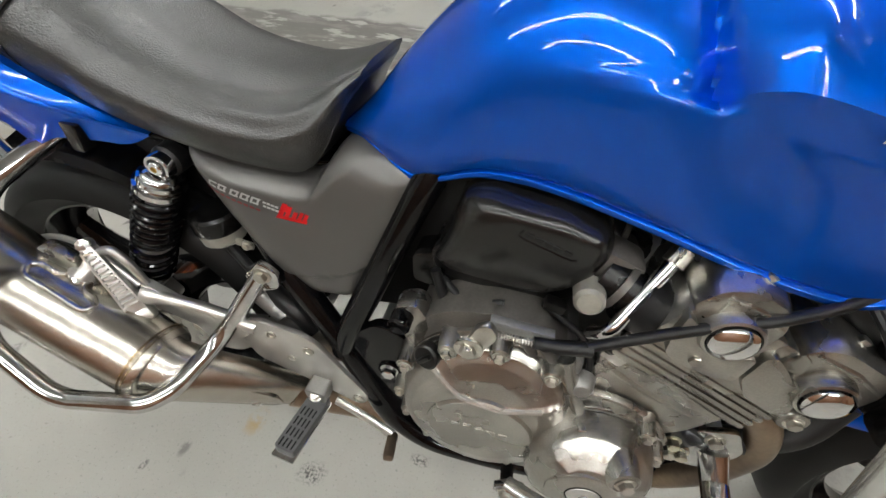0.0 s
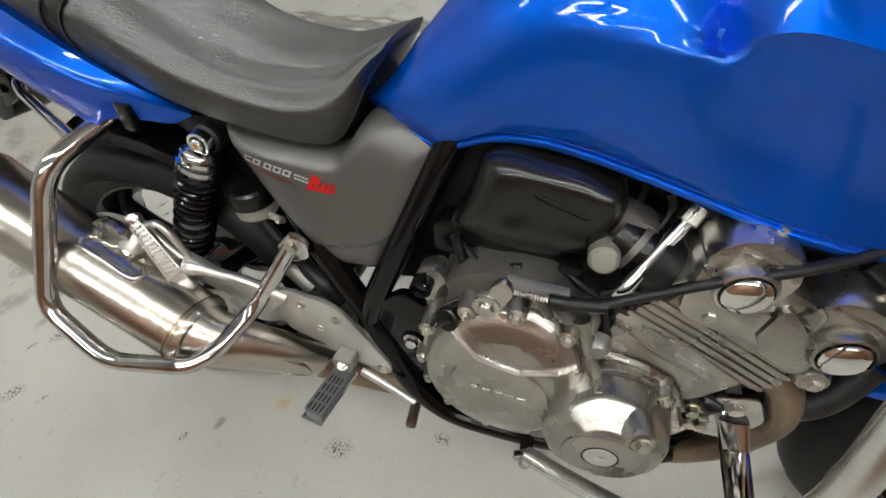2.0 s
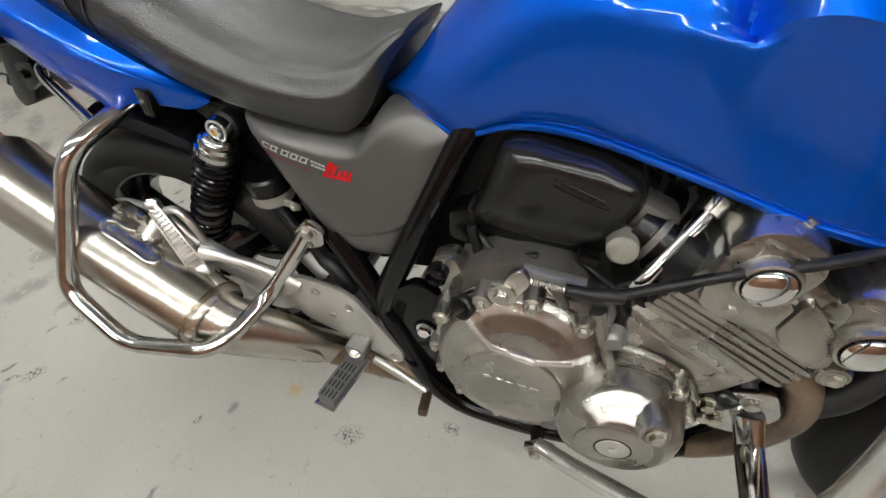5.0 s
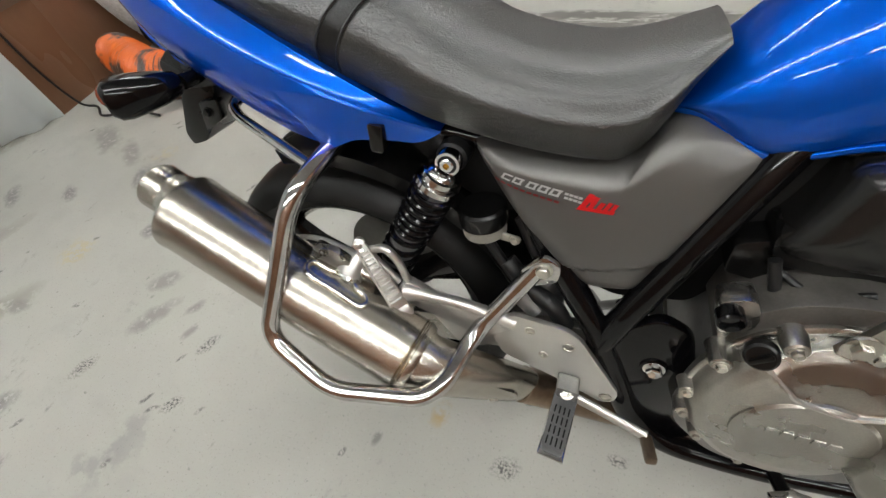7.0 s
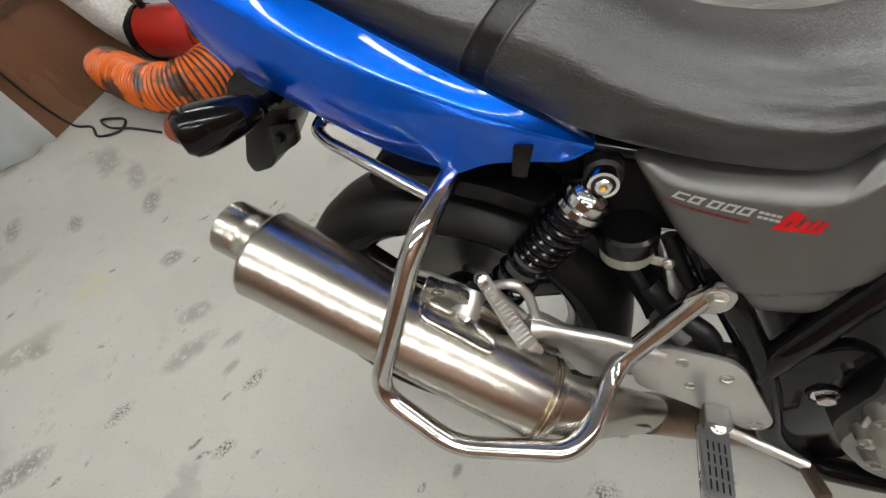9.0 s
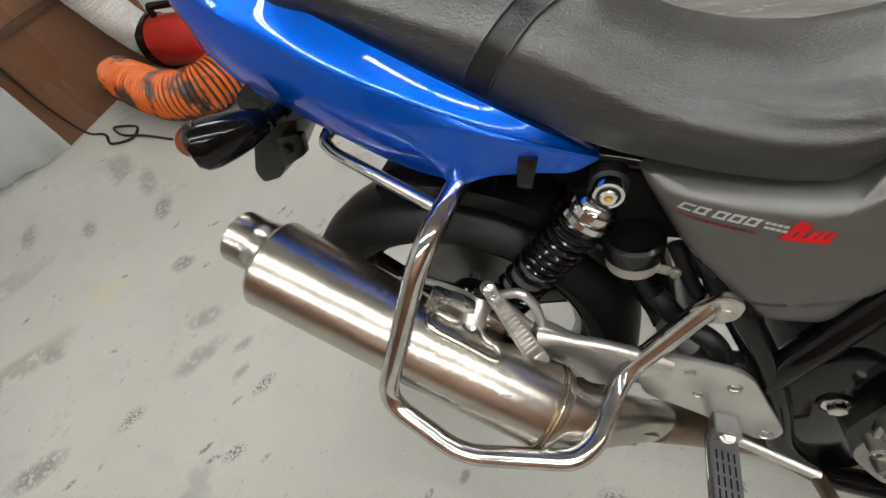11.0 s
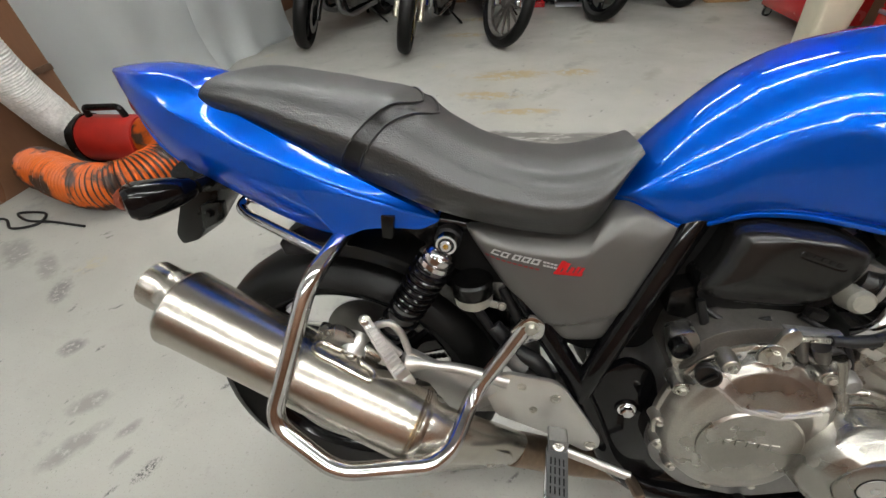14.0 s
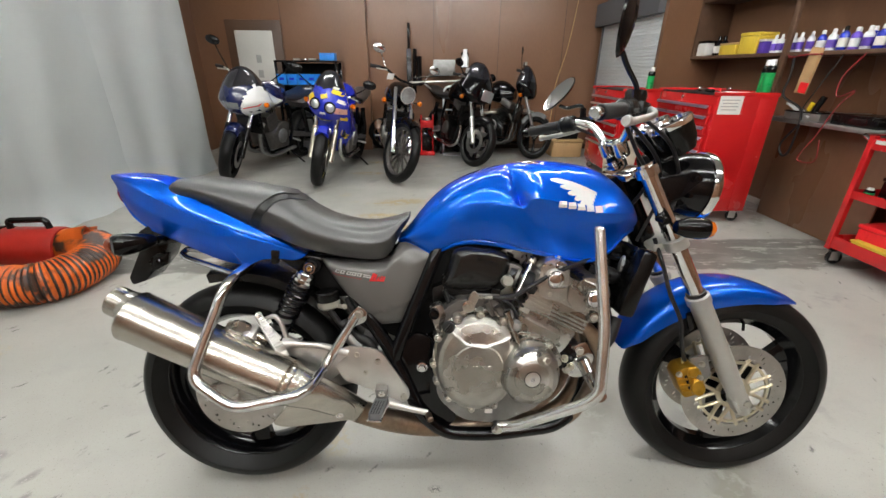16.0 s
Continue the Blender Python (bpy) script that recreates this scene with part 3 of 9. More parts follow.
def fuel_tank():
    half, stations = 70, 230
    rings = []
    for i in range(stations):
        u = i / (stations - 1)
        x = 0.448 + 0.644 * (u - 0.06 * math.sin(2 * math.pi * u))
        line = [tank_side(x, k / half) for k in range(half + 1)]
        wb, zb = line[0]
        rim = [(wb * 0.9, zb - 0.003), (wb - 0.003, zb - 0.0050), (wb + 0.0010, zb - 0.0048), (wb + 0.0022, zb - 0.0030), (wb + 0.0022, zb + 0.0010), (wb + 0.0010, zb + 0.0022), (wb - 0.0026, zb + 0.0032), (wb - 0.0030, zb + 0.0044), (line[3][0] * 0.5 + wb * 0.5 - 0.0004, zb + 0.0062)]
        line = rim + line[3:]
        right = [Vector((x, -y, z)) for y, z in line]
        left = [Vector((x, y, z)) for y, z in line[::-1][1:]]
        rings.append([dented(p) for p in right + left])
    bm = loft(rings)
    return part("fuel_tank", bm, BLUE, bike, "metallic blue fuel tank with a deep dent and crease")


tank = fuel_tank()
part("filler_cap", lathe([(0, 0.036), (0.006, 0.036), (0.009, 0.030), (0.010, 0.012)], (0.80, 0, 0.916), (0.05, 0, 1), 28), CHROME, tank)


def on_tank(x, z, lift=0.0012):
    """The tank's right side at x and z."""
    best = min(((tank_side(x, k / 200)) for k in range(10, 196)), key=lambda q: abs(q[1] - z))
    return Vector((x, -best[0] - lift, z))


# the maker's badge: plain wing and bar shapes
wing = bmesh.new()
tips = ((0.826, 0.882), (0.846, 0.866), (0.862, 0.851), (0.876, 0.838), (0.888, 0.826))
for k, (x0, z0) in enumerate(tips):
    ends = (0.936 - 0.004 * k, 0.850 - 0.0068 * k)
    upper, lower = [], []
    for j in range(13):
        u = j / 12
        x = x0 + (ends[0] - x0) * u
        z = z0 + (ends[1] - z0) * u + 0.006 * math.sin(math.pi * u)
        half = 0.0064 * min(1, u * 5 + 0.25) * (1 - 0.35 * u)
        upper.append(on_tank(x, z + half, 0.0016))
        lower.append(on_tank(x, z - half, 0.0016))
    for j in range(12):
        wing.faces.new([wing.verts.new(p) for p in (upper[j], upper[j + 1], lower[j + 1], lower[j])])
part("badge", wing, SILVER_PRINT, tank, "pale silver wing-shaped badge", False)
for k in range(5):
    letter = bmesh.new()
    x0 = 0.836 + k * 0.0225
    z0 = 0.8205 - k * 0.0028
    grid = [[on_tank(x0 + a, z0 + b, 0.0030) for a in (0, 0.0095, 0.019)] for b in (-0.002, 0.0055, 0.013)]
    vs = [[letter.verts.new(p) for p in row] for row in grid]
    for a in range(2):
        for b in range(2):
            letter.faces.new((vs[a][b], vs[a][b + 1], vs[a + 1][b + 1], vs[a + 1][b]))
    part("badge_bar", letter, SILVER_PRINT, tank, "", False)

SEAT_TOP = [(-0.118, 0.850), (-0.110, 0.862), (-0.095, 0.870), (-0.05, 0.873), (0.0, 0.867), (0.056, 0.860), (0.10, 0.852), (0.15, 0.844), (0.170, 0.834), (0.188, 0.824), (0.212, 0.806), (0.235, 0.793), (0.262, 0.780), (0.288, 0.772), (0.324, 0.764), (0.378, 0.760), (0.43, 0.770), (0.462, 0.780), (0.476, 0.784)]
SEAT_LOW = [(-0.118, 0.836), (-0.09, 0.826), (-0.03, 0.812), (0.03, 0.785), (0.09, 0.758), (0.146, 0.734), (0.208, 0.708), (0.27, 0.692), (0.333, 0.681), (0.390, 0.676), (0.413, 0.679), (0.434, 0.700), (0.457, 0.746), (0.476, 0.774)]
SEAT_WIDE = [(-0.118, 0.064), (-0.112, 0.082), (-0.09, 0.096), (-0.03, 0.106), (0.08, 0.120), (0.17, 0.122), (0.25, 0.120), (0.33, 0.118), (0.40, 0.110), (0.45, 0.090), (0.476, 0.066)]


def seat_side(x, s):
    zt, zb, w = (curve(t, x) for t in (SEAT_TOP, SEAT_LOW, SEAT_WIDE))
    t = s * math.pi / 2
    y = w * max(math.cos(t), 0) ** 0.55 * (1 - 0.2 * max(0.0, 1 - s / 0.35) ** 1.5)
    z = zb + (zt - zb) * math.sin(t) ** 0.95
    # soft folds across the rider's place
    fold = 0.0011 * math.sin((x - 0.28) * 7 + s * 27) * math.exp(-((x - 0.37) / 0.10) ** 2) * math.exp(-((s - 0.52) / 0.22) ** 2)
    fold += 0.0007 * noise.noise(Vector((x * 16, s * 4, 1.3)))
    return y + fold, z + fold


def seat():
    stations, half = 170, 60
    rings = []
    for i in range(stations):
        x = -0.118 + 0.594 * i / (stations - 1)
        line = [seat_side(x, k / half) for k in range(half + 1)]
        w, z = line[0]
        line = [(w * 0.93, z - 0.004), (w - 0.001, z - 0.003)] + line
        rings.append([(x, -y, zz) for y, zz in line] + [(x, y, zz) for y, zz in line[::-1][1:]])
    return part("seat", loft(rings), LEATHER, bike, "black grained vinyl stepped seat")


saddle = seat()


def strap_band(x_top, x_low, wide, lift, name, mat):
    """A band over the seat from side to side, leaning forward at the top."""
    rows = []
    for j in range(2):
        row = []
        for k in range(-24, 25):
            s = 1 - abs(k) / 24
            x = x_low + (x_top - x_low) * s ** 1.25 + (j - 0.5) * wide
            y, z = seat_side(x, s)
            row.append(Vector((x, math.copysign(y + lift * 0.8, k) if k else 0.0, z + lift)))
        rows.append(row)
    bm = bmesh.new()
    low = [[bm.verts.new(p) for p in r] for r in rows]
    for a in range(48):
        bm.faces.new((low[0][a], low[0][a + 1], low[1][a + 1], low[1][a]))
    top = bmesh.ops.solidify(bm, geom=bm.faces[:], thickness=0.0018)
    return part(name, bm, mat, saddle)


strap_band(0.192, 0.099, 0.024, 0.0006, "seat_strap", WELT)
for off in (-0.0115, 0.0115):
    line = []
    for k in range(-24, 25):
        s = 1 - abs(k) / 24
        x = 0.099 + 0.093 * s ** 1.25 + off
        y, z = seat_side(x, s)
        line.append((x, math.copysign(y + 0.0016, k) if k else 0.0, z + 0.0016))
    part("piping", tube(line, 0.0015, 6), WELT, saddle)

COWL_LOW = [(-0.289, 0.866), (-0.270, 0.830), (-0.250, 0.798), (-0.227, 0.770), (-0.180, 0.738), (-0.135, 0.722), (-0.100, 0.708), (-0.065, 0.695), (-0.032, 0.681), (0.002, 0.670), (0.035, 0.6625), (0.061, 0.659), (0.082, 0.660), (0.100, 0.669), (0.118, 0.6755), (0.160, 0.675), (0.184, 0.669), (0.199, 0.671), (0.213, 0.679)]
COWL_LOW_Y = [(-0.289, 0.012), (-0.250, 0.042), (-0.180, 0.060), (-0.100, 0.078), (0.0, 0.097), (0.080, 0.106), (0.160, 0.100), (0.213, 0.074)]
COWL_CREASE = [(-0.289, 0.869), (-0.220, 0.853), (-0.150, 0.8265), (-0.065, 0.7885), (-0.027, 0.776), (0.030, 0.757), (0.083, 0.740), (0.132, 0.7215), (0.182, 0.701), (0.213, 0.681)]
COWL_CREASE_Y = [(-0.289, 0.018), (-0.250, 0.052), (-0.200, 0.076), (-0.150, 0.090), (-0.065, 0.106), (0.0, 0.117), (0.050, 0.1215), (0.100, 0.121), (0.150, 0.114), (0.182, 0.102), (0.213, 0.079)]
COWL_FACET = [(-0.289, 0.867), (-0.200, 0.812), (-0.100, 0.768), (-0.020, 0.745), (0.029, 0.734), (0.0545, 0.7345), (0.107, 0.7275), (0.157, 0.7135), (0.200, 0.687), (0.213, 0.680)]
COWL_SEAM = [(-0.289, 0.871), (-0.240, 0.878), (-0.170, 0.872), (-0.125, 0.856), (-0.0776, 0.831), (-0.045, 0.8205), (-0.0116, 0.8055), (0.031, 0.787), (0.057, 0.7755), (0.082, 0.763), (0.107, 0.7505), (0.1315, 0.7365), (0.156, 0.7195), (0.182, 0.7025), (0.213, 0.682)]
COWL_SEAM_Y = [(-0.289, 0.008), (-0.240, 0.030), (-0.170, 0.052), (-0.125, 0.066), (-0.0776, 0.083), (-0.045, 0.089), (-0.0116, 0.096), (0.031, 0.103), (0.082, 0.108), (0.1315, 0.106), (0.156, 0.099), (0.182, 0.089), (0.213, 0.073)]


def eased(table, spread=0.016):
    """The same table drawn as a fair curve: samples smoothed along x, the ends held."""
    xs = np.linspace(table[0][0], table[-1][0], 140)
    ys = np.array([curve(table, float(q)) for q in xs])
    reach = int(3 * spread / (xs[1] - xs[0])) + 1
    kernel = np.exp(-0.5 * (np.arange(-reach, reach + 1) * (xs[1] - xs[0]) / spread) ** 2)
    pad = np.concatenate([2 * ys[0] - ys[reach:0:-1], ys, 2 * ys[-1] - ys[-2:-reach - 2:-1]])
    return list(zip(xs.tolist(), np.convolve(pad, kernel / kernel.sum(), "valid").tolist()))


COWL_CREASE, COWL_CREASE_Y, COWL_SEAM, COWL_SEAM_Y, COWL_LOW_Y = (eased(q, 0.028) for q in (COWL_CREASE, COWL_CREASE_Y, COWL_SEAM, COWL_SEAM_Y, COWL_LOW_Y))
COWL_FOOT = eased(COWL_LOW, 0.045)
COWL_FACET, COWL_LOW = eased(COWL_FACET, 0.008), eased(COWL_LOW, 0.006)


def cowl_side(x, z):
    """Half width at x and z: widest along the facet's upper edge; below it the barrel tucks under, but for a flat panel at its foot."""
    zc, yc, yl = curve(COWL_CREASE, x), curve(COWL_CREASE_Y, x), curve(COWL_LOW_Y, x)
    edge = min(curve(COWL_FACET, x), zc - 0.004)
    yf = yc + 0.0026 * smoothstep(-0.20, 0.0, x) * (1 - smoothstep(0.09, 0.19, x))
    if z >= edge:
        return yf + (yc - yf) * ((z - edge) / (zc - edge)) ** 1.6
    zl = min(curve(COWL_FOOT, x), edge - 0.004) - 0.003
    u = min(1.0, max(0.0, (z - zl) / (edge - zl)))
    tuck = 0.006 * smoothstep(-0.24, -0.10, x)
    barrel = yl - tuck + (yf - yl + tuck) * (1 - (1 - u) ** 1.55)
    plate = yl + 0.003 + (yf - yl - 0.003) * u
    inside = smoothstep(0.0, 0.007, x - 0.026 - (0.734 - z) * 0.42)
    return barrel + inside * (plate - barrel)


def cowl_line(x):
    """Half a section: lower edge, flank, crease, seam along the seat, then the deck under or behind the seat."""
    zl, zc = curve(COWL_LOW, x), curve(COWL_CREASE, x)
    zl = min(zl, zc - 0.001)
    crease = (cowl_side(x, zc), zc)
    seam = (curve(COWL_SEAM_Y, x), curve(COWL_SEAM, x))
    yl = cowl_side(x, zl)
    line = [(yl * 0.72, zl + 0.006), (yl - 0.003, zl - 0.001)]
    for k in range(41):
        z = zl + (zc - zl) * k / 40
        line.append((cowl_side(x, z), z))
    top = []
    for k in range(1, 13):
        u = k / 12
        top.append((crease[0] + (seam[0] - crease[0]) * u ** 0.80, crease[1] + (seam[1] - crease[1]) * u ** 1.25))
    deck = seam[1] + 0.004 - 0.016 * smoothstep(-0.135, -0.100, x)
    for k in range(1, 7):
        u = k / 6
        top.append((seam[0] * (1 - u), seam[1] + (deck - seam[1]) * math.sin(u * math.pi / 2)))
    # behind the seat the shoulder rolls over into the deck in one sweep
    rear = 1 - smoothstep(-0.240, -0.070, x)
    for k, (y, z) in enumerate(top):
        a = (k + 1) / 18 * math.pi / 2
        over = (crease[0] * max(math.cos(a), 0.0) ** 0.85, crease[1] + (seam[1] + 0.004 - crease[1]) * math.sin(a) ** 0.95)
        line.append((y + (over[0] - y) * rear, z + (over[1] - z) * rear))
    return line


def tail_cowl():
    rings = []
    for x in np.linspace(-0.289, 0.213, 290):
        line = cowl_line(float(x))
        rings.append([(x, -y, z) for y, z in line] + [(x, y, z) for y, z in line[::-1][1:]])
    return part("tail_cowl", loft(rings), BLUE, bike, "metallic blue tail cowl with a folded lower flank", True, 0.7)


cowl = tail_cowl()
part("tail_lamp", shift(lathe([(0, 0.03), (0.012, 0.028), (0.02, 0.016)], (0, 0, 0), (-1, 0, -0.35), 20), pose(-0.258, 0, 0.822)), RED_LENS, cowl, "dark red tail lamp")
part("cowl_clip", prism(rounded([(0.139, 0.700), (0.158, 0.698), (0.153, 0.664), (0.138, 0.665)], 0.003), -0.1145, -0.098, 0.002), AIRBOX, cowl, "black rubber clip")


def rounded_panel(name, outline, y_low, y_top, z_low, z_top, bulge, mat, parent, label, thick=0.012, shape=None, n=130):
    """A moulded side panel: an outline in x and z, filled with rings that bulge outwards and turn in at the rim."""
    p = np.array(list(outline) + [outline[0]], float)
    d = np.concatenate([[0], np.cumsum(np.hypot(*np.diff(p, axis=0).T))])
    s = np.linspace(0, d[-1], n, endpoint=False)
    outline = list(zip(np.interp(s, d, p[:, 0]), np.interp(s, d, p[:, 1])))
    c = Vector((sum(q[0] for q in outline) / n, sum(q[1] for q in outline) / n))
    rings = []
    steps = 34
    for k in range(steps + 1):
        u = (k / steps) ** 1.5
        f = math.cos(u * math.pi / 2) ** 0.42 if k < steps else 0.01
        ring = []
        for x, z in outline:
            px, pz = c.x + (x - c.x) * f, c.y + (z - c.y) * f
            y = y_low + (y_top - y_low) * (pz - z_low) / (z_top - z_low) - bulge * math.sin(u * math.pi / 2)
            if shape:
                y += shape(px, pz)
            ring.append((px, y, pz))
        rings.append(ring)
    back = [(x, q[1] + thick, z) for (x, z), q in zip(outline, rings[0])]
    return part(name, loft([back] + rings), mat, parent, label)


def cover_crease(x, z):
    """The upper edge folds inwards above a line; a shallow step runs along the foot."""
    up = z - curve(((0.24, 0.655), (0.30, 0.651), (0.36, 0.646), (0.40, 0.645), (0.425, 0.653), (0.45, 0.678), (0.48, 0.700), (0.55, 0.715)), x)
    y = 0.016 * (1 - math.exp(-max(up, 0) * 0.55 / 0.016)) if up > 0 else 0.0
    foot = lerp(((0.30, 0.50), (0.36, 0.533), (0.40, 0.541), (0.46, 0.556), (0.50, 0.575)), x) - z
    if foot > 0:
        y += min(foot * 2.0, 0.005)
    return y


COVER_EDGE = rounded([(0.247, 0.672), (0.30, 0.668), (0.40, 0.664), (0.428, 0.672), (0.448, 0.706), (0.470, 0.716), (0.548, 0.692), (0.525, 0.640), (0.462, 0.506), (0.408, 0.500), (0.352, 0.538), (0.300, 0.600)], 0.012, 3)
for side in (1, -1):
    cover = rounded_panel("side_cover", COVER_EDGE, -0.100, -0.066, 0.51, 0.68, 0.028, COVER, bike, "dark grey satin side cover with a printed decal", 0.012, cover_crease)
    if side == -1:
        cover.scale = (1, -1, 1)
    else:
        decal_home = cover
        cover_tree = BVHTree.FromPolygons([v.co.copy() for v in cover.data.vertices], [tuple(p.vertices) for p in cover.data.polygons])

# the printed decal: slanted silver bars, a dark red line and a red script-like flourish
def print_bar(x, z, w, h, name, mat, lean=0.25, drop=-0.16):
    bm = bmesh.new()
    rows = []
    for j in range(3):
        row = []
        for k in range(4):
            px, pz = x + w * k / 3 + h * lean * j / 2, z + h * j / 2 + w * drop * k / 3
            at = cover_tree.ray_cast(Vector((px, -0.4, pz)), Vector((0, 1, 0)))[0]
            row.append(bm.verts.new(at + Vector((0, -0.0008, 0))))
        rows.append(row)
    for j in range(2):
        for k in range(3):
            bm.faces.new((rows[j][k], rows[j][k + 1], rows[j + 1][k + 1], rows[j + 1][k]))
    bmesh.ops.solidify(bm, geom=bm.faces[:], thickness=0.0006)
    return part(name, bm, mat, decal_home, "", False)


for k in range(5):
    x0 = 0.2890 + k * 0.0132 + (0.003 if k > 1 else 0.0)
    z0 = 0.6405 - (x0 - 0.2890) * 0.15
    print_bar(x0, z0, 0.0112, 0.0020, "decal_bar", SILVER_PRINT, 0.55)
    print_bar(x0 + 0.0034, z0 + 0.0060, 0.0112, 0.0020, "decal_bar", SILVER_PRINT, 0.55)
    print_bar(x0 + 0.0008, z0 + 0.0014, 0.0026, 0.0052, "decal_bar", SILVER_PRINT, 0.55)
    if k != 0:
        print_bar(x0 + 0.0086, z0 + 0.0002, 0.0026, 0.0052, "decal_bar", SILVER_PRINT, 0.55)
for row in range(2):
    for k in range(4):
        print_bar(0.3620 + 0.0050 * k, 0.6345 - row * 0.0046 - 0.0009 * k, 0.0042, 0.0026, "decal_bar", SILVER_PRINT)
for k in range(10):
    print_bar(0.2815 + 0.0078 * k, 0.6352 - 0.00125 * k, 0.0058, 0.0026, "decal_line", DARK_RED_PRINT, 0.25, -0.15)
# a red flourish: one tall looped stroke and three short ones on a common foot
for x0, z0, w, h in ((0.3785, 0.6215, 0.0060, 0.0180), (0.3850, 0.6300, 0.0105, 0.0078), (0.3870, 0.6210, 0.0050, 0.0100), (0.3965, 0.6225, 0.0050, 0.0088), (0.4035, 0.6215, 0.0042, 0.0108), (0.4095, 0.6205, 0.0042, 0.0108)):
    print_bar(x0, z0, w, h, "decal_flourish", RED_PRINT, 0.5)
print_bar(0.3770, 0.6195, 0.0380, 0.0040, "decal_flourish", RED_PRINT, 0.5, -0.02)


# ---- wheels ----
def wheel_profile(r, wide, rim_r):
    """Tyre section as (y, radius)."""
    h = wide / 2
    pts = [(-h * 0.62, rim_r - 0.004), (-h * 0.80, rim_r + 0.012), (-h * 0.97, rim_r + 0.032), (-h, r - 0.048), (-h * 0.93, r - 0.030), (-h * 0.74, r - 0.014), (-h * 0.42, r - 0.004), (0, r)]
    return pts + [(-y, q) for y, q in pts[-2::-1]]


def road_wheel(name, x, z, r, wide, label, parent=None, spokes=3, rim_mat=None, at_y=0.0, seg=72, simple=False):
    parent = parent or bike
    rim_r = r - 0.075 if not simple else r - 0.07
    h = wide / 2 * 0.66
    bm = lathe([(-h, rim_r + 0.006), (-h, rim_r - 0.004), (-h + 0.010, rim_r - 0.012), (-0.014, rim_r - 0.026), (0.014, rim_r - 0.026), (h - 0.010, rim_r - 0.012), (h, rim_r - 0.004), (h, rim_r + 0.006)], (x, at_y, z), (0, 1, 0), seg, False)
    lathe([(-0.045, 0.028), (-0.045, 0.036), (-0.03, 0.045), (0.03, 0.045), (0.045, 0.036), (0.045, 0.028)], (x, at_y, z), (0, 1, 0), 28, True, bm)
    thin = 1.0 if spokes < 6 else 0.30
    bars = []
    for k in range(spokes):
        a = 2 * math.pi * k / spokes + 0.55
        d, n = Vector((math.cos(a), 0, math.sin(a))), Vector((-math.sin(a), 0, math.cos(a)))
        rings = []
        for t, w, dep in ((0.035, 0.030, 0.030), (rim_r * 0.35, 0.020, 0.022), (rim_r * 0.65, 0.021, 0.018), (rim_r * 0.86, 0.032, 0.016), (rim_r - 0.016, 0.052, 0.016)):
            c = Vector((x, at_y, z)) + d * t
            ring = []
            for u, v in ((-1, -0.6), (-0.6, -1), (0.6, -1), (1, -0.6), (1, 0.6), (0.6, 1), (-0.6, 1), (-1, 0.6)):
                ring.append(c + n * u * w * thin + Vector((0, v * dep * (1 if thin == 1 else 0.6), 0)))
            rings.append(ring)
        bars.append(loft(rings, True, True))
    rim = part(name, bm, rim_mat or BLACK, parent, label)
    for spoke in bars:
        part("spoke", spoke, rim_mat or BLACK, rim)
    part("tyre", lathe(wheel_profile(r, wide, rim_r), (x, at_y, z), (0, 1, 0), seg + 24, False), RUBBER, rim, "worn black road tyre")
    return rim


def brake_disc(x, y, z, r, inner, parent, holes=30, arms=10, label="drilled steel brake disc"):
    bm = bmesh.new()
    n = holes * 4
    # a drilled ring: rows of faces with a gap left for every hole
    for side_y in (y - 0.0022, y + 0.0022):
        rows = []
        for rr in (inner, inner + (r - inner) * 0.2, inner + (r - inner) * 0.36, inner + (r - inner) * 0.62, inner + (r - inner) * 0.78, r):
            rows.append([bm.verts.new((x + rr * math.cos(2 * math.pi * k / n), side_y, z + rr * math.sin(2 * math.pi * k / n))) for k in range(n)])
        for q, (a, b) in enumerate(zip(rows, rows[1:])):
            for k in range(n):
                if (q == 1 and k % 8 == 1) or (q == 3 and k % 8 == 5) or (q == 2 and k % 8 == 3):
                    continue
                bm.faces.new((a[k], a[(k + 1) % n], b[(k + 1) % n], b[k]))
    lathe([(-0.0022, r), (0.0022, r)], (x, y, z), (0, 1, 0), n, False, bm)
    lathe([(-0.0022, inner), (0.0022, inner)], (x, y, z), (0, 1, 0), n, False, bm)
    disc = part("brake_disc", bm, DISC, parent, label)
    if arms:
        bm = lathe([(-0.003, 0.036), (-0.003, 0.048), (0.003, 0.048), (0.003, 0.036)], (x, y, z), (0, 1, 0), 40, False)
        for k in range(arms):
            a = 2 * math.pi * k / arms
            for lean in (0.42, -0.42):
                p = Vector((x + 0.044 * math.cos(a), y, z + 0.044 * math.sin(a)))
                q = Vector((x + (inner + 0.004) * math.cos(a + lean * 0.62), y, z + (inner + 0.004) * math.sin(a + lean * 0.62)))
                part("carrier_arm", tube([p, p.lerp(q, 0.5), q], [0.0062, 0.0050, 0.0062], 8), DISC_CARRIER, disc)
        lathe([(-0.003, inner - 0.014), (-0.003, inner - 0.006), (0.003, inner - 0.006), (0.003, inner - 0.014), (-0.003, inner - 0.014)], (x, y, z), (0, 1, 0), 60, False, bm)
        part("disc_carrier", bm, DISC_CARRIER, disc, "pale gold disc carrier")
        for k in range(arms):
            a = 2 * math.pi * (k + 0.5) / arms
            part("rivet", lathe([(-0.005, 0.006), (0.004, 0.006)], (x + (inner + 0.002) * math.cos(a), y, z + (inner + 0.002) * math.sin(a)), (0, 1, 0), 12), DISC, disc)
    return disc




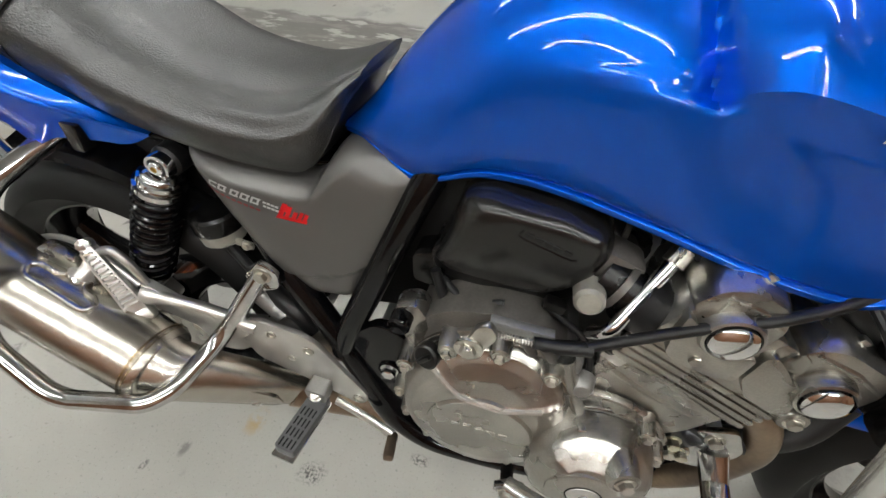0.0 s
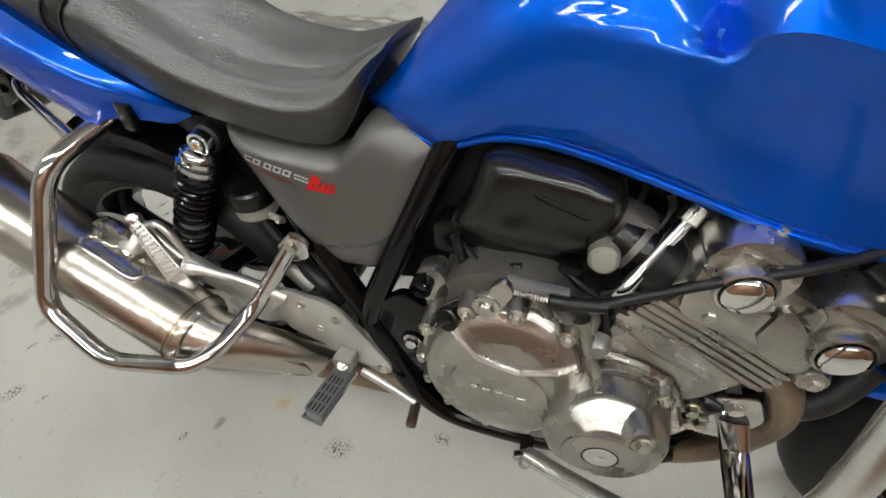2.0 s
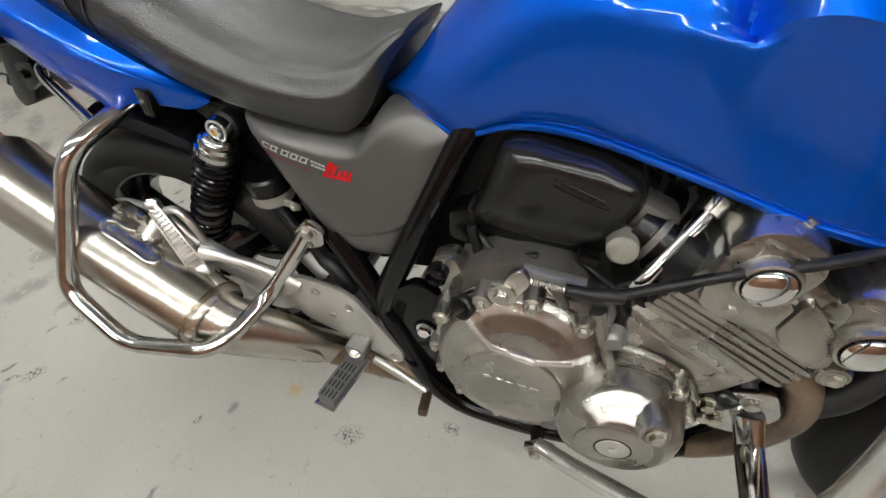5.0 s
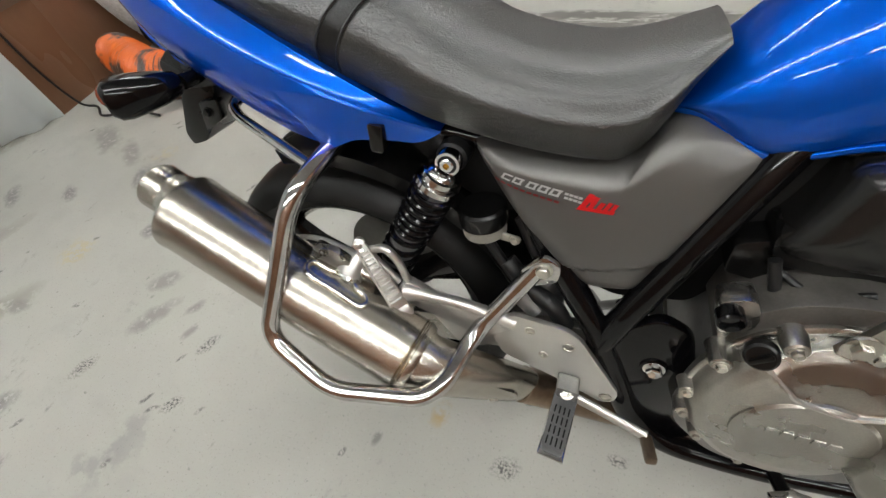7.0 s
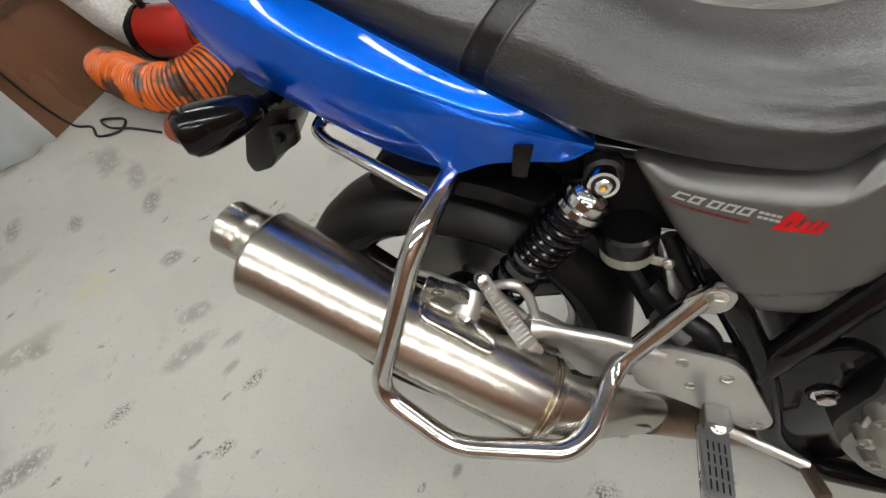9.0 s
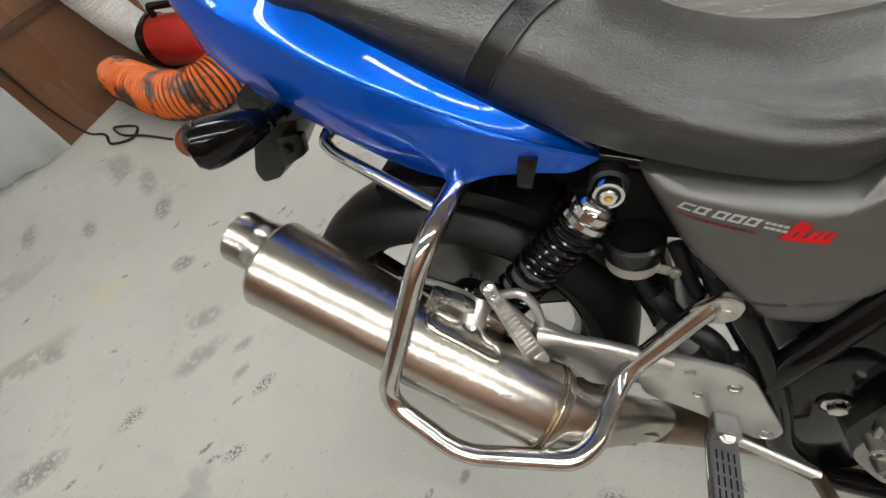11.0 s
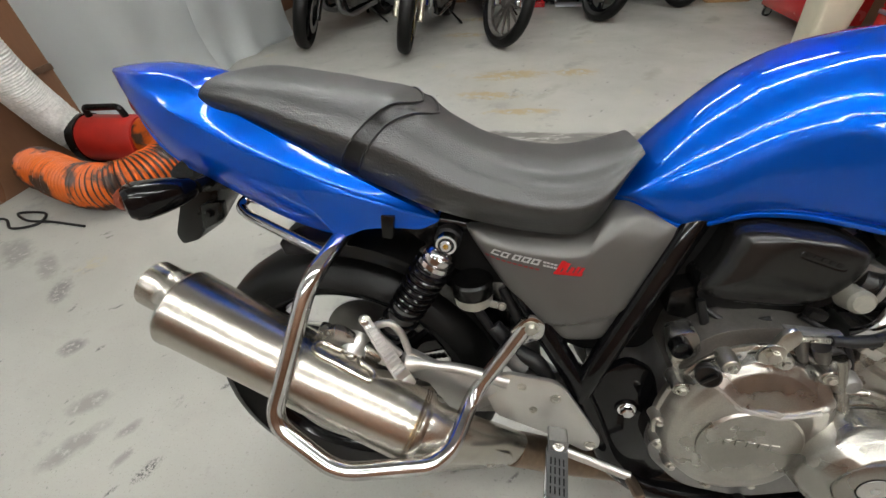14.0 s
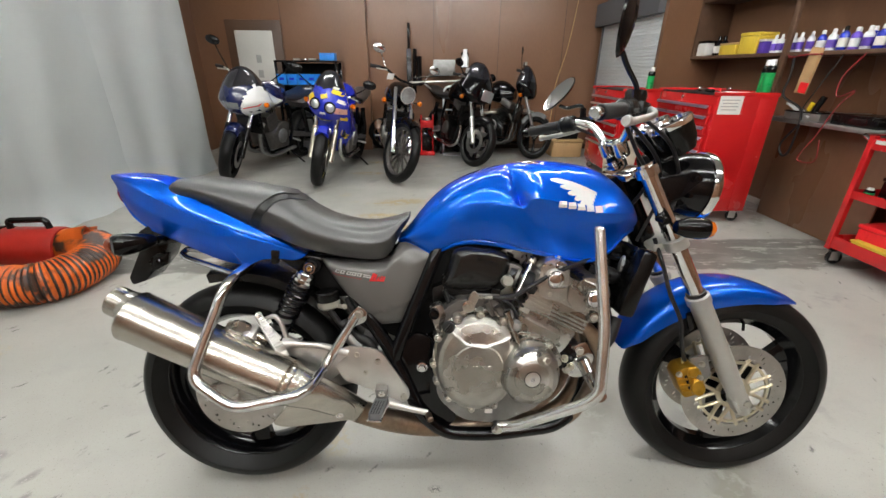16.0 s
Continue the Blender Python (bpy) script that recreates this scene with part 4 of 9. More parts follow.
FX, FZ = 1.412, 0.293
front_wheel = road_wheel("front_wheel", FX, FZ, 0.293, 0.120, "black cast three-spoke front wheel")
for s in (-1, 1):
    brake_disc(FX, s * 0.066, FZ, 0.146, 0.104, bike, 30, 8, label="drilled floating front brake disc")
RX, RZ = 0.028, 0.2945
rear_wheel = road_wheel("rear_wheel", RX, RZ, 0.296, 0.158, "black cast three-spoke rear wheel")
brake_disc(RX - 0.004, -0.088, RZ + 0.003, 0.120, 0.078, bike, 24, 0, "drilled rear brake disc")
part("rear_disc_hub", lathe([(-0.004, 0.080), (0.004, 0.080)], (RX - 0.004, -0.088, RZ + 0.003), (0, 1, 0), 40), DISC, bike)
part("valve_stem", tube([(FX + 0.03, -0.012, FZ + 0.205), (FX + 0.028, -0.02, FZ + 0.17)], 0.004, 8), DARK, front_wheel)
part("rear_axle", lathe([(-0.135, 0.012), (0.135, 0.012)], (RX - 0.004, 0, RZ + 0.003), (0, 1, 0), 20), BOLT, bike)
part("front_axle", lathe([(-0.128, 0.010), (0.128, 0.010)], (1.412, 0, 0.293), (0, 1, 0), 20), BOLT, bike)
# drive chain on the far side
chain = bmesh.new()
links = 46
for k in range(links):
    t = k / links
    for top in (0, 1):
        x = 0.02 + 0.46 * t
        z = (0.312 + 0.1 - 0.055 * t) if top else (0.312 - 0.1 + 0.13 * t)
        box((0.011, 0.012, 0.012), pose(x, 0.085, z, 0, 8 if top else -16, 0), 0.003, chain, 1)
part("drive_chain", chain, DARK, bike)
part("sprocket", lathe([(-0.003, 0.105), (0.003, 0.105)], (RX - 0.004, 0.085, RZ + 0.003), (0, 1, 0), 44), CAST_DARK, bike)

# ---- front fork, mudguard, lamp, bars ----
AX, AZ = 1.412, 0.286
RAKE = Vector((-0.4772, 0, 0.8788))
steered = set(bike.children)


def fork_at(up, y=0.0, ahead=0.0):
    """A point that far up the fork from the axle."""
    return Vector((AX - 0.004, y, AZ)) + RAKE * up + Vector((0.8788, 0, 0.4772)) * ahead


for s in (-1, 1):
    y = 0.103 * s
    low = part("fork_lower", tube([fork_at(-0.035, y), fork_at(-0.025, y), fork_at(0.05, y), fork_at(0.12, y), fork_at(0.325, y), fork_at(0.332, y), fork_at(0.352, y), fork_at(0.356, y)], [0.016, 0.021, 0.025, 0.0265, 0.0265, 0.030, 0.030, 0.0235], 24), FORK_GREY, bike, "grey painted fork lower leg")
    part("dust_seal", tube([fork_at(0.355, y), fork_at(0.364, y)], 0.0245, 20), HOSE_RUBBER, low)
    part("axle_clamp", box((0.05, 0.038, 0.058), Matrix.Translation(fork_at(0.0, y * 0.985, 0.0)) @ pose(0, 0, 0, 0, -28.5, 0), 0.010), FORK_GREY, low)
    hex_bolt(fork_at(-0.012, y - 0.02 * (1 if s < 0 else -1), 0.018), 0.006, (0, s, 0), low)
    part("fork_tube", tube([fork_at(0.33, y), fork_at(0.735, y)], 0.0205, 24), CHROME, bike, "chrome fork tube")
    part("fork_cap", tube([fork_at(0.735, y), fork_at(0.752, y)], [0.017, 0.013], 6), BLACK, bike)
for up, deep, mat, nm in ((0.512, 0.022, FORK_GREY, "lower_fork_clamp"), (0.715, 0.020, WORN_CHROME, "upper_fork_clamp")):
    bm = box((0.060, 0.175, deep), Matrix.Translation(fork_at(up, 0, -0.02)) @ pose(0, 0, 0, 0, -28.5, 0), 0.008)
    for s in (-1, 1):
        tube([fork_at(up - deep * 0.6, 0.103 * s), fork_at(up + deep * 0.6, 0.103 * s)], 0.029, 24, True, bm)
    part(nm, bm, mat, bike, "silver fork clamp")
part("steering_head", tube([fork_at(0.50, 0, -0.038), fork_at(0.72, 0, -0.038)], 0.034, 20), BLACK, bike)

# mudguard: an arch round the tyre, higher behind, its skirt deepest over the fork
GUARD_OUT = [(58, 0.3045), (70, 0.3095), (82, 0.316), (102, 0.331), (124, 0.345), (140, 0.350), (160, 0.350)]
GUARD_SKIRT = [(58, 0.300), (66, 0.288), (80, 0.274), (98, 0.268), (111, 0.271), (130, 0.286), (147, 0.308), (160, 0.334)]
rings = []
for k in range(49):
    u = k / 48
    a = radians(58 + 102 * u)
    r, low = curve(GUARD_OUT, math.degrees(a)), curve(GUARD_SKIRT, math.degrees(a))
    w = 0.071 * min(1.0, 0.30 + 2.6 * u ** 0.8) * min(1.0, 0.62 + 5.0 * (1 - u))
    ring = []
    for y, d in ((-0.98, 0.0), (-1.03, 0.35), (-1.0, 0.62), (-0.92, 0.80), (-0.74, 0.93), (-0.40, 0.985), (0, 1.0), (0.40, 0.985), (0.74, 0.93), (0.92, 0.80), (1.0, 0.62), (1.03, 0.35), (0.98, 0.0),
                 (0.93, 0.02), (0.97, 0.35), (0.93, 0.60), (0.86, 0.76), (0.70, 0.88), (0, 0.94), (-0.70, 0.88), (-0.86, 0.76), (-0.93, 0.60), (-0.97, 0.35), (-0.93, 0.02)):
        q = low + (r - low) * d
        ring.append((FX + q * math.cos(a), y * w, FZ + q * math.sin(a)))
    rings.append(ring)
guard_front = part("front_mudguard", loft(rings), BLUE, bike, "metallic blue front mudguard")
for s in (-1, 1):
    part("mudguard_stay", prism(rounded([(1.235, 0.535), (1.275, 0.545), (1.30, 0.50), (1.25, 0.485)], 0.008), s * 0.076 - 0.004, s * 0.076 + 0.004, 0.002), BLACK, guard_front)
    hex_bolt((1.285, s * 0.084, 0.527), 0.007, (0, s, 0), guard_front, mat=CHROME)

# brake calipers behind the legs
for s in (-1, 1):
    tilt = Matrix.Translation((1.254, s * 0.098, 0.358)) @ pose(0, 0, 0, 0, -24, 0)
    cal = part("brake_caliper", shift(prism(rounded([(-0.034, -0.042), (-0.038, 0.030), (-0.020, 0.046), (0.016, 0.044), (0.030, 0.022), (0.028, -0.034), (0.006, -0.046)], 0.010), -0.026, 0.026, 0.006), tilt), GOLD, bike, "gold two-piston front brake caliper")
    part("piston_housing", shift(lathe([(0.016, 0.0200), (0.030, 0.0195), (0.034, 0.0165), (0.0345, 0.004)], (0.008, 0, -0.016), (0, s, 0), 26), tilt @ Matrix.Diagonal((1, 1, 1.35, 1))), GOLD, cal)
    part("piston_housing", shift(lathe([(0.016, 0.0165), (0.028, 0.0160), (0.031, 0.0130), (0.0315, 0.004)], (0.010, 0, 0.027), (0, s, 0), 26), tilt), GOLD, cal)
    for k in range(3):
        part("caliper_fin", shift(box((0.024, 0.006, 0.007), pose(-0.022, s * 0.0275, -0.022 + 0.019 * k, 0, 14, 0), 0.002), tilt), GOLD, cal)
    part("pad_window", shift(box((0.007, 0.004, 0.044), pose(-0.012, s * 0.0262, 0.002, 0, 0, 0), 0.001), tilt), DARK, cal)
    part("bleed_nipple", shift(tube([(0.0, 0, 0.044), (0.002, 0, 0.060)], 0.0035, 8), tilt), BOLT, cal)
    hex_bolt(tilt @ Vector((-0.027, s * 0.027, 0.034)), 0.0062, (0, s, 0), cal)
    hex_bolt(tilt @ Vector((0.022, s * 0.027, 0.004)), 0.0062, (0, s, 0), cal)
    part("caliper_bracket", prism(rounded([(1.255, 0.41), (1.30, 0.42), (1.325, 0.36), (1.29, 0.33)], 0.01), s * 0.088 - 0.006, s * 0.088 + 0.006, 0.003), CAST_DARK, cal)
    hex_bolt((1.29, s * 0.097, 0.395), 0.0065, (0, s, 0), cal)
    hex_bolt((1.222, s * 0.118, 0.372), 0.0055, (0, s, 0), cal)
    part("brake_hose", tube(smoothline([(1.235, s * 0.105, 0.41), (1.215, s * 0.115, 0.46), (1.20, s * 0.118, 0.53), (1.165, s * 0.115, 0.60), (1.14, s * 0.10, 0.68), (1.125, s * 0.07, 0.74)], 26), 0.0055, 10), HOSE_RUBBER, bike)

# headlight
head = part("headlight", lathe([(0, 0.012), (0.008, 0.035), (0.03, 0.062), (0.07, 0.082), (0.105, 0.088), (0.125, 0.089)], (1.122, 0, 0.884), (1, 0, -0.12), 40), BLACK, bike, "black round headlight shell")
part("rim", lathe([(0.122, 0.086), (0.122, 0.0925), (0.132, 0.0945), (0.142, 0.0925), (0.148, 0.084), (0.140, 0.080)], (1.122, 0, 0.884), (1, 0, -0.12), 44, False), CHROME, head, "chrome headlight rim")
part("lens", lathe([(0.138, 0.084), (0.150, 0.060), (0.156, 0.025), (0.157, 0.004)], (1.122, 0, 0.884), (1, 0, -0.12), 40), LENS, head)
for s in (-1, 1):
    part("lamp_bracket", prism(rounded([(1.085, 0.894), (1.19, 0.917), (1.215, 0.897), (1.16, 0.842), (1.12, 0.827)], 0.010), s * 0.091 - 0.003, s * 0.091 + 0.003, 0.002), BLACK, head)
    hex_bolt((1.193, s * 0.095, 0.897), 0.007, (0, s, 0), head, mat=BLACK)
    hex_bolt((1.125, s * 0.095, 0.854), 0.005, (0, s, 0), head, mat=BLACK)

# meters
for s in (-1, 1):
    at, ax = Vector((1.155, s * 0.054, 0.986)), Vector((-0.50, 0, 0.86))
    pod = part("meter", lathe([(-0.03, 0.020), (-0.028, 0.034), (0.0, 0.046), (0.035, 0.050), (0.040, 0.051)], at, ax, 32), AIRBOX, bike, "black round meter with chrome ring")
    part("ring", lathe([(0.038, 0.050), (0.046, 0.0535), (0.054, 0.052), (0.055, 0.047), (0.046, 0.045)], at, ax, 36, False), CHROME, pod)
    part("glass", lathe([(0.047, 0.047), (0.049, 0.02), (0.0492, 0.002)], at, ax, 30), BLACK, pod)
part("meter_stay", box((0.05, 0.16, 0.012), pose(1.14, 0, 0.949, 0, -28, 0), 0.004), BLACK, bike)

# handlebar: chrome tube, rising and swept back
bar_line = [(1.022, 0.0, 0.978), (1.022, 0.055, 0.978), (1.012, 0.125, 1.030), (0.980, 0.172, 1.045), (0.855, 0.300, 1.020)]
full_bar = fillet([(x, -y, z) for x, y, z in bar_line[::-1]] + [p for p in bar_line[1:]], 0.04, 8)
handlebar = part("handlebar", tube(full_bar, 0.0112, 16), CHROME, bike, "chrome tubular handlebar")
for s in (-1, 1):
    part("bar_riser", box((0.036, 0.030, 0.052), pose(1.024, s * 0.045, 0.962, 0, -24, 0), 0.012, None, 3), WORN_CHROME, handlebar)
    a, b = Vector((0.980, s * 0.172, 1.045)), Vector((0.855, s * 0.300, 1.020))
    d = (b - a).normalized()
    grip = part("grip", tube([a + d * 0.058, a + d * 0.062, a + d * 0.166, a + d * 0.170], [0.020, 0.0165, 0.0165, 0.0145], 20), HOSE_RUBBER, handlebar, "black rubber grip")
    part("bar_end", tube([a + d * 0.170, a + d * 0.180, a + d * 0.190, a + d * 0.193], [0.012, 0.0135, 0.013, 0.009], 20), WORN_CHROME if s < 0 else AIRBOX, grip, "bar-end weight")
    sw = part("switch_box", tube([a + d * 0.008, a + d * 0.014, a + d * 0.050, a + d * 0.056], [0.019, 0.024, 0.024, 0.019], 14), AIRBOX, handlebar, "black switch housing")
    lever = smoothline([a + d * 0.0 + V(0.045, 0, -0.004), a + d * 0.06 + V(0.062, s * 0.02, -0.012), a + d * 0.15 + V(0.055, s * 0.018, -0.018), a + d * 0.18 + V(0.048, s * 0.02, -0.016)], 14)
    part("hand_lever", tube(lever, [0.0095] * 3 + [0.0075] * 8 + [0.008, 0.0115, 0.0095], 12), ALLOY, handlebar, "silver lever with a ball end")
    part("lever_clamp", box((0.05, 0.032, 0.026), Matrix.Translation(a + V(0.022, -s * 0.004, 0.002)) @ pose(0, 0, 0, 0, 0, -s * 45), 0.006), AIRBOX, handlebar)
    base = a + V(0.012, -s * 0.004, 0.012)
    tip = Vector((0.925, -0.222, 1.150)) if s < 0 else Vector((0.955, 0.285, 1.105))
    stalk = smoothline([base, base + V(-0.006, s * 0.004, 0.035), base.lerp(tip, 0.65) + V(0, 0, 0.006), tip], 14)
    mir = part("mirror_stalk", tube(stalk, 0.0058, 12), BLACK, bike, "black mirror stalk")
    part("stalk_base", tube([base + V(0, 0, -0.006), base + V(-0.002, 0, 0.028)], 0.0095, 6), BLACK, mir)
    # oval mirror head, glass facing back
    rings = []
    for k in range(7):
        u = k / 6
        f = math.sin(math.pi * 0.5 * (1 - u) ** 0.8) if u < 1 else 0.02
        ring = []
        for j in range(28):
            t = 2 * math.pi * j / 28
            ring.append((0.020 * u, 0.050 * f * math.cos(t) * (1 + 0.12 * math.sin(t)), 0.074 * f * math.sin(t)))
        rings.append(ring)
    turn = Matrix.Translation(tip + V(-0.008, -0.022, 0.055)) @ pose(0, 0, 0, -10, 8, -32) if s < 0 else Matrix.Translation(tip + V(0.004, 0.045, 0.045)) @ pose(0, 0, 0, 0, 40, 23)
    part("mirror_shell", shift(loft(rings), turn), BLACK, mir, "black oval mirror shell")
    face = bmesh.new()
    face.faces.new([face.verts.new((-0.0012, 0.047 * math.cos(2 * math.pi * j / 28) * (1 + 0.12 * math.sin(2 * math.pi * j / 28)), 0.071 * math.sin(2 * math.pi * j / 28))) for j in range(28)])
    part("mirror_glass", shift(face, turn), MIRROR, mir, "mirror glass", False)
# brake fluid cup by the right grip
part("fluid_cup", lathe([(-0.002, 0.023), (0.024, 0.024), (0.032, 0.022)], (1.000, -0.140, 1.056), (0.1, 0, 1), 22), AIRBOX, handlebar, "black front brake fluid cup")
for pts in ([(0.965, -0.165, 1.03), (1.03, -0.13, 0.99), (1.10, -0.09, 0.93), (1.13, -0.06, 0.84), (1.09, -0.05, 0.72)], [(0.965, 0.165, 1.03), (1.04, 0.12, 0.99), (1.10, 0.08, 0.92), (1.06, 0.06, 0.78)],
            [(0.955, -0.185, 1.03), (1.01, -0.155, 0.955), (1.075, -0.10, 0.885), (1.06, -0.04, 0.80)], [(0.955, -0.19, 1.042), (1.03, -0.15, 1.02), (1.12, -0.11, 0.965), (1.16, -0.09, 0.87), (1.13, -0.10, 0.75)]):
    part("control_cable", tube(smoothline(pts, 22), 0.0048, 8), HOSE_RUBBER, bike)

# indicators
for s in (-1, 1):
    ind = part("front_indicator", tube([(1.105, s * 0.115, 0.800), (1.108, s * 0.150, 0.798)], 0.009, 12), AIRBOX, bike, "black front indicator with amber lens")
    part("indicator_shell", shift(lathe([(-0.038, 0.006), (-0.034, 0.016), (-0.012, 0.025), (0.012, 0.027), (0.028, 0.024)], (0, 0, 0), (1, 0, -0.06), 22), pose(1.150, s * 0.188, 0.790) @ Matrix.Diagonal((1.15, 0.9, 0.95, 1))), BLACK, ind)
    part("indicator_lens", shift(lathe([(0.026, 0.024), (0.038, 0.019), (0.045, 0.008)], (0, 0, 0), (1, 0, -0.06), 22), pose(1.150, s * 0.188, 0.790) @ Matrix.Diagonal((1.15, 0.9, 0.95, 1))), AMBER, ind, "amber lens")

# everything that turns with the bars is turned a little to the right
steered = [ob for ob in bike.children if ob not in steered or ob.name.startswith(("front_wheel", "front_axle")) or (ob.name.startswith("brake_disc") and min(v.co.x for v in ob.data.vertices) > 1)]
pivot = fork_at(0.6, 0, -0.036)
STEER = Matrix.Translation((-0.002, -0.013, -0.004)) @ Matrix.Translation(pivot) @ Matrix.Rotation(radians(-4.0), 4, RAKE) @ Matrix.Translation(-pivot)
BAR_TURN = Matrix.Translation(pivot) @ Matrix.Rotation(radians(-1.0), 4, RAKE) @ Matrix.Translation(-pivot)
for ob in steered:
    ob.matrix_basis = BAR_TURN if ob.name.startswith(("handlebar", "mirror_stalk", "control_cable")) else STEER

for s in (-1, 1):
    rind = part("rear_indicator", tube([(-0.150, s * 0.030, 0.716), (-0.152, s * 0.085, 0.717)], 0.010, 12), AIRBOX, bike, "black rear indicator with amber lens")
    axis = Vector((-0.66, s * 0.75, -0.04)).normalized()
    across = axis.cross(Vector((0, 0, 1))).normalized()
    rise = across.cross(axis)
    rings = []
    for along, wide, tall in ((-0.046, 0.008, 0.008), (-0.040, 0.015, 0.014), (-0.020, 0.022, 0.020), (0.005, 0.0255, 0.0245), (0.026, 0.0265, 0.0265), (0.038, 0.0245, 0.0250), (0.045, 0.0180, 0.0190), (0.047, 0.008, 0.009)):
        c = Vector((-0.182, s * 0.119, 0.716)) + axis * along
        rings.append([c + across * wide * math.copysign(abs(math.cos(a)) ** 0.75, math.cos(a)) + rise * tall * math.copysign(abs(math.sin(a)) ** 0.75, math.sin(a)) for a in (2 * math.pi * j / 28 for j in range(28))])
    part("indicator_shell", loft(rings), BLACK, rind)
    rings = []
    for out, k in ((0.012, 1.0), (0.022, 1.0), (0.027, 0.86), (0.029, 0.5)):
        c = Vector((-0.182, s * 0.119, 0.716)) + Vector((-1, 0, 0)) * out + axis * 0.016
        rings.append([c + axis * 0.026 * k * math.cos(a) + rise * 0.0215 * k * math.sin(a) for a in (2 * math.pi * j / 24 for j in range(24))])
    part("indicator_lens", loft(rings), SMOKED_LENS, rind, "smoked amber lens")
mud = part("rear_mudguard", prism(rounded([(-0.215, 0.690), (-0.15, 0.700), (-0.06, 0.715), (0.10, 0.690), (0.20, 0.62), (0.23, 0.63), (0.16, 0.720), (-0.05, 0.755), (-0.17, 0.760), (-0.215, 0.730)], 0.01), -0.058, 0.058, 0.006), AIRBOX, bike, "black plastic rear mudguard")
part("plate_bracket", prism(rounded([(-0.215, 0.712), (-0.150, 0.712), (-0.172, 0.660), (-0.225, 0.596), (-0.262, 0.584), (-0.268, 0.604)], 0.008), -0.034, 0.034, 0.004), AIRBOX, mud)
part("plate_bracket", prism(rounded([(-0.190, 0.670), (-0.150, 0.676), (-0.155, 0.646), (-0.200, 0.622)], 0.005), -0.046, -0.034, 0.002), AIRBOX, mud)
hex_bolt((-0.178, -0.046, 0.655), 0.006, (0, -1, 0), mud, mat=BLACK)


# ---- frame, swingarm, shocks ----
for s in (-1, 1):
    part("frame_tube", tube(fillet([(0.572, s * 0.058, 0.730), (0.545, s * 0.078, 0.680), (0.455, s * 0.116, 0.455), (0.440, s * 0.118, 0.40)], 0.05), 0.018, 18), BLACK, bike, "black frame tube")
    part("frame_tube", tube(fillet([(0.305, s * 0.070, 0.625), (0.360, s * 0.098, 0.540), (0.445, s * 0.118, 0.415), (0.508, s * 0.128, 0.258), (0.575, s * 0.128, 0.198), (0.70, s * 0.124, 0.188), (0.89, s * 0.112, 0.205), (0.955, s * 0.10, 0.27), (1.0, s * 0.07, 0.55), (1.02, s * 0.04, 0.70)], 0.06), 0.018, 18), BLACK, bike, "black frame tube")
    part("seat_rail", tube(fillet([(0.56, s * 0.045, 0.690), (0.30, s * 0.050, 0.655), (0.10, s * 0.060, 0.690), (-0.12, s * 0.050, 0.750)], 0.05), 0.0125, 14), BLACK, bike, "black seat rail")
    plate = part("pivot_plate", prism(rounded([(0.447, 0.440), (0.500, 0.490), (0.540, 0.470), (0.562, 0.400), (0.590, 0.300), (0.610, 0.235), (0.570, 0.205), (0.520, 0.240)], 0.016), s * 0.118 - 0.008, s * 0.118 + 0.008, 0.005), BLACK, bike, "black swingarm pivot plate")
    part("pivot_ring", lathe([(0, 0.0175), (0.005, 0.0175), (0.006, 0.0155), (0.003, 0.013)], (0.514, s * 0.124, 0.392), (0, s, 0), 28), BLACK, plate)
    hex_bolt((0.514, s * 0.128, 0.392), 0.0105, (0, s, 0), plate, "pivot_nut", CHROME)
arm = part("swingarm", prism(rounded([(-0.05, 0.295), (-0.05, 0.332), (0.15, 0.372), (0.40, 0.425), (0.49, 0.42), (0.50, 0.37), (0.40, 0.352), (0.10, 0.298)], 0.012), -0.116, -0.096, 0.007), CAST, bike, "silver swingarm")
part("swingarm_leg", prism(rounded([(-0.05, 0.295), (-0.05, 0.332), (0.15, 0.372), (0.40, 0.425), (0.49, 0.42), (0.50, 0.37), (0.40, 0.352), (0.10, 0.298)], 0.012), 0.100, 0.120, 0.007), CAST, arm)
part("cross_piece", tube([(0.36, -0.10, 0.40), (0.36, 0.105, 0.40)], 0.026, 16), CAST_DARK, arm)
part("pivot_tube", tube([(0.50, -0.115, 0.39), (0.50, 0.115, 0.39)], 0.028, 16), CAST_DARK, arm)
part("rear_caliper", prism(rounded([(0.045, 0.39), (0.10, 0.41), (0.125, 0.375), (0.09, 0.335), (0.05, 0.34)], 0.012), -0.112, -0.066, 0.006), CAST_DARK, bike, "dirty rear brake caliper")
for pts in ([(0.10, -0.10, 0.405), (0.05, -0.11, 0.47), (0.00, -0.112, 0.492), (-0.05, -0.112, 0.47)], [(0.27, -0.085, 0.535), (0.31, -0.09, 0.48), (0.36, -0.10, 0.44), (0.43, -0.105, 0.40)]):
    part("brake_hose", tube(smoothline(pts, 18), 0.0075, 10), HOSE_RUBBER, bike)
part("caliper_guard", tube(smoothline([(-0.07, -0.105, 0.44), (-0.05, -0.112, 0.48), (0.01, -0.113, 0.497), (0.07, -0.11, 0.475), (0.09, -0.105, 0.44)], 20), 0.0048, 10), FORK_GREY, bike)

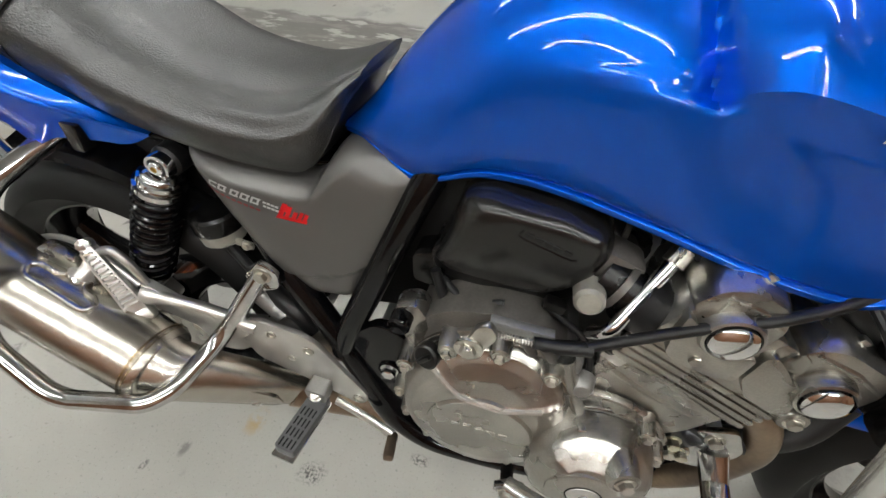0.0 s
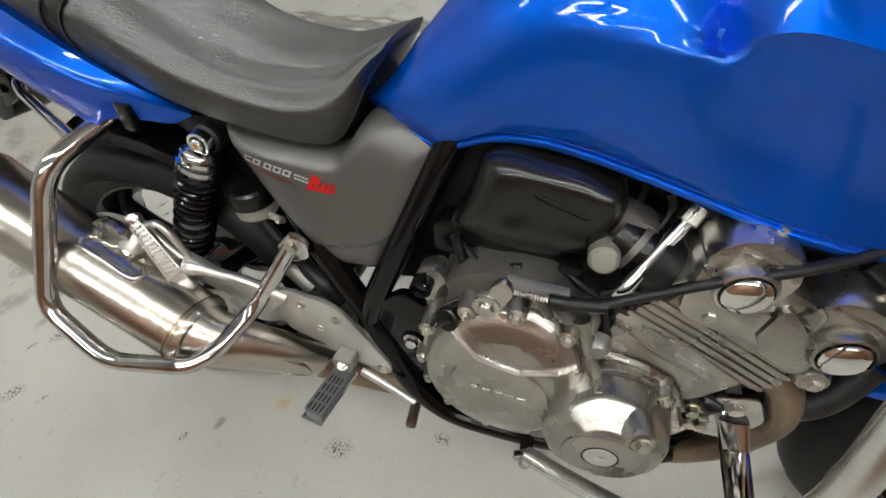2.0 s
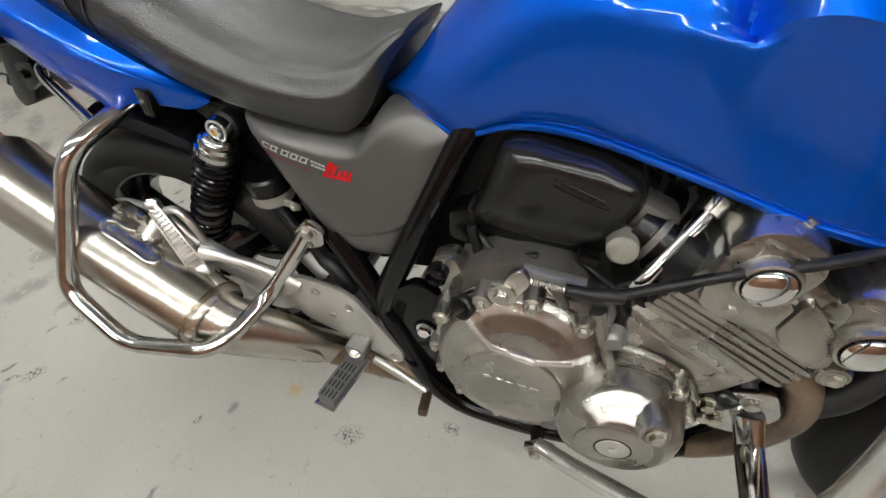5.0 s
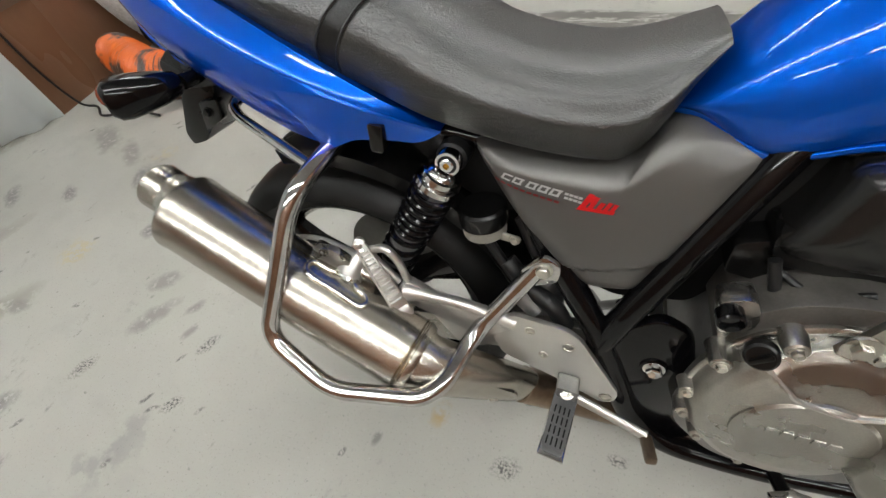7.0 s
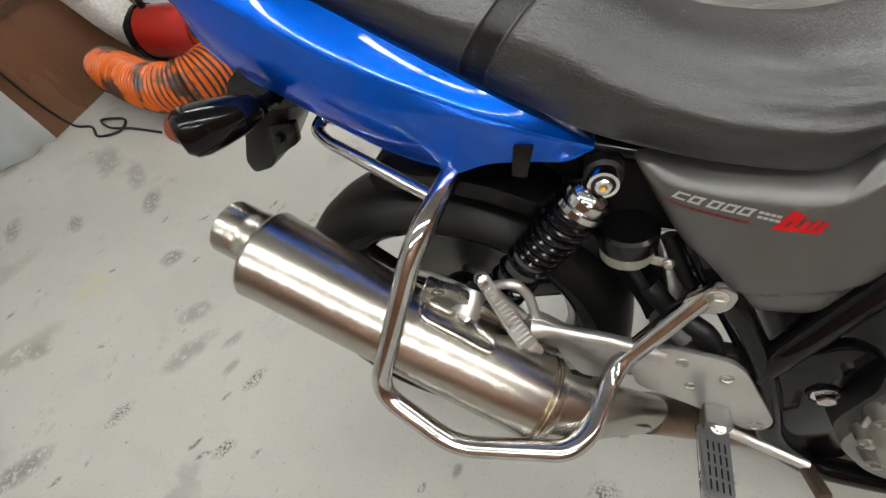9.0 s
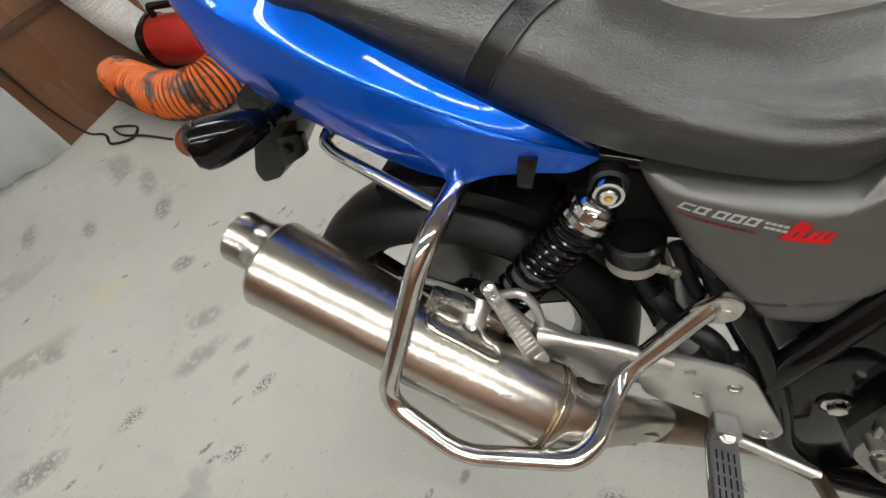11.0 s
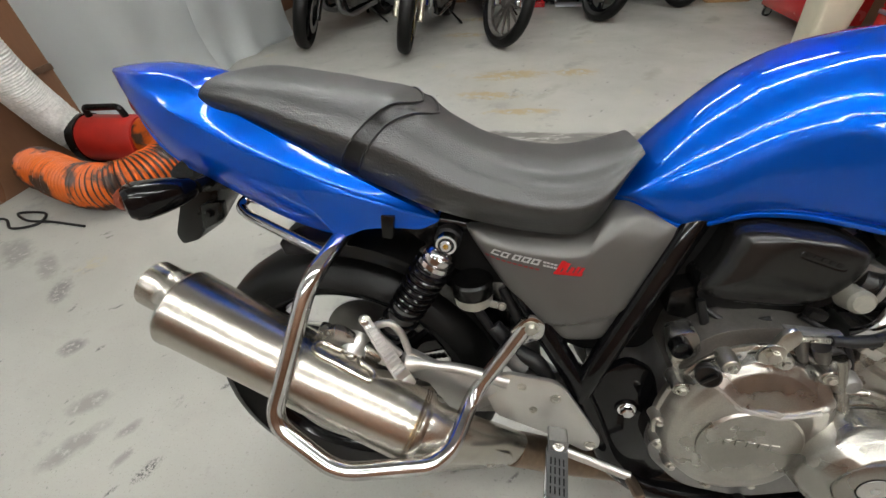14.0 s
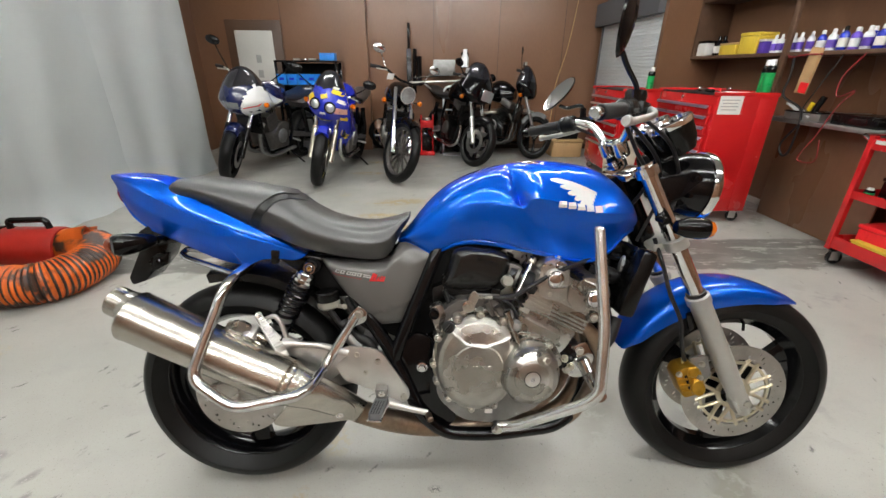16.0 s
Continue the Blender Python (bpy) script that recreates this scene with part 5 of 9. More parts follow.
for s in (-1, 1):
    top, low = Vector((0.226, s * 0.090, 0.650)), Vector((0.104, s * 0.094, 0.420))
    d = (low - top).normalized()
    L = (low - top).length
    shock = part("rear_shock", tube([top + d * 0.012, top + d * L * 0.98], 0.0125, 16), BLACK, bike, "black-sprung twin rear shock")
    part("top_eye", lathe([(-0.010, 0.0162), (0.007, 0.0162), (0.0092, 0.0150), (0.0092, 0.0118), (0.0070, 0.0108)], top, (0, s, 0), 32), CHROME, shock, "polished top eye")
    part("eye_bush", lathe([(0, 0.0108), (0.0074, 0.0108), (0.0080, 0.0095)], top, (0, s, 0), 26), HOSE_RUBBER, shock)
    cap_bolt = part("cap_bolt", lathe([(0.004, 0.0088), (0.0120, 0.0088), (0.0132, 0.0076), (0.0132, 0.0042), (0.0095, 0.0040)], top, (0, s, 0), 26), CHROME, shock, "chrome socket bolt")
    part("socket", lathe([(0.0092, 0.0040), (0.0100, 0.0038)], top, (0, s, 0), 6), GOLD, cap_bolt, "brassy socket")
    part("collar", tube([top + d * q for q in (0.0125, 0.0150, 0.0185, 0.0195, 0.0250, 0.0258, 0.0300, 0.0308, 0.0380, 0.0400)], [0.0150, 0.0195, 0.0215, 0.0250, 0.0258, 0.0240, 0.0245, 0.0292, 0.0298, 0.0280], 36), WORN_CHROME, shock, "polished steel upper collar")
    part("mount_boot", lathe([(-0.004, 0.0165), (-0.008, 0.0195), (-0.034, 0.0195), (-0.036, 0.016)], top, (0, s, 0), 24), HOSE_RUBBER, shock, "black rubber mount sleeve")
    part("damper_body", tube([top + d * L * 0.62, top + d * L * 0.63, top + d * L * 0.93, top + d * L * 0.95], [0.015, 0.0225, 0.0225, 0.018], 22), CAST_DARK, shock)
    q = d.to_track_quat("Z", "Y").to_matrix()
    coil = []
    turns, steps = 11.5, 11.5 * 22
    for k in range(int(steps) + 1):
        a = 2 * math.pi * turns * k / steps
        along = 0.5 * (k / steps) / 0.66 if k / steps < 0.66 else 0.5 + 0.5 * (k / steps - 0.66) / 0.34
        coil.append(top + d * (0.042 + (L * 0.84 - 0.042) * along) + q.col[0] * 0.0262 * math.cos(a) + q.col[1] * 0.0262 * math.sin(a))
    part("spring_sleeve", tube([top + d * 0.038, top + d * L * 0.83], 0.0205, 22), ALLOY, shock)
    part("spring", tube(coil, 0.0043, 9), BLACK, shock, "black coil spring")
    part("spring_seat", tube([top + d * L * 0.835, top + d * L * 0.86, top + d * L * 0.87], [0.0295, 0.0295, 0.023], 24), BLACK, shock)
    part("lower_eye", lathe([(-0.014, 0.017), (0.014, 0.017)], low, (0, 1, 0), 22), ALLOY, shock)

# inner guard between the rear wheel and the seat
rings = []
for k in range(16):
    a = radians(24 + 78 * k / 15)
    rings.append([(RX + rr * math.cos(a), yy, RZ + rr * math.sin(a)) for yy, rr in ((-0.078, 0.315), (-0.080, 0.338), (-0.05, 0.346), (0.05, 0.346), (0.080, 0.338), (0.078, 0.315), (0.05, 0.334), (-0.05, 0.334))])
part("inner_guard", loft(rings), AIRBOX, bike, "black plastic inner mudguard")
for pts, r in (([(0.300, -0.085, 0.500), (0.335, -0.100, 0.470), (0.372, -0.112, 0.455), (0.392, -0.112, 0.420)], 0.013), ([(0.31, -0.06, 0.56), (0.35, -0.08, 0.50), (0.41, -0.09, 0.47)], 0.009)):
    part("master_cylinder_hose", tube(smoothline(pts, 16), r, 12), HOSE_RUBBER, bike)
part("master_cylinder", tube([(0.318, -0.108, 0.470), (0.350, -0.112, 0.440)], 0.014, 14), CAST_DARK, bike, "grey rear brake master cylinder")

# brake fluid bottle behind the side cover
bottle = part("brake_reservoir", lathe([(0, 0.022), (0.006, 0.029), (0.022, 0.030)], (0.268, -0.080, 0.538), (-0.12, 0, 1), 28), CREAM, bike, "cream rear brake fluid bottle with black cap")
part("cap", lathe([(0.022, 0.031), (0.026, 0.0325), (0.044, 0.0325), (0.048, 0.029)], (0.268, -0.080, 0.538), (-0.12, 0, 1), 28), AIRBOX, bottle, "black cap")
part("bottle_bracket", box((0.03, 0.006, 0.012), pose(0.302, -0.090, 0.546, 0, 10, 0), 0.003), CREAM, bottle)
hex_bolt((0.310, -0.094, 0.547), 0.005, (0, -1, 0), bottle)

# ---- muffler and its pipe ----
MA, MB = Vector((0.205, -0.206, 0.388)), Vector((-0.179, -0.1564, 0.5445))
MD = (MB - MA).normalized()
ML = (MB - MA).length


def on_muffler(t, lift=0.0):
    return MA + MD * (ML * t) + V(0, 0, lift)


muffler = part("muffler", tube([on_muffler(0), on_muffler(0.004), on_muffler(0.02), on_muffler(0.035), on_muffler(0.04), on_muffler(0.05), on_muffler(0.5), on_muffler(0.965), on_muffler(0.985), on_muffler(1.0), on_muffler(1.012), on_muffler(1.014)],
                               [0.045, 0.051, 0.0545, 0.055, 0.053, 0.0547, 0.0580, 0.0605, 0.0618, 0.0618, 0.0580, 0.034], 56), STEEL, bike, "polished stainless steel muffler")
up_side = V(0.004, 0.004, 0.014)
tip_at = on_muffler(1.0) + up_side
part("tail_pipe", tube([tip_at, tip_at + MD * 0.018, tip_at + MD * 0.024, tip_at + MD * 0.029, tip_at + MD * 0.055, tip_at + MD * 0.057, tip_at + MD * 0.054, tip_at + MD * 0.03], [0.040, 0.0385, 0.036, 0.0365, 0.0365, 0.0350, 0.0325, 0.0325], 40, False), STEEL, muffler, "stainless tail pipe")
# near-black disc across the pipe stands for the shade inside it
part("pipe_bore", tube([tip_at + MD * 0.040, tip_at + MD * 0.044], 0.0322, 30), DARK, muffler)
# wire-shaped raised loop on the muffler's flank
loop = []
out = Vector((0, -0.62, 0.78))
out = (out - MD * out.dot(MD)).normalized()
flank = MD.cross(out).normalized()
for along, ang in ((0.158, 1.20), (0.163, 1.00), (0.172, 0.92), (0.190, 0.91), (0.198, 0.83), (0.200, 0.68), (0.190, 0.53), (0.164, 0.52), (0.139, 0.52), (0.116, 0.51), (0.105, 0.55), (0.102, 0.71), (0.110, 0.84), (0.124, 0.88), (0.131, 0.97), (0.134, 1.12)):
    loop.append(MA + MD * along + (out * math.cos(ang) + flank * math.sin(ang)) * 0.0588)
part("raised_loop", tube(smoothline(loop, 80), 0.0042, 10), STEEL, muffler)
hang = on_muffler(0.37) + V(0.0, 0.030, 0.062)
part("hanger", prism(rounded([(-0.030, -0.014), (0.028, -0.016), (0.034, 0.012), (0.012, 0.026), (-0.022, 0.024)], 0.008), -0.006, 0.006, 0.003), CAST, muffler).location = hang
stub = part("hanger_boss", lathe([(-0.030, 0.0195), (0.000, 0.0195), (0.004, 0.0175)], (0.089, -0.163, 0.488), (-0.2, -1, -0.5), 26), ALLOY, muffler, "pale alloy mounting boss")
part("washer", lathe([(0.004, 0.0175), (0.0065, 0.0175), (0.0070, 0.0125), (0.0100, 0.0125)], (0.089, -0.163, 0.488), (-0.2, -1, -0.5), 26), CHROME, stub)
hex_bolt(Vector((0.089, -0.163, 0.488)) + Vector((-0.2, -1, -0.5)).normalized() * 0.009, 0.0075, (-0.2, -1, -0.5), stub, "hanger_bolt")
part("hanger_tube", tube([(0.036, -0.150, 0.520), (0.040, -0.150, 0.518), (0.128, -0.150, 0.478), (0.132, -0.150, 0.476)], [0.011, 0.0135, 0.0135, 0.011], 22), STEEL, muffler, "stainless mounting tube")
for t_ring in (0.030, 0.046):
    part("weld_ring", tube([on_muffler(t_ring - 0.004), on_muffler(t_ring), on_muffler(t_ring + 0.004)], [0.0540, 0.0566, 0.0540], 40), HEAT_STEEL, muffler, "straw-tinted weld ring")
# cone and guard plate between muffler and pipe
cone = part("muffler_cone", tube([on_muffler(0.02), on_muffler(-0.03), (0.252, -0.192, 0.360), (0.305, -0.160, 0.312), (0.355, -0.130, 0.265)], [0.052, 0.048, 0.042, 0.036, 0.029], 32, flat=0.85), STEEL, bike, "stainless connecting cone")
shield = part("heat_shield", prism(rounded([(0.150, 0.292), (0.215, 0.372), (0.246, 0.400), (0.346, 0.310), (0.350, 0.278), (0.335, 0.266), (0.18, 0.274)], 0.012), -0.003, 0.003, 0.002), STEEL, bike, "polished stainless heat shield")
shield.matrix_basis = pose(0, -0.198, 0) @ Matrix.Translation((0.25, 0, 0.32)) @ pose(0, 0, 0, 12, 0, 14) @ Matrix.Translation((-0.25, 0, -0.32))
part("bolt_washer", lathe([(0.0, 0.0120), (0.0025, 0.0118), (0.0035, 0.0100), (0.0030, 0.0078)], (0.310, -0.003, 0.292), (0, -1, 0), 26), CHROME, shield)
part("socket_bolt", lathe([(0.001, 0.0076), (0.0055, 0.0074), (0.0065, 0.0062), (0.0065, 0.0035), (0.0040, 0.0033)], (0.310, -0.003, 0.292), (0, -1, 0), 24), BOLT, shield)
part("exhaust_pipe", tube(fillet([(0.345, -0.135, 0.272), (0.42, -0.105, 0.222), (0.52, -0.085, 0.190), (0.62, -0.07, 0.182), (0.86, -0.07, 0.185)], 0.06), 0.030, 24), PIPE, bike, "heat-browned exhaust pipe")
for k, y in enumerate((-0.128, -0.045, 0.045, 0.128)):
    part("header_pipe", tube(fillet([(0.895, y, 0.530), (0.955, y, 0.495), (0.985, y, 0.430), (0.972, y * 0.95, 0.330), (0.930, y * 0.8, 0.225), (0.86, y * 0.6, 0.180)], 0.06, 8), 0.0185, 18), PIPE, bike, "browned header pipe")
part("collector", tube([(0.72, 0, 0.178), (0.76, 0, 0.178), (0.86, 0, 0.180), (0.90, 0, 0.19)], [0.035, 0.062, 0.075, 0.072], 24, flat=0.5), PIPE, bike)

# ---- chrome rear guard bar ----
GUARD = [(0.350, -0.120, 0.541), (0.274, -0.157, 0.418), (0.252, -0.236, 0.398), (0.228, -0.262, 0.392), (0.095, -0.281, 0.374), (-0.004, -0.257, 0.433), (0.045, -0.186, 0.607), (0.056, -0.166, 0.633), (0.068, -0.120, 0.650), (0.080, -0.074, 0.663), (0.092, -0.060, 0.705)]
bar = part("rear_guard_bar", tube(fillet(GUARD, 0.032, 8), 0.0125, 22), WORN_CHROME, bike, "scratched chrome rear guard bar")
part("guard_lug", prism(rounded([(0.322, 0.528), (0.352, 0.562), (0.374, 0.548), (0.372, 0.520), (0.340, 0.505)], 0.010), -0.130, -0.122, 0.003), WORN_CHROME, bar)
hex_bolt((0.353, -0.130, 0.540), 0.0088, (0, -1, 0), bar, "guard_bolt")
part("grab_rail", tube(fillet([(0.058, -0.128, 0.640), (-0.090, -0.072, 0.668), (-0.108, -0.060, 0.676), (-0.102, -0.045, 0.686), (0.060, -0.070, 0.672)], 0.018, 6), 0.0080, 16), WORN_CHROME, bar, "chrome lower rail")

# ---- step plate, pegs, pedals ----
stepplate = part("step_plate", prism(rounded([(0.286, 0.430), (0.322, 0.460), (0.394, 0.452), (0.414, 0.438), (0.482, 0.334), (0.481, 0.312), (0.464, 0.300), (0.388, 0.338), (0.312, 0.366)], 0.012), -0.146, -0.138, 0.003), ALLOY, bike, "satin alloy step plate")
for x, z, r in ((0.348, 0.436, 0.0075), (0.370, 0.388, 0.0065), (0.401, 0.418, 0.0085), (0.467, 0.318, 0.0095)):
    part("plate_boss", lathe([(0, r), (0.0025, r), (0.0028, r * 0.7), (0.001, r * 0.6)], (x, -0.1455, z), (0, -1, 0), 20), BOLT, stepplate)
armline = [(0.285, 0.400), (0.330, 0.444), (0.262, 0.459), (0.210, 0.471), (0.190, 0.484), (0.172, 0.492), (0.158, 0.470), (0.164, 0.446), (0.196, 0.432)]
hanger = part("passenger_step_arm", prism(rounded(armline, 0.009), -0.152, -0.140, 0.004), ALLOY, stepplate)
part("arm_spine", tube(smoothline([(0.170, -0.152, 0.470), (0.190, -0.151, 0.470), (0.215, -0.150, 0.467), (0.255, -0.148, 0.463), (0.290, -0.146, 0.453), (0.325, -0.143, 0.440)], 22), [0.0145] * 3 + [0.0135, 0.012, 0.0108, 0.0098, 0.009, 0.0085] + [0.0082] * 6 + [0.0085, 0.009, 0.0095, 0.010, 0.0105, 0.011, 0.011], 16), ALLOY, stepplate)
part("arm_fin", prism(rounded([(0.186, 0.446), (0.206, 0.408), (0.242, 0.356), (0.276, 0.360), (0.318, 0.395), (0.300, 0.440), (0.230, 0.458)], 0.012), -0.141, -0.133, 0.003), ALLOY, stepplate)
part("arm_web", tube(fillet([(0.180, -0.146, 0.466), (0.173, -0.147, 0.490), (0.165, -0.147, 0.522), (0.149, -0.147, 0.543), (0.120, -0.146, 0.530), (0.128, -0.146, 0.515), (0.160, -0.147, 0.480)], 0.010), 0.0058, 12), ALLOY, stepplate)
part("arm_pivot", lathe([(0, 0.0125), (0.004, 0.0120), (0.005, 0.0095), (0.0075, 0.0090), (0.0085, 0.0075)], (0.181, -0.151, 0.468), (0, -1, 0), 26), ALLOY, stepplate)
# folded passenger peg: tapered bar, ribbed along its tread
peg_dir = Vector((-0.060, 0.022, 0.091)).normalized()
peg_out = (Vector((0.75, -1, 0.45)) - peg_dir * Vector((0.75, -1, 0.45)).dot(peg_dir)).normalized()
peg_side = peg_out.cross(peg_dir)
PG = Matrix.Translation((0.166, -0.168, 0.456)) @ Matrix((peg_side.to_tuple() + (0,), (-peg_out).to_tuple() + (0,), peg_dir.to_tuple() + (0,), (0, 0, 0, 1))).transposed()
peg = part("passenger_peg", shift(prism(rounded([(-0.0125, -0.004), (0.0125, -0.004), (0.0075, 0.100), (0.0, 0.109), (-0.0075, 0.100)], 0.005), -0.010, 0.008, 0.003), PG), ALLOY, bike, "folded silver passenger foot peg")
part("peg_knob", shift(lathe([(-0.011, 0.004), (-0.009, 0.0085), (0.006, 0.0085), (0.010, 0.005)], (0, 0, 0.104), (0, 1, 0), 20), PG), ALLOY, peg)
part("tread_edge", shift(tube([(0.0108, -0.011, 0.006), (0.0066, -0.011, 0.096)], 0.0022, 8), PG), ALLOY, peg)
for k in range(13):
    w = 0.0190 - 0.0007 * k
    part("rib", shift(box((w, 0.0040, 0.0034), pose(0, -0.0115, 0.010 + k * 0.0068), 0.001, None, 1), PG), ALLOY, peg)
part("peg_block", shift(box((0.030, 0.022, 0.022), pose(0.002, 0, -0.010), 0.005), PG), ALLOY, peg)
hex_bolt((0.166, -0.182, 0.446), 0.0065, (0, -1, 0.3), peg, "hinge_pin")
PEG = Matrix.Translation((0.408, -0.208, 0.326)) @ pose(0, 0, 0, -6, 0, -6)
pad = shift(prism(rounded([(-0.0165, -0.046), (-0.010, -0.052), (0.010, -0.052), (0.0165, -0.046), (0.0150, 0.044), (-0.0150, 0.044)], 0.006, 4), -0.007, 0.007, 0.003), pose(0, 0, 0, 90, 0, 0))
foot = part("foot_peg", shift(pad, PEG @ pose(0, 0, 0, 180, 0, 180)), PEG_GREY, bike, "grey rubber rider foot peg on a steel tray")
part("peg_tray", shift(box((0.0350, 0.100, 0.004), pose(0, 0.000, -0.0085), 0.0018), PEG), WORN_CHROME, foot, "bright steel tray edge")
for r in range(4):
    for c in range(4):
        part("tread_slot", shift(box((0.0020, 0.0125, 0.0012), pose(-0.0096 + 0.0064 * r, -0.034 + 0.0165 * c, 0.0068), 0.0, None, 1), PEG), DARK, foot)
part("peg_mount", prism(rounded([(0.395, 0.355), (0.428, 0.352), (0.424, 0.316), (0.400, 0.316)], 0.006), -0.172, -0.146, 0.004), CAST_DARK, foot)
hex_bolt((0.412, -0.170, 0.342), 0.007, (0, -0.5, 1), foot)
pedal = part("brake_pedal", tube(fillet([(0.43, -0.150, 0.300), (0.47, -0.156, 0.292), (0.530, -0.172, 0.288)], 0.03), [0.008] * 9, 12, flat=0.7), ALLOY, bike, "worn rear brake pedal")
part("pedal_tip", box((0.016, 0.042, 0.014), Matrix.Translation((0.533, -0.190, 0.288)) @ pose(0, 0, 0, -14, 0, 8), 0.004), PIPE, pedal)
part("side_stand", tube([(0.50, 0.13, 0.22), (0.47, 0.20, 0.12), (0.45, 0.285, 0.068)], 0.011, 12), BLACK, bike, "black side stand, folded out")

# ---- engine ----
engine = part("crankcase", prism(rounded([(0.560, 0.48), (0.590, 0.555), (0.660, 0.575), (0.735, 0.545), (0.760, 0.485), (0.860, 0.425), (0.865, 0.350), (0.820, 0.285), (0.720, 0.240), (0.62, 0.250), (0.550, 0.320)], 0.03), -0.150, 0.150, 0.012), CAST_DARK, bike, "silver-grey crankcase")


def dense(outline, n):
    """n points evenly spaced along a closed outline of (x, z)."""
    p = np.array(list(outline) + [outline[0]], float)
    d = np.concatenate([[0], np.cumsum(np.hypot(*np.diff(p, axis=0).T))])
    s = np.linspace(0, d[-1], n, endpoint=False)
    return list(zip(np.interp(s, d, p[:, 0]), np.interp(s, d, p[:, 1])))


COVER_PROFILE = ((0.0, 1.02), (0.3, 1.01), (0.62, 1.0), (0.78, 0.90), (0.87, 0.76), (0.92, 0.52), (0.945, 0.30), (0.95, 0.245), (0.985, 0.235), (1.0, 0.20))


def dome_cover(name, outline, y_in, y_out, label, mat, shape=None, n=200):
    """A cast cover with a flat rim, a rounded shoulder and a crowned face that `shape` may cut into facets."""
    line = dense(outline, n)
    cx, cz = (sum(p[k] for p in line) / n for k in (0, 1))
    rings = [[(x, y_in, z) for x, z in line]]
    for f in (1.0, 0.985, 0.955, 0.948) + tuple(0.94 - 0.014 * k for k in range(50)) + (0.21, 0.17, 0.12, 0.07, 0.02):
        ring = []
        for x, z in line:
            qx, qz = cx + (x - cx) * f, cz + (z - cz) * f
            y = y_in + (y_out - y_in) * lerp(COVER_PROFILE, f)
            if shape and f < 0.945:
                y += shape(qx, qz)
            ring.append((qx, y, qz))
        rings.append(ring)
    return part(name, loft(rings), mat, bike, label)


def surface(ob):
    return BVHTree.FromPolygons([v.co.copy() for v in ob.data.vertices], [tuple(p.vertices) for p in ob.data.polygons])


def on_face(tree, x, z, lift=0.0):
    hit = tree.ray_cast(Vector((x, -0.6, z)), Vector((0, 1, 0)))[0]
    return Vector((x, (hit.y if hit else -0.15) - lift, z))


BROW = ((0.560, 0.536), (0.586, 0.515), (0.6216, 0.4865), (0.6687, 0.4775), (0.714, 0.493), (0.745, 0.506))
clutch_line = rounded([(0.545, 0.405), (0.552, 0.475), (0.585, 0.535), (0.640, 0.562), (0.700, 0.550), (0.742, 0.510), (0.752, 0.450), (0.748, 0.380), (0.725, 0.318), (0.670, 0.288), (0.610, 0.300), (0.565, 0.345)], 0.035, 4)


def clutch_shape(x, z):
    """Above the brow the face falls back as a facet; at the brow it stands up as an edge."""
    up = z - lerp(BROW, x)
    t = min(1.0, max(0.0, (up + 0.003) / 0.006))
    t = t * t * (3 - 2 * t)
    above, below = min(0.0025 + max(up, 0) * 0.20, 0.014), -0.0022 * max(0.0, 1 + min(up, 0) / 0.012)
    return below + (above - below) * t


clutch_line = [(0.652 + (x - 0.652) * 1.07, 0.425 + (z - 0.425) * 1.05) for x, z in clutch_line]
clutch = dome_cover("clutch_cover", clutch_line, -0.145, -0.190, "silver-grey clutch cover with a moulded round boss", CAST, clutch_shape)
ctree = surface(clutch)
part("round_boss", lathe([(-0.004, 0.066), (0.0015, 0.065), (0.004, 0.062), (0.0045, 0.004)], (0.652, -0.1905, 0.420), (0.0, -1, 0.02), 52), CAST, clutch)
# thin tube of brighter alloy paints the highlight along the cast edge
part("brow", tube(fillet([on_face(ctree, x, z - 0.0015, 0.0002) for x, z in BROW[1:-1]], 0.006, 4), 0.0030, 8), ALLOY, clutch, "moulded edge, its highlight put in as brighter alloy")
for k in range(5):
    part("moulded_bar", box((0.0105, 0.002, 0.011), Matrix.Translation((0.623 + k * 0.0145, -0.1955, 0.426 - k * 0.0005)), 0.0006, None, 1), CAST, clutch)


def cover_boss(x, z, y0, y1, r, parent, bolt=0.0058, skirt=0.0):
    """A bolt pillar on a cover's rim, its foot drawn down the shoulder."""
    bm = lathe([(0, r * 1.18), (abs(y1 - y0) * 0.75, r), (abs(y1 - y0), r * 0.95), (abs(y1 - y0) + 0.0012, r * 0.8)], (x, y0, z), (0, -1, 0), 20)
    if skirt:
        tube([(x, y0 - abs(y1 - y0) * 0.4, z), (x + skirt * 0.2, y0 - abs(y1 - y0) * 0.45, z - skirt)], [r * 0.95, r * 0.7], 14, True, bm)
    part("bolt_boss", bm, CAST, parent)
    hex_bolt((x, y1 - 0.0012, z), bolt, (0, -1, 0), parent)


for x, z, skirt in ((0.601, 0.541, 0.018), (0.656, 0.556, 0.018), (0.713, 0.538, 0.022), (0.553, 0.494, 0.0)):
    cover_boss(x, z, -0.146, -0.175, 0.0115, clutch, skirt=skirt)
for a in (185, 212, 240, 268, 295, 325, 15):
    p = min(clutch_line, key=lambda q: abs((math.degrees(math.atan2(q[1] - 0.43, q[0] - 0.648)) - a + 180) % 360 - 180))
    cover_boss(0.648 + (p[0] - 0.648) * 0.965, 0.43 + (p[1] - 0.43) * 0.965, -0.150, -0.168, 0.0095, clutch, 0.0052)
part("filler_plug", lathe([(0, 0.0155), (0.010, 0.0155), (0.012, 0.013), (0.0125, 0.004)], (0.581, -0.168, 0.521), (-0.35, -1, 0.35), 24), AIRBOX, clutch, "black oil filler plug")
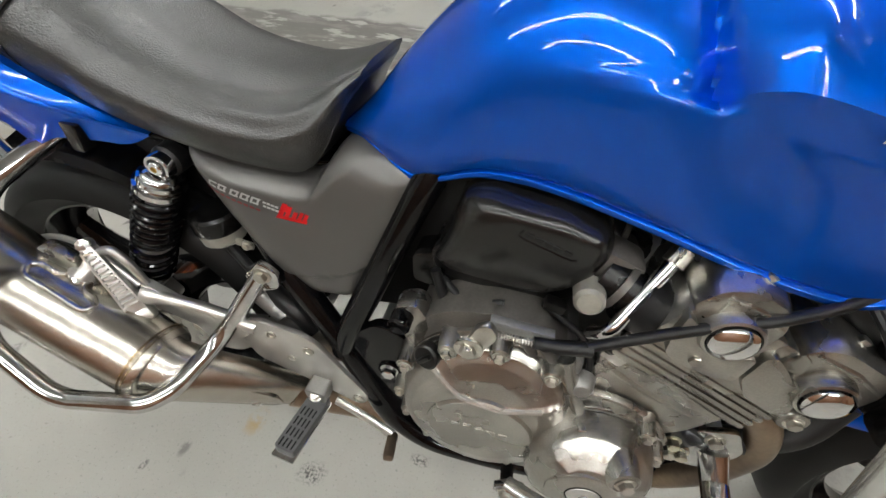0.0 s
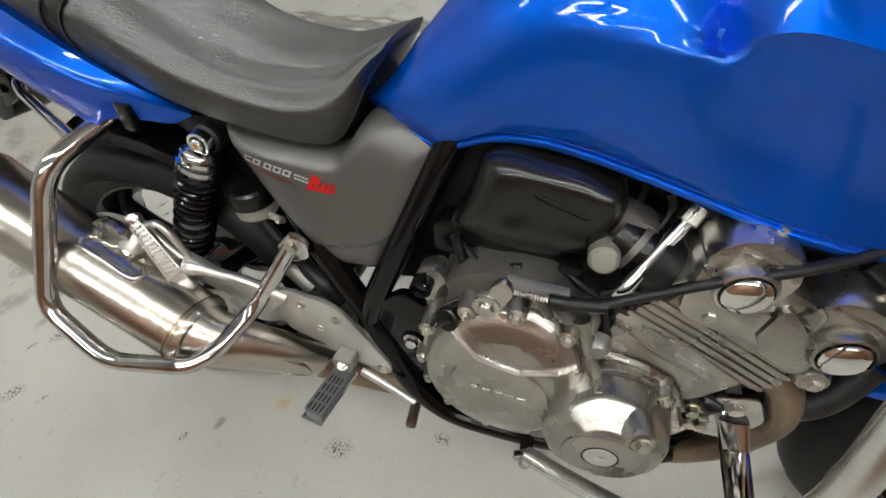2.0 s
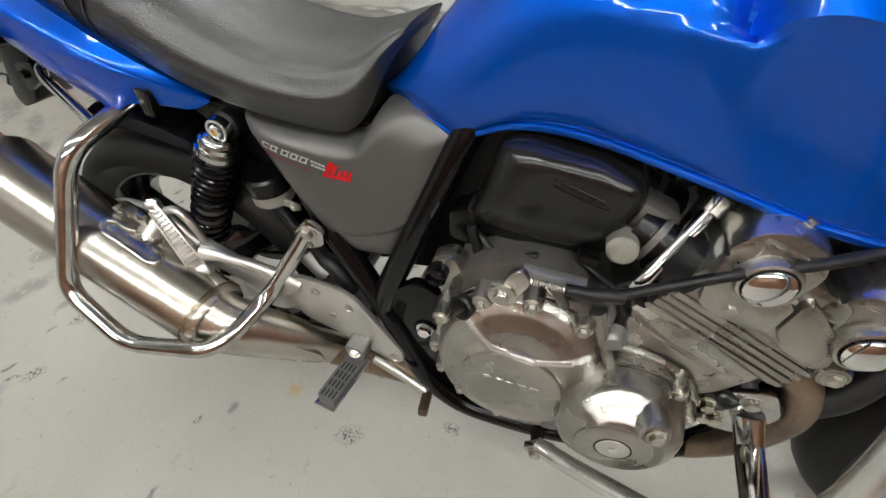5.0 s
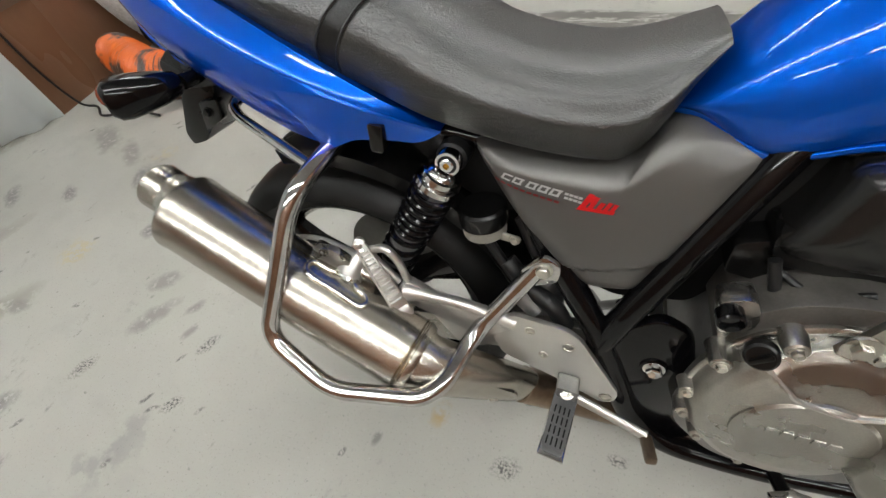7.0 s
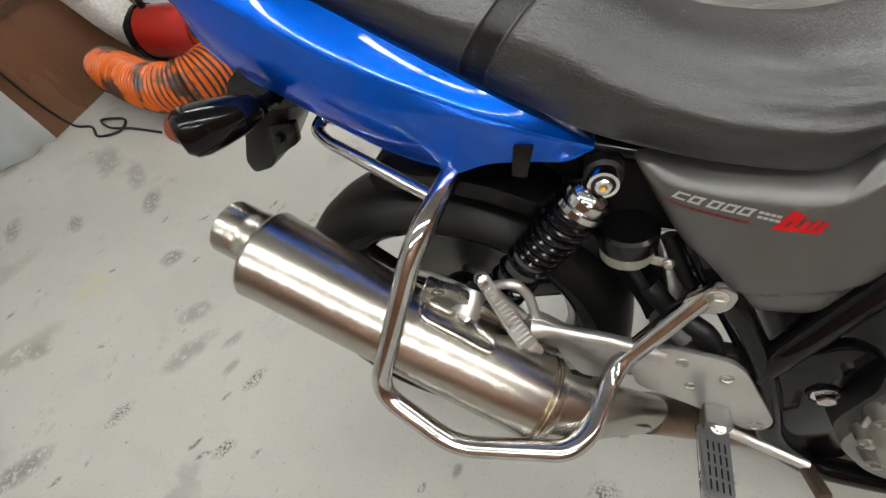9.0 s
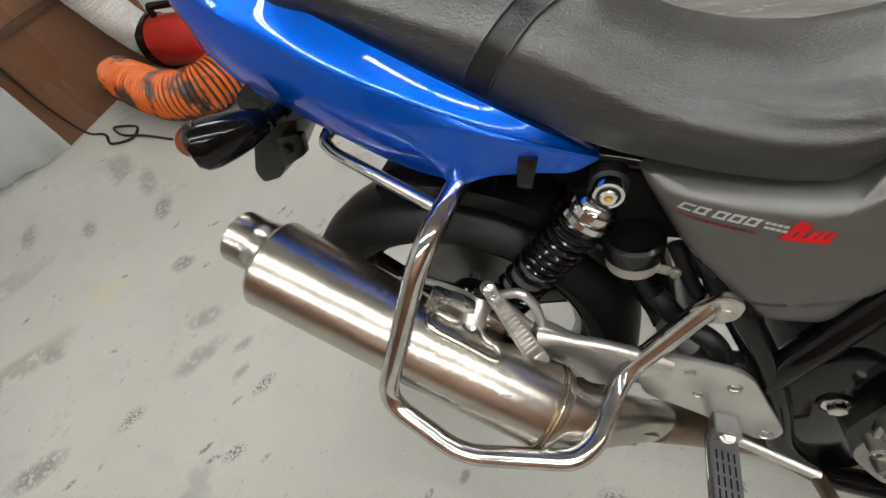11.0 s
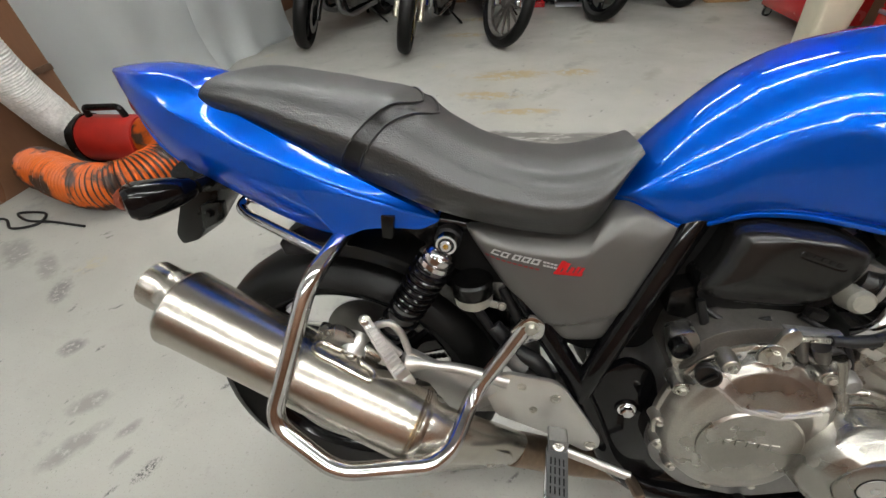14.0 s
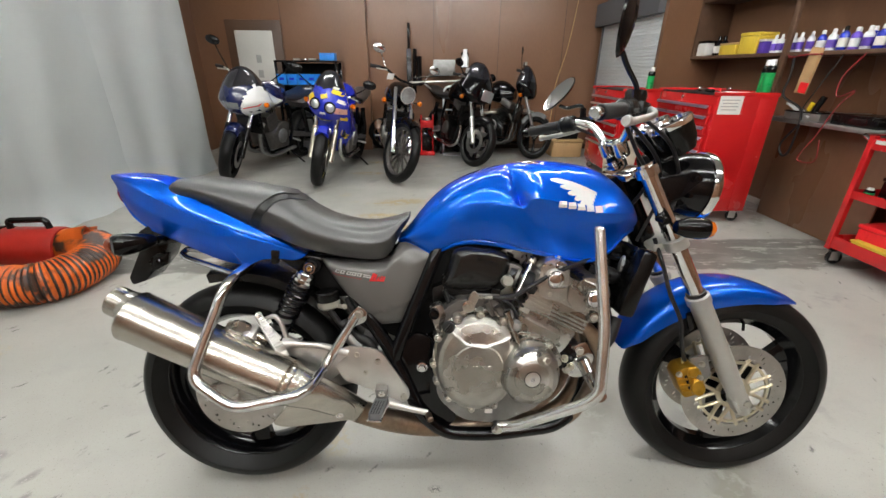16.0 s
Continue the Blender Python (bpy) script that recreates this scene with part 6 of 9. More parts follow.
part("plug_grip", box((0.024, 0.006, 0.006), Matrix.Translation((0.577, -0.181, 0.525)) @ pose(0, 0, 0, 0, -55, -15), 0.002), AIRBOX, clutch)
part("sticker", box((0.020, 0.001, 0.012), Matrix.Translation((0.690, -0.1515, 0.278))), PAPER, clutch, "small pale sticker")
lever_arm = part("clutch_arm", prism(rounded([(0.610, 0.566), (0.634, 0.574), (0.650, 0.606), (0.640, 0.622), (0.628, 0.614), (0.622, 0.592)], 0.009), -0.192, -0.184, 0.003), BOLT, bike, "plated clutch release arm")
hex_bolt((0.624, -0.192, 0.583), 0.0085, (0, -1, 0), lever_arm)
part("arm_washer", lathe([(0, 0.0145), (0.003, 0.0145), (0.0035, 0.012)], (0.624, -0.1915, 0.583), (0, -1, 0), 22), BOLT, lever_arm)
part("cable_stay", merge(box((0.062, 0.010, 0.0025), pose(0.670, -0.170, 0.606, 0, 2, 0), 0.001), box((0.062, 0.0025, 0.010), pose(0.670, -0.1745, 0.601, 0, 2, 0), 0.001)), CAST_DARK, lever_arm, "bent plated cable stay")
part("return_spring", tube([(0.640 + 0.0004 * k, -0.184 + 0.003 * math.cos(k * 0.9), 0.603 + 0.003 * math.sin(k * 0.9)) for k in range(110)], 0.0009, 5), BOLT, lever_arm)
part("cable_end", tube([(0.682, -0.184, 0.603), (0.700, -0.182, 0.602), (0.703, -0.182, 0.602), (0.735, -0.176, 0.602)], [0.006, 0.006, 0.0075, 0.0075], 12), HOSE_RUBBER, lever_arm)
part("clutch_cable", tube(smoothline([(0.730, -0.177, 0.605), (0.749, -0.170, 0.609), (0.785, -0.166, 0.630), (0.822, -0.163, 0.652), (0.87, -0.156, 0.672), (0.93, -0.128, 0.686), (0.99, -0.09, 0.705)], 30), 0.0054, 12), HOSE_RUBBER, bike, "black sheathed clutch cable")
# dirt and the shade under the air box are both in this colour
part("gearbox_top", prism(rounded([(0.548, 0.48), (0.556, 0.545), (0.590, 0.578), (0.640, 0.590), (0.695, 0.588), (0.722, 0.560), (0.74, 0.50)], 0.018), -0.150, 0.14, 0.010), CAST_DIRTY_SHADED, engine, "dirty grey gearbox top, darkened for the air box's shade")
for x, z, r in ((0.700, 0.572, 0.010), (0.672, 0.583, 0.008)):
    part("case_rib", tube([(x, -0.158, z), (x + 0.018, -0.156, z - 0.035)], [r, r * 0.7], 12), CAST_DIRTY_SHADED, engine)
part("engine_mount_lug", prism(rounded([(0.530, 0.562), (0.560, 0.575), (0.575, 0.545), (0.565, 0.500), (0.548, 0.505)], 0.010), -0.150, -0.122, 0.004), CAST, engine)
part("mount_spacer", lathe([(0, 0.013), (0.016, 0.013), (0.018, 0.011), (0.012, 0.008)], (0.543, -0.150, 0.552), (0, -1, 0), 22), BLACK, engine, "black mount bolt")
# castings beside the clutch cover
for x, z, y, r in ((0.728, 0.545, -0.160, 0.013), (0.748, 0.520, -0.166, 0.012)):
    part("case_web", lathe([(0, r * 1.3), (0.014, r), (0.018, r * 0.7), (0.019, 0.002)], (x, y + 0.012, z), (0, -1, 0.15), 18), CAST_DARK, engine)
part("case_rib", tube([(0.722, -0.160, 0.560), (0.745, -0.164, 0.500), (0.760, -0.168, 0.470)], [0.010, 0.009, 0.007], 12), CAST, engine)

alt_line = rounded([(0.708, 0.405), (0.728, 0.455), (0.775, 0.482), (0.825, 0.472), (0.856, 0.430), (0.858, 0.375), (0.832, 0.332), (0.785, 0.314), (0.738, 0.328), (0.712, 0.362)], 0.028, 4)


def generator_shape(x, z):
    """A faceted shoulder over the upper face."""
    up = z - lerp(((0.70, 0.462), (0.745, 0.453), (0.762, 0.446), (0.80, 0.456), (0.86, 0.430)), x)
    return min(up * 0.42, 0.014) if up > 0 else 0.0


alt_line = [(0.786 + (x - 0.786) * 1.07, 0.398 + (z - 0.398) * 1.06) for x, z in alt_line]
alt_line = [(x, z + 0.010) for x, z in alt_line]
alt = dome_cover("generator_cover", alt_line, -0.147, -0.227, "silver-grey round generator cover", CAST, generator_shape)
part("round_boss", lathe([(-0.003, 0.043), (0.002, 0.042), (0.0035, 0.039), (0.0036, 0.004)], (0.779, -0.2275, 0.413), (0.02, -1, 0.05), 44), CAST, alt)
part("groove", lathe([(0.0036, 0.0205), (0.0042, 0.0205), (0.0042, 0.0190), (0.0036, 0.0190)], (0.779, -0.2275, 0.413), (0.02, -1, 0.05), 36, False), DARK, alt)
part("centre_plug", lathe([(0.003, 0.0188), (0.0048, 0.0180), (0.0055, 0.012), (0.0056, 0.002)], (0.779, -0.2275, 0.413), (0.02, -1, 0.05), 32), ALLOY, alt)
part("plug_hex", lathe([(0.0052, 0.0062), (0.0062, 0.0058), (0.0063, 0.001)], (0.779, -0.2275, 0.413), (0.02, -1, 0.05), 6), CHROME, alt)
part("side_boss", lathe([(0, 0.023), (0.022, 0.0180), (0.028, 0.0165), (0.029, 0.0135), (0.027, 0.012)], (0.803, -0.200, 0.457), (0.22, -1, 0.16), 28), CAST, alt)
hex_bolt((0.8095, -0.2265, 0.4615), 0.0082, (0.22, -1, 0.16), alt)
cover_boss(0.764, 0.470, -0.150, -0.190, 0.0105, alt, skirt=0.022)
for a in (60, 20, 335, 300, 255, 215):
    p = min(alt_line, key=lambda q: abs((math.degrees(math.atan2(q[1] - 0.397, q[0] - 0.784)) - a + 180) % 360 - 180))
    cover_boss(0.784 + (p[0] - 0.784) * 0.97, 0.397 + (p[1] - 0.397) * 0.97, -0.150, -0.176, 0.0095, alt, 0.0052)
part("case_flange", tube(smoothline([(0.752, -0.150, 0.497), (0.80, -0.152, 0.493), (0.842, -0.152, 0.470), (0.870, -0.150, 0.428)], 24), 0.0055, 10), CAST, engine)
for x, z in ((0.884, 0.424), (0.902, 0.402)):
    hex_bolt((x, -0.143, z), 0.0078, (0, -1, 0), engine, "case_bolt", GOLD_BOLT, 0.010)
part("front_bracket_block", box((0.06, 0.286, 0.07), pose(0.886, 0, 0.425, 0, 30, 0), 0.01), BLACK, engine)

# cylinders and head, leaning forward
CYL = Matrix.Translation((0.851, 0, 0.564)) @ pose(0, 0, 0, 0, 26, 0)


def on_cyl(outline):
    return [((CYL @ Vector((x, 0, z))).x, (CYL @ Vector((x, 0, z))).z) for x, z in outline]


cyl = part("cylinder_block", prism(on_cyl(rounded([(-0.072, -0.150), (-0.076, -0.030), (0.080, -0.030), (0.078, -0.085), (0.050, -0.160)], 0.014)), -0.146, 0.146, 0.026, None, 4), CAST, bike, "silver-grey cylinder block")
part("water_jacket", prism(on_cyl(rounded([(-0.078, 0.020), (0.090, 0.020), (0.092, -0.034), (-0.078, -0.034)], 0.008)), -0.1492, 0.1492, 0.006), CAST, cyl)
for k in range(4):
    z = -0.0265 + k * 0.0100
    part("cooling_fin", prism(on_cyl(rounded([(-0.084 + 0.003 * k, z - 0.0034), (-0.084 + 0.003 * k, z + 0.0034), (0.094, z + 0.0034), (0.094, z - 0.0034)], 0.0032, 3)), -0.1515, 0.1515, 0.0030, None, 2), CAST, cyl)
part("base_lip", tube([CYL @ Vector(p) for p in smoothline([(-0.078, -0.140, -0.040), (-0.066, -0.142, -0.054), (0.0, -0.142, -0.060), (0.066, -0.140, -0.056), (0.080, -0.138, -0.040)], 24)], 0.0060, 10), CAST, cyl)
headblock = part("cylinder_head", prism(on_cyl(rounded([(-0.084, 0.018), (-0.086, 0.052), (-0.078, 0.085), (0.090, 0.085), (0.100, 0.060), (0.098, 0.018)], 0.014)), -0.154, 0.154, 0.010), CAST, bike, "silver-grey twin-cam cylinder head")
for u0, u1 in ((-0.092, -0.010), (0.010, 0.108)):
    um = (u0 + u1) / 2
    rings = []
    for y, k in ((-0.157, 0.80), (-0.156, 0.90), (-0.150, 0.97), (-0.140, 1.0), (-0.10, 1.02), (0.10, 1.02), (0.140, 1.0), (0.150, 0.97), (0.157, 0.80)):
        ring = [(um + (u - um) * (0.6 + 0.4 * k), v if v < 0.08 else 0.066 + (v - 0.066) * k) for u, v in rounded([(u0, 0.066), (u0 + 0.004, 0.098), (u0 + 0.022, 0.114), (u1 - 0.024, 0.116), (u1 - 0.004, 0.096), (u1, 0.066)], 0.010, 4)]
        rings.append([tuple(CYL @ Vector((u, y, v))) for u, v in ring])
    lobe = part("cam_cover", loft(rings), CAST, headblock, "silver-grey cam cover")
    hex_bolt(CYL @ Vector((um - 0.004, -0.134, 0.1140)), 0.0055, (0.44, 0, 0.9), lobe)
    part("facet_edge", tube([CYL @ Vector((u0 + 0.012, -0.1555, 0.094)), CYL @ Vector((um, -0.157, 0.0985)), CYL @ Vector((u1 - 0.012, -0.1555, 0.094))], 0.0028, 8), CAST, lobe)
# gasket groove dipping round the end caps
for pts in ([(-0.078, 0.083), (-0.070, 0.062), (-0.058, 0.046), (-0.036, 0.042), (-0.022, 0.050), (-0.008, 0.055)], [(0.012, 0.080), (0.024, 0.076), (0.034, 0.060), (0.046, 0.042), (0.060, 0.036)]):
    part("gasket_groove", tube([CYL @ Vector((u, -0.1545, v)) for u, v in smoothline(pts, 20)], 0.0024, 6), AIRBOX, headblock)
    part("groove_lip", tube([CYL @ Vector((u + 0.002, -0.1535, v + 0.0068)) for u, v in smoothline(pts, 20)], 0.0042, 8), CAST, headblock)
for u, v in ((-0.046, 0.066), (0.0667, 0.065)):
    c = CYL @ Vector((u, -0.152, v))
    part("cap_well", lathe([(0.0, 0.0275), (0.010, 0.0258), (0.016, 0.0236), (0.017, 0.0210), (0.012, 0.0198)], c, (0, -1, 0.05), 40), CAST, headblock)
    part("chrome_cap", lathe([(0.012, 0.0192), (0.0195, 0.0192), (0.0213, 0.0174), (0.0232, 0.0120), (0.0238, 0.003)], c, (0, -1, 0.05), 44), CHROME, headblock, "polished chrome cam end cap")
    part("cap_ring", lathe([(0.011, 0.0202), (0.0140, 0.0202), (0.0140, 0.0191)], c, (0, -1, 0.05), 40, False), AIRBOX, headblock)
for u, v, r in ((-0.0396, 0.026, 0.0125), (0.094, 0.022, 0.0135), (0.0, 0.030, 0.007)):
    c = CYL @ Vector((u, -0.150, v))
    part("head_boss", lathe([(-0.004, r * 1.35), (0.006, r * 1.15), (0.010, r), (0.011, r * 0.7)], c, (0, -1, 0), 24), CAST, headblock)
    hex_bolt(c + V(0, -0.010, 0), r * 0.5, (0, -1, 0), headblock)
for outline in ([(-0.0879, 0.0628), (-0.076, 0.0331), (-0.0644, 0.0155), (-0.0473, 0.0125), (-0.0112, 0.0188), (0.004, 0.031), (-0.0079, 0.0614), (-0.020, 0.0527), (-0.036, 0.0439), (-0.0589, 0.0494), (-0.0762, 0.0605)],
                [(-0.0056, 0.0668), (-0.0022, 0.0747), (0.0168, 0.0693), (0.0327, 0.0621), (0.0473, 0.0587), (0.0616, 0.0461), (0.0732, 0.0305), (0.0672, 0.0190), (0.0274, 0.0205), (0.0065, 0.0346)]):
    part("head_facet", prism(on_cyl(rounded(outline, 0.004, 3)), -0.1635, -0.150, 0.0055, None, 2), CAST, headblock)
part("sensor_plug", box((0.030, 0.024, 0.020), pose(0.772, -0.135, 0.560, 0, 30, 0), 0.004), ALLOY, cyl, "pale sensor plug")
part("sensor_lead", tube(smoothline([(0.770, -0.140, 0.562), (0.760, -0.150, 0.575), (0.745, -0.150, 0.59)], 10), 0.004, 8), HOSE_RUBBER, cyl)
part("intake_stub", tube([(0.775, -0.118, 0.600), (0.812, -0.118, 0.628)], [0.030, 0.027], 20), CAST_DARK, headblock)
part("intake_stub", tube([(0.775, -0.040, 0.600), (0.812, -0.040, 0.628)], [0.030, 0.027], 20), CAST_DARK, headblock)

# air box, throttle bodies, coolant pipe and hoses
AIR_OUTER = [(0.562, 0.614), (0.577, 0.652), (0.590, 0.702), (0.618, 0.712), (0.690, 0.708), (0.733, 0.692), (0.740, 0.664), (0.728, 0.632), (0.706, 0.611), (0.680, 0.595), (0.620, 0.593), (0.574, 0.599)]
AIR_FACE = [(0.6105, 0.648), (0.617, 0.662), (0.632, 0.688), (0.645, 0.697), (0.694, 0.690), (0.714, 0.687), (0.7165, 0.678), (0.7105, 0.652), (0.702, 0.636), (0.692, 0.633), (0.645, 0.6465), (0.626, 0.6485)]


def air_ring(y, mix, shrink=1.0):
    """The box's outline between its rim (mix 0) and its raised face (mix 1)."""
    pts = [(a[0] + (b[0] - a[0]) * mix, a[1] + (b[1] - a[1]) * mix) for a, b in zip(AIR_OUTER, AIR_FACE)]
    cx, cz = 0.668, 0.664
    return [(cx + (x - cx) * shrink, y, cz + (z - cz) * shrink) for x, z in rounded(pts, 0.013, 5)]


right = [air_ring(-0.030, 0, 0.98), air_ring(-0.084, 0, 1.0)]
for k in range(11):
    a = math.pi / 2 * k / 10
    right.append(air_ring(-0.090 - 0.042 * math.sin(a) ** 0.9, (1 - math.cos(a)) ** 1.15))
right += [air_ring(-0.1322, 1.0, 0.90), air_ring(-0.1326, 1.0, 0.5), air_ring(-0.1326, 1.0, 0.02)]
rings = right[::-1] + [[(x, -y, z) for x, y, z in ring] for ring in right]
airbox = part("air_box", loft(rings), AIR_PLASTIC, bike, "black plastic air box with a raised flat face")
atree = surface(airbox)
part("raised_frame", tube([on_face(atree, x, z, -0.0004) for x, z in smoothline([(0.652, 0.690), (0.649, 0.684), (0.655, 0.680), (0.680, 0.672), (0.699, 0.6665), (0.704, 0.668)], 30)], 0.0012, 6), AIRBOX, airbox)
for k in range(5):
    bar_at = on_face(atree, 0.658 + k * 0.0092, 0.6855 - k * 0.0030, 0.0004)
    part("moulded_bar", box((0.0068, 0.0014, 0.0046), Matrix.Translation(bar_at) @ pose(0, 0, 0, 0, 18, 0), 0.0004, None, 1), AIRBOX, airbox)
part("air_box_lower", prism(rounded([(0.560, 0.625), (0.572, 0.590), (0.610, 0.585), (0.700, 0.585), (0.735, 0.610), (0.735, 0.640), (0.60, 0.655)], 0.014), -0.110, 0.110, 0.008), AIRBOX, airbox)
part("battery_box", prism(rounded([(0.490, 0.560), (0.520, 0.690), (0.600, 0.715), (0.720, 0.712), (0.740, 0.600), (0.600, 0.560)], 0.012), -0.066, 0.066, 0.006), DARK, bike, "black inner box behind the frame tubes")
# two added blocks close open gaps; their near-black colour stands for shade
part("tail_underside", prism(rounded([(0.185, 0.610), (0.190, 0.672), (0.335, 0.672), (0.335, 0.560), (0.270, 0.560)], 0.01), -0.050, 0.050, 0.005), DARK, bike, "added near-black block for the shade under the seat")
part("inner_panel", prism(rounded([(0.325, 0.665), (0.325, 0.570), (0.365, 0.475), (0.450, 0.440), (0.540, 0.455), (0.600, 0.560), (0.600, 0.690)], 0.012), -0.054, 0.054, 0.006), DARK, bike, "added near-black block for the shade behind the side covers")
part("wiring_bracket", prism(rounded([(0.538, 0.600), (0.570, 0.612), (0.655, 0.600), (0.652, 0.570), (0.590, 0.552), (0.540, 0.560)], 0.008), -0.100, -0.060, 0.004), AIRBOX, bike)
for y in (-0.12, -0.04, 0.04, 0.12):
    part("throttle_body", tube([(0.735, y * 0.9, 0.640), (0.770, y, 0.628), (0.805, y, 0.612)], 0.024, 18), AIRBOX, bike, "black intake boot")
    part("intake_clamp", tube([(0.752, y * 0.95, 0.634), (0.758, y * 0.97, 0.632)], 0.0265, 18), CAST_DIRTY_SHADED, bike)
part("intake_rubber", tube([(0.765, -0.12, 0.630), (0.800, -0.125, 0.612)], 0.031, 20), HOSE_RUBBER, bike)
valve = part("air_valve", lathe([(0, 0.0160), (0.024, 0.0145), (0.028, 0.011)], (0.727, -0.124, 0.628), (-0.1, -1, 0.25), 24), CREAM, bike, "off-white round air valve")
part("valve_body", box((0.05, 0.04, 0.034), pose(0.745, -0.098, 0.650, 0, 20, 0), 0.008), CAST_DIRTY_SHADED, valve)
pipe = part("coolant_pipe", tube(fillet([(0.740, -0.142, 0.585), (0.749, -0.157, 0.607), (0.7905, -0.111, 0.6735), (0.797, -0.103, 0.684)], 0.020), 0.0070, 18), CHROME, bike, "chrome coolant pipe")
part("hose_clamp", tube([(0.7885, -0.1135, 0.670), (0.796, -0.105, 0.682)], 0.0105, 20), BOLT, pipe, "steel hose clamp")
part("clamp_screw", tube([(0.783, -0.120, 0.677), (0.790, -0.111, 0.688)], 0.0042, 10), BOLT, pipe)
part("coolant_hose", tube(smoothline([(0.800, -0.106, 0.676), (0.815, -0.090, 0.695), (0.86, -0.07, 0.705), (0.95, -0.06, 0.69)], 16), 0.0112, 14), HOSE_RUBBER, bike)
for pts, r in (([(0.57, -0.115, 0.60), (0.585, -0.125, 0.545), (0.560, -0.13, 0.50)], 0.006),
               ([(1.02, -0.09, 0.63), (0.99, -0.12, 0.645), (0.95, -0.10, 0.66)], 0.020), ([(1.03, -0.10, 0.52), (1.0, -0.12, 0.46), (0.93, -0.12, 0.40)], 0.018)):
    part("hose", tube(smoothline(pts, 18), r, 12), HOSE_RUBBER, bike)
for pts, r in (([(0.690, -0.120, 0.590), (0.7169, -0.130, 0.5787), (0.736, -0.138, 0.571), (0.750, -0.146, 0.547), (0.7562, -0.150, 0.513), (0.755, -0.150, 0.488)], 0.0042),
               ([(0.930, -0.10, 0.690), (0.950, -0.145, 0.665), (0.975, -0.14, 0.640), (1.0, -0.11, 0.66)], 0.004), ([(0.960, -0.12, 0.600), (0.985, -0.135, 0.575), (1.0, -0.13, 0.540)], 0.0045), ([(0.575, -0.108, 0.585), (0.610, -0.128, 0.575), (0.650, -0.132, 0.590)], 0.004)):
    part("wire", tube(smoothline(pts, 16), r, 8), HOSE_RUBBER, bike)
for x, y, z, turn in ((0.975, -0.138, 0.645, -20), (0.700, -0.128, 0.600, 10)):
    part("wire_connector", box((0.022, 0.014, 0.012), pose(x, y, z, 0, turn, 0), 0.002), AIRBOX, bike)
# added slab whose near-black colour stands for the shade under the tank
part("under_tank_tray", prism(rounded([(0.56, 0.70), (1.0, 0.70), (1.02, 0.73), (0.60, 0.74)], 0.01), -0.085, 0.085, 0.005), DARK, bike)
part("ignition_coil", box((0.10, 0.05, 0.05), pose(0.985, -0.07, 0.705, 0, 8, 0), 0.008), AIRBOX, bike)
part("horn", lathe([(0, 0.036), (0.012, 0.040), (0.020, 0.034), (0.024, 0.010)], (1.055, -0.085, 0.66), (0.4, -1, 0), 28), CAST_DARK, bike, "round grey horn")
# radiator with fins
rad = part("radiator", box((0.030, 0.290, 0.170), pose(1.036, 0, 0.636, 0, 16, 0), 0.006), AIRBOX, bike, "black radiator in front of the engine")
for s in (-1, 1):
    part("radiator_tank", box((0.042, 0.045, 0.172), pose(1.036, s * 0.165, 0.636, 0, 16, 0), 0.012), AIRBOX, rad)
for k in range(10):
    part("radiator_fin", box((0.036, 0.28, 0.003), pose(1.036 + math.sin(radians(16)) * (-0.072 + 0.016 * k), 0, 0.636 + math.cos(radians(16)) * (-0.072 + 0.016 * k), 0, 16, 0)), AIRBOX, rad, "", False)

# ---- chrome engine guard bars ----
for s in (-1, 1):
    eg = part("engine_guard", tube(fillet([(0.712, s * 0.186, 0.258), (0.755, s * 0.205, 0.272), (0.890, s * 0.288, 0.385), (0.915, s * 0.298, 0.418), (0.922, s * 0.274, 0.560), (0.912, s * 0.218, 0.775)], 0.034, 8), 0.0130, 24), SCUFFED, bike, "scuffed dull chrome engine guard bar")
    part("end_cap", lathe([(0, 0.0130), (0.004, 0.0120), (0.008, 0.007), (0.009, 0.002)], (0.912, s * 0.218, 0.775), (-0.05, -s * 0.24, 1), 22), SCUFFED, eg)
    part("guard_foot", prism(rounded([(0.690, 0.246), (0.711, 0.272), (0.737, 0.272), (0.733, 0.248), (0.707, 0.236)], 0.008), s * 0.187 - 0.006, s * 0.187 + 0.006, 0.003), WORN_CHROME, eg)
    hex_bolt((0.711, s * 0.195, 0.255), 0.0085, (0, s, 0), eg, "guard_bolt")
    part("guard_bracket", prism(rounded([(0.880, 0.400), (0.895, 0.452), (0.940, 0.470), (0.966, 0.425), (0.945, 0.370), (0.905, 0.368)], 0.012), s * 0.137 - 0.004, s * 0.137 + 0.004, 0.003), WORN_CHROME, eg)
    part("flattened_strut", tube([(0.935, s * 0.139, 0.415), (0.945, s * 0.165, 0.385), (0.925, s * 0.285, 0.398)], [0.018, 0.016, 0.0135], 18, flat=0.75), WORN_CHROME, eg)
    hex_bolt((0.924, s * 0.141, 0.444), 0.0085, (0, s, 0), eg, "guard_bolt")
    hex_bolt((0.893, s * 0.141, 0.392), 0.0085, (0, s, 0), eg, "guard_bolt")
    part("guard_spacer", tube([(0.924, s * 0.06, 0.444), (0.924, s * 0.136, 0.444)], 0.011, 16), CAST_DARK, eg)
    part("guard_spacer", tube([(0.711, s * 0.12, 0.225), (0.711, s * 0.184, 0.255)], 0.010, 16), BLACK, eg)
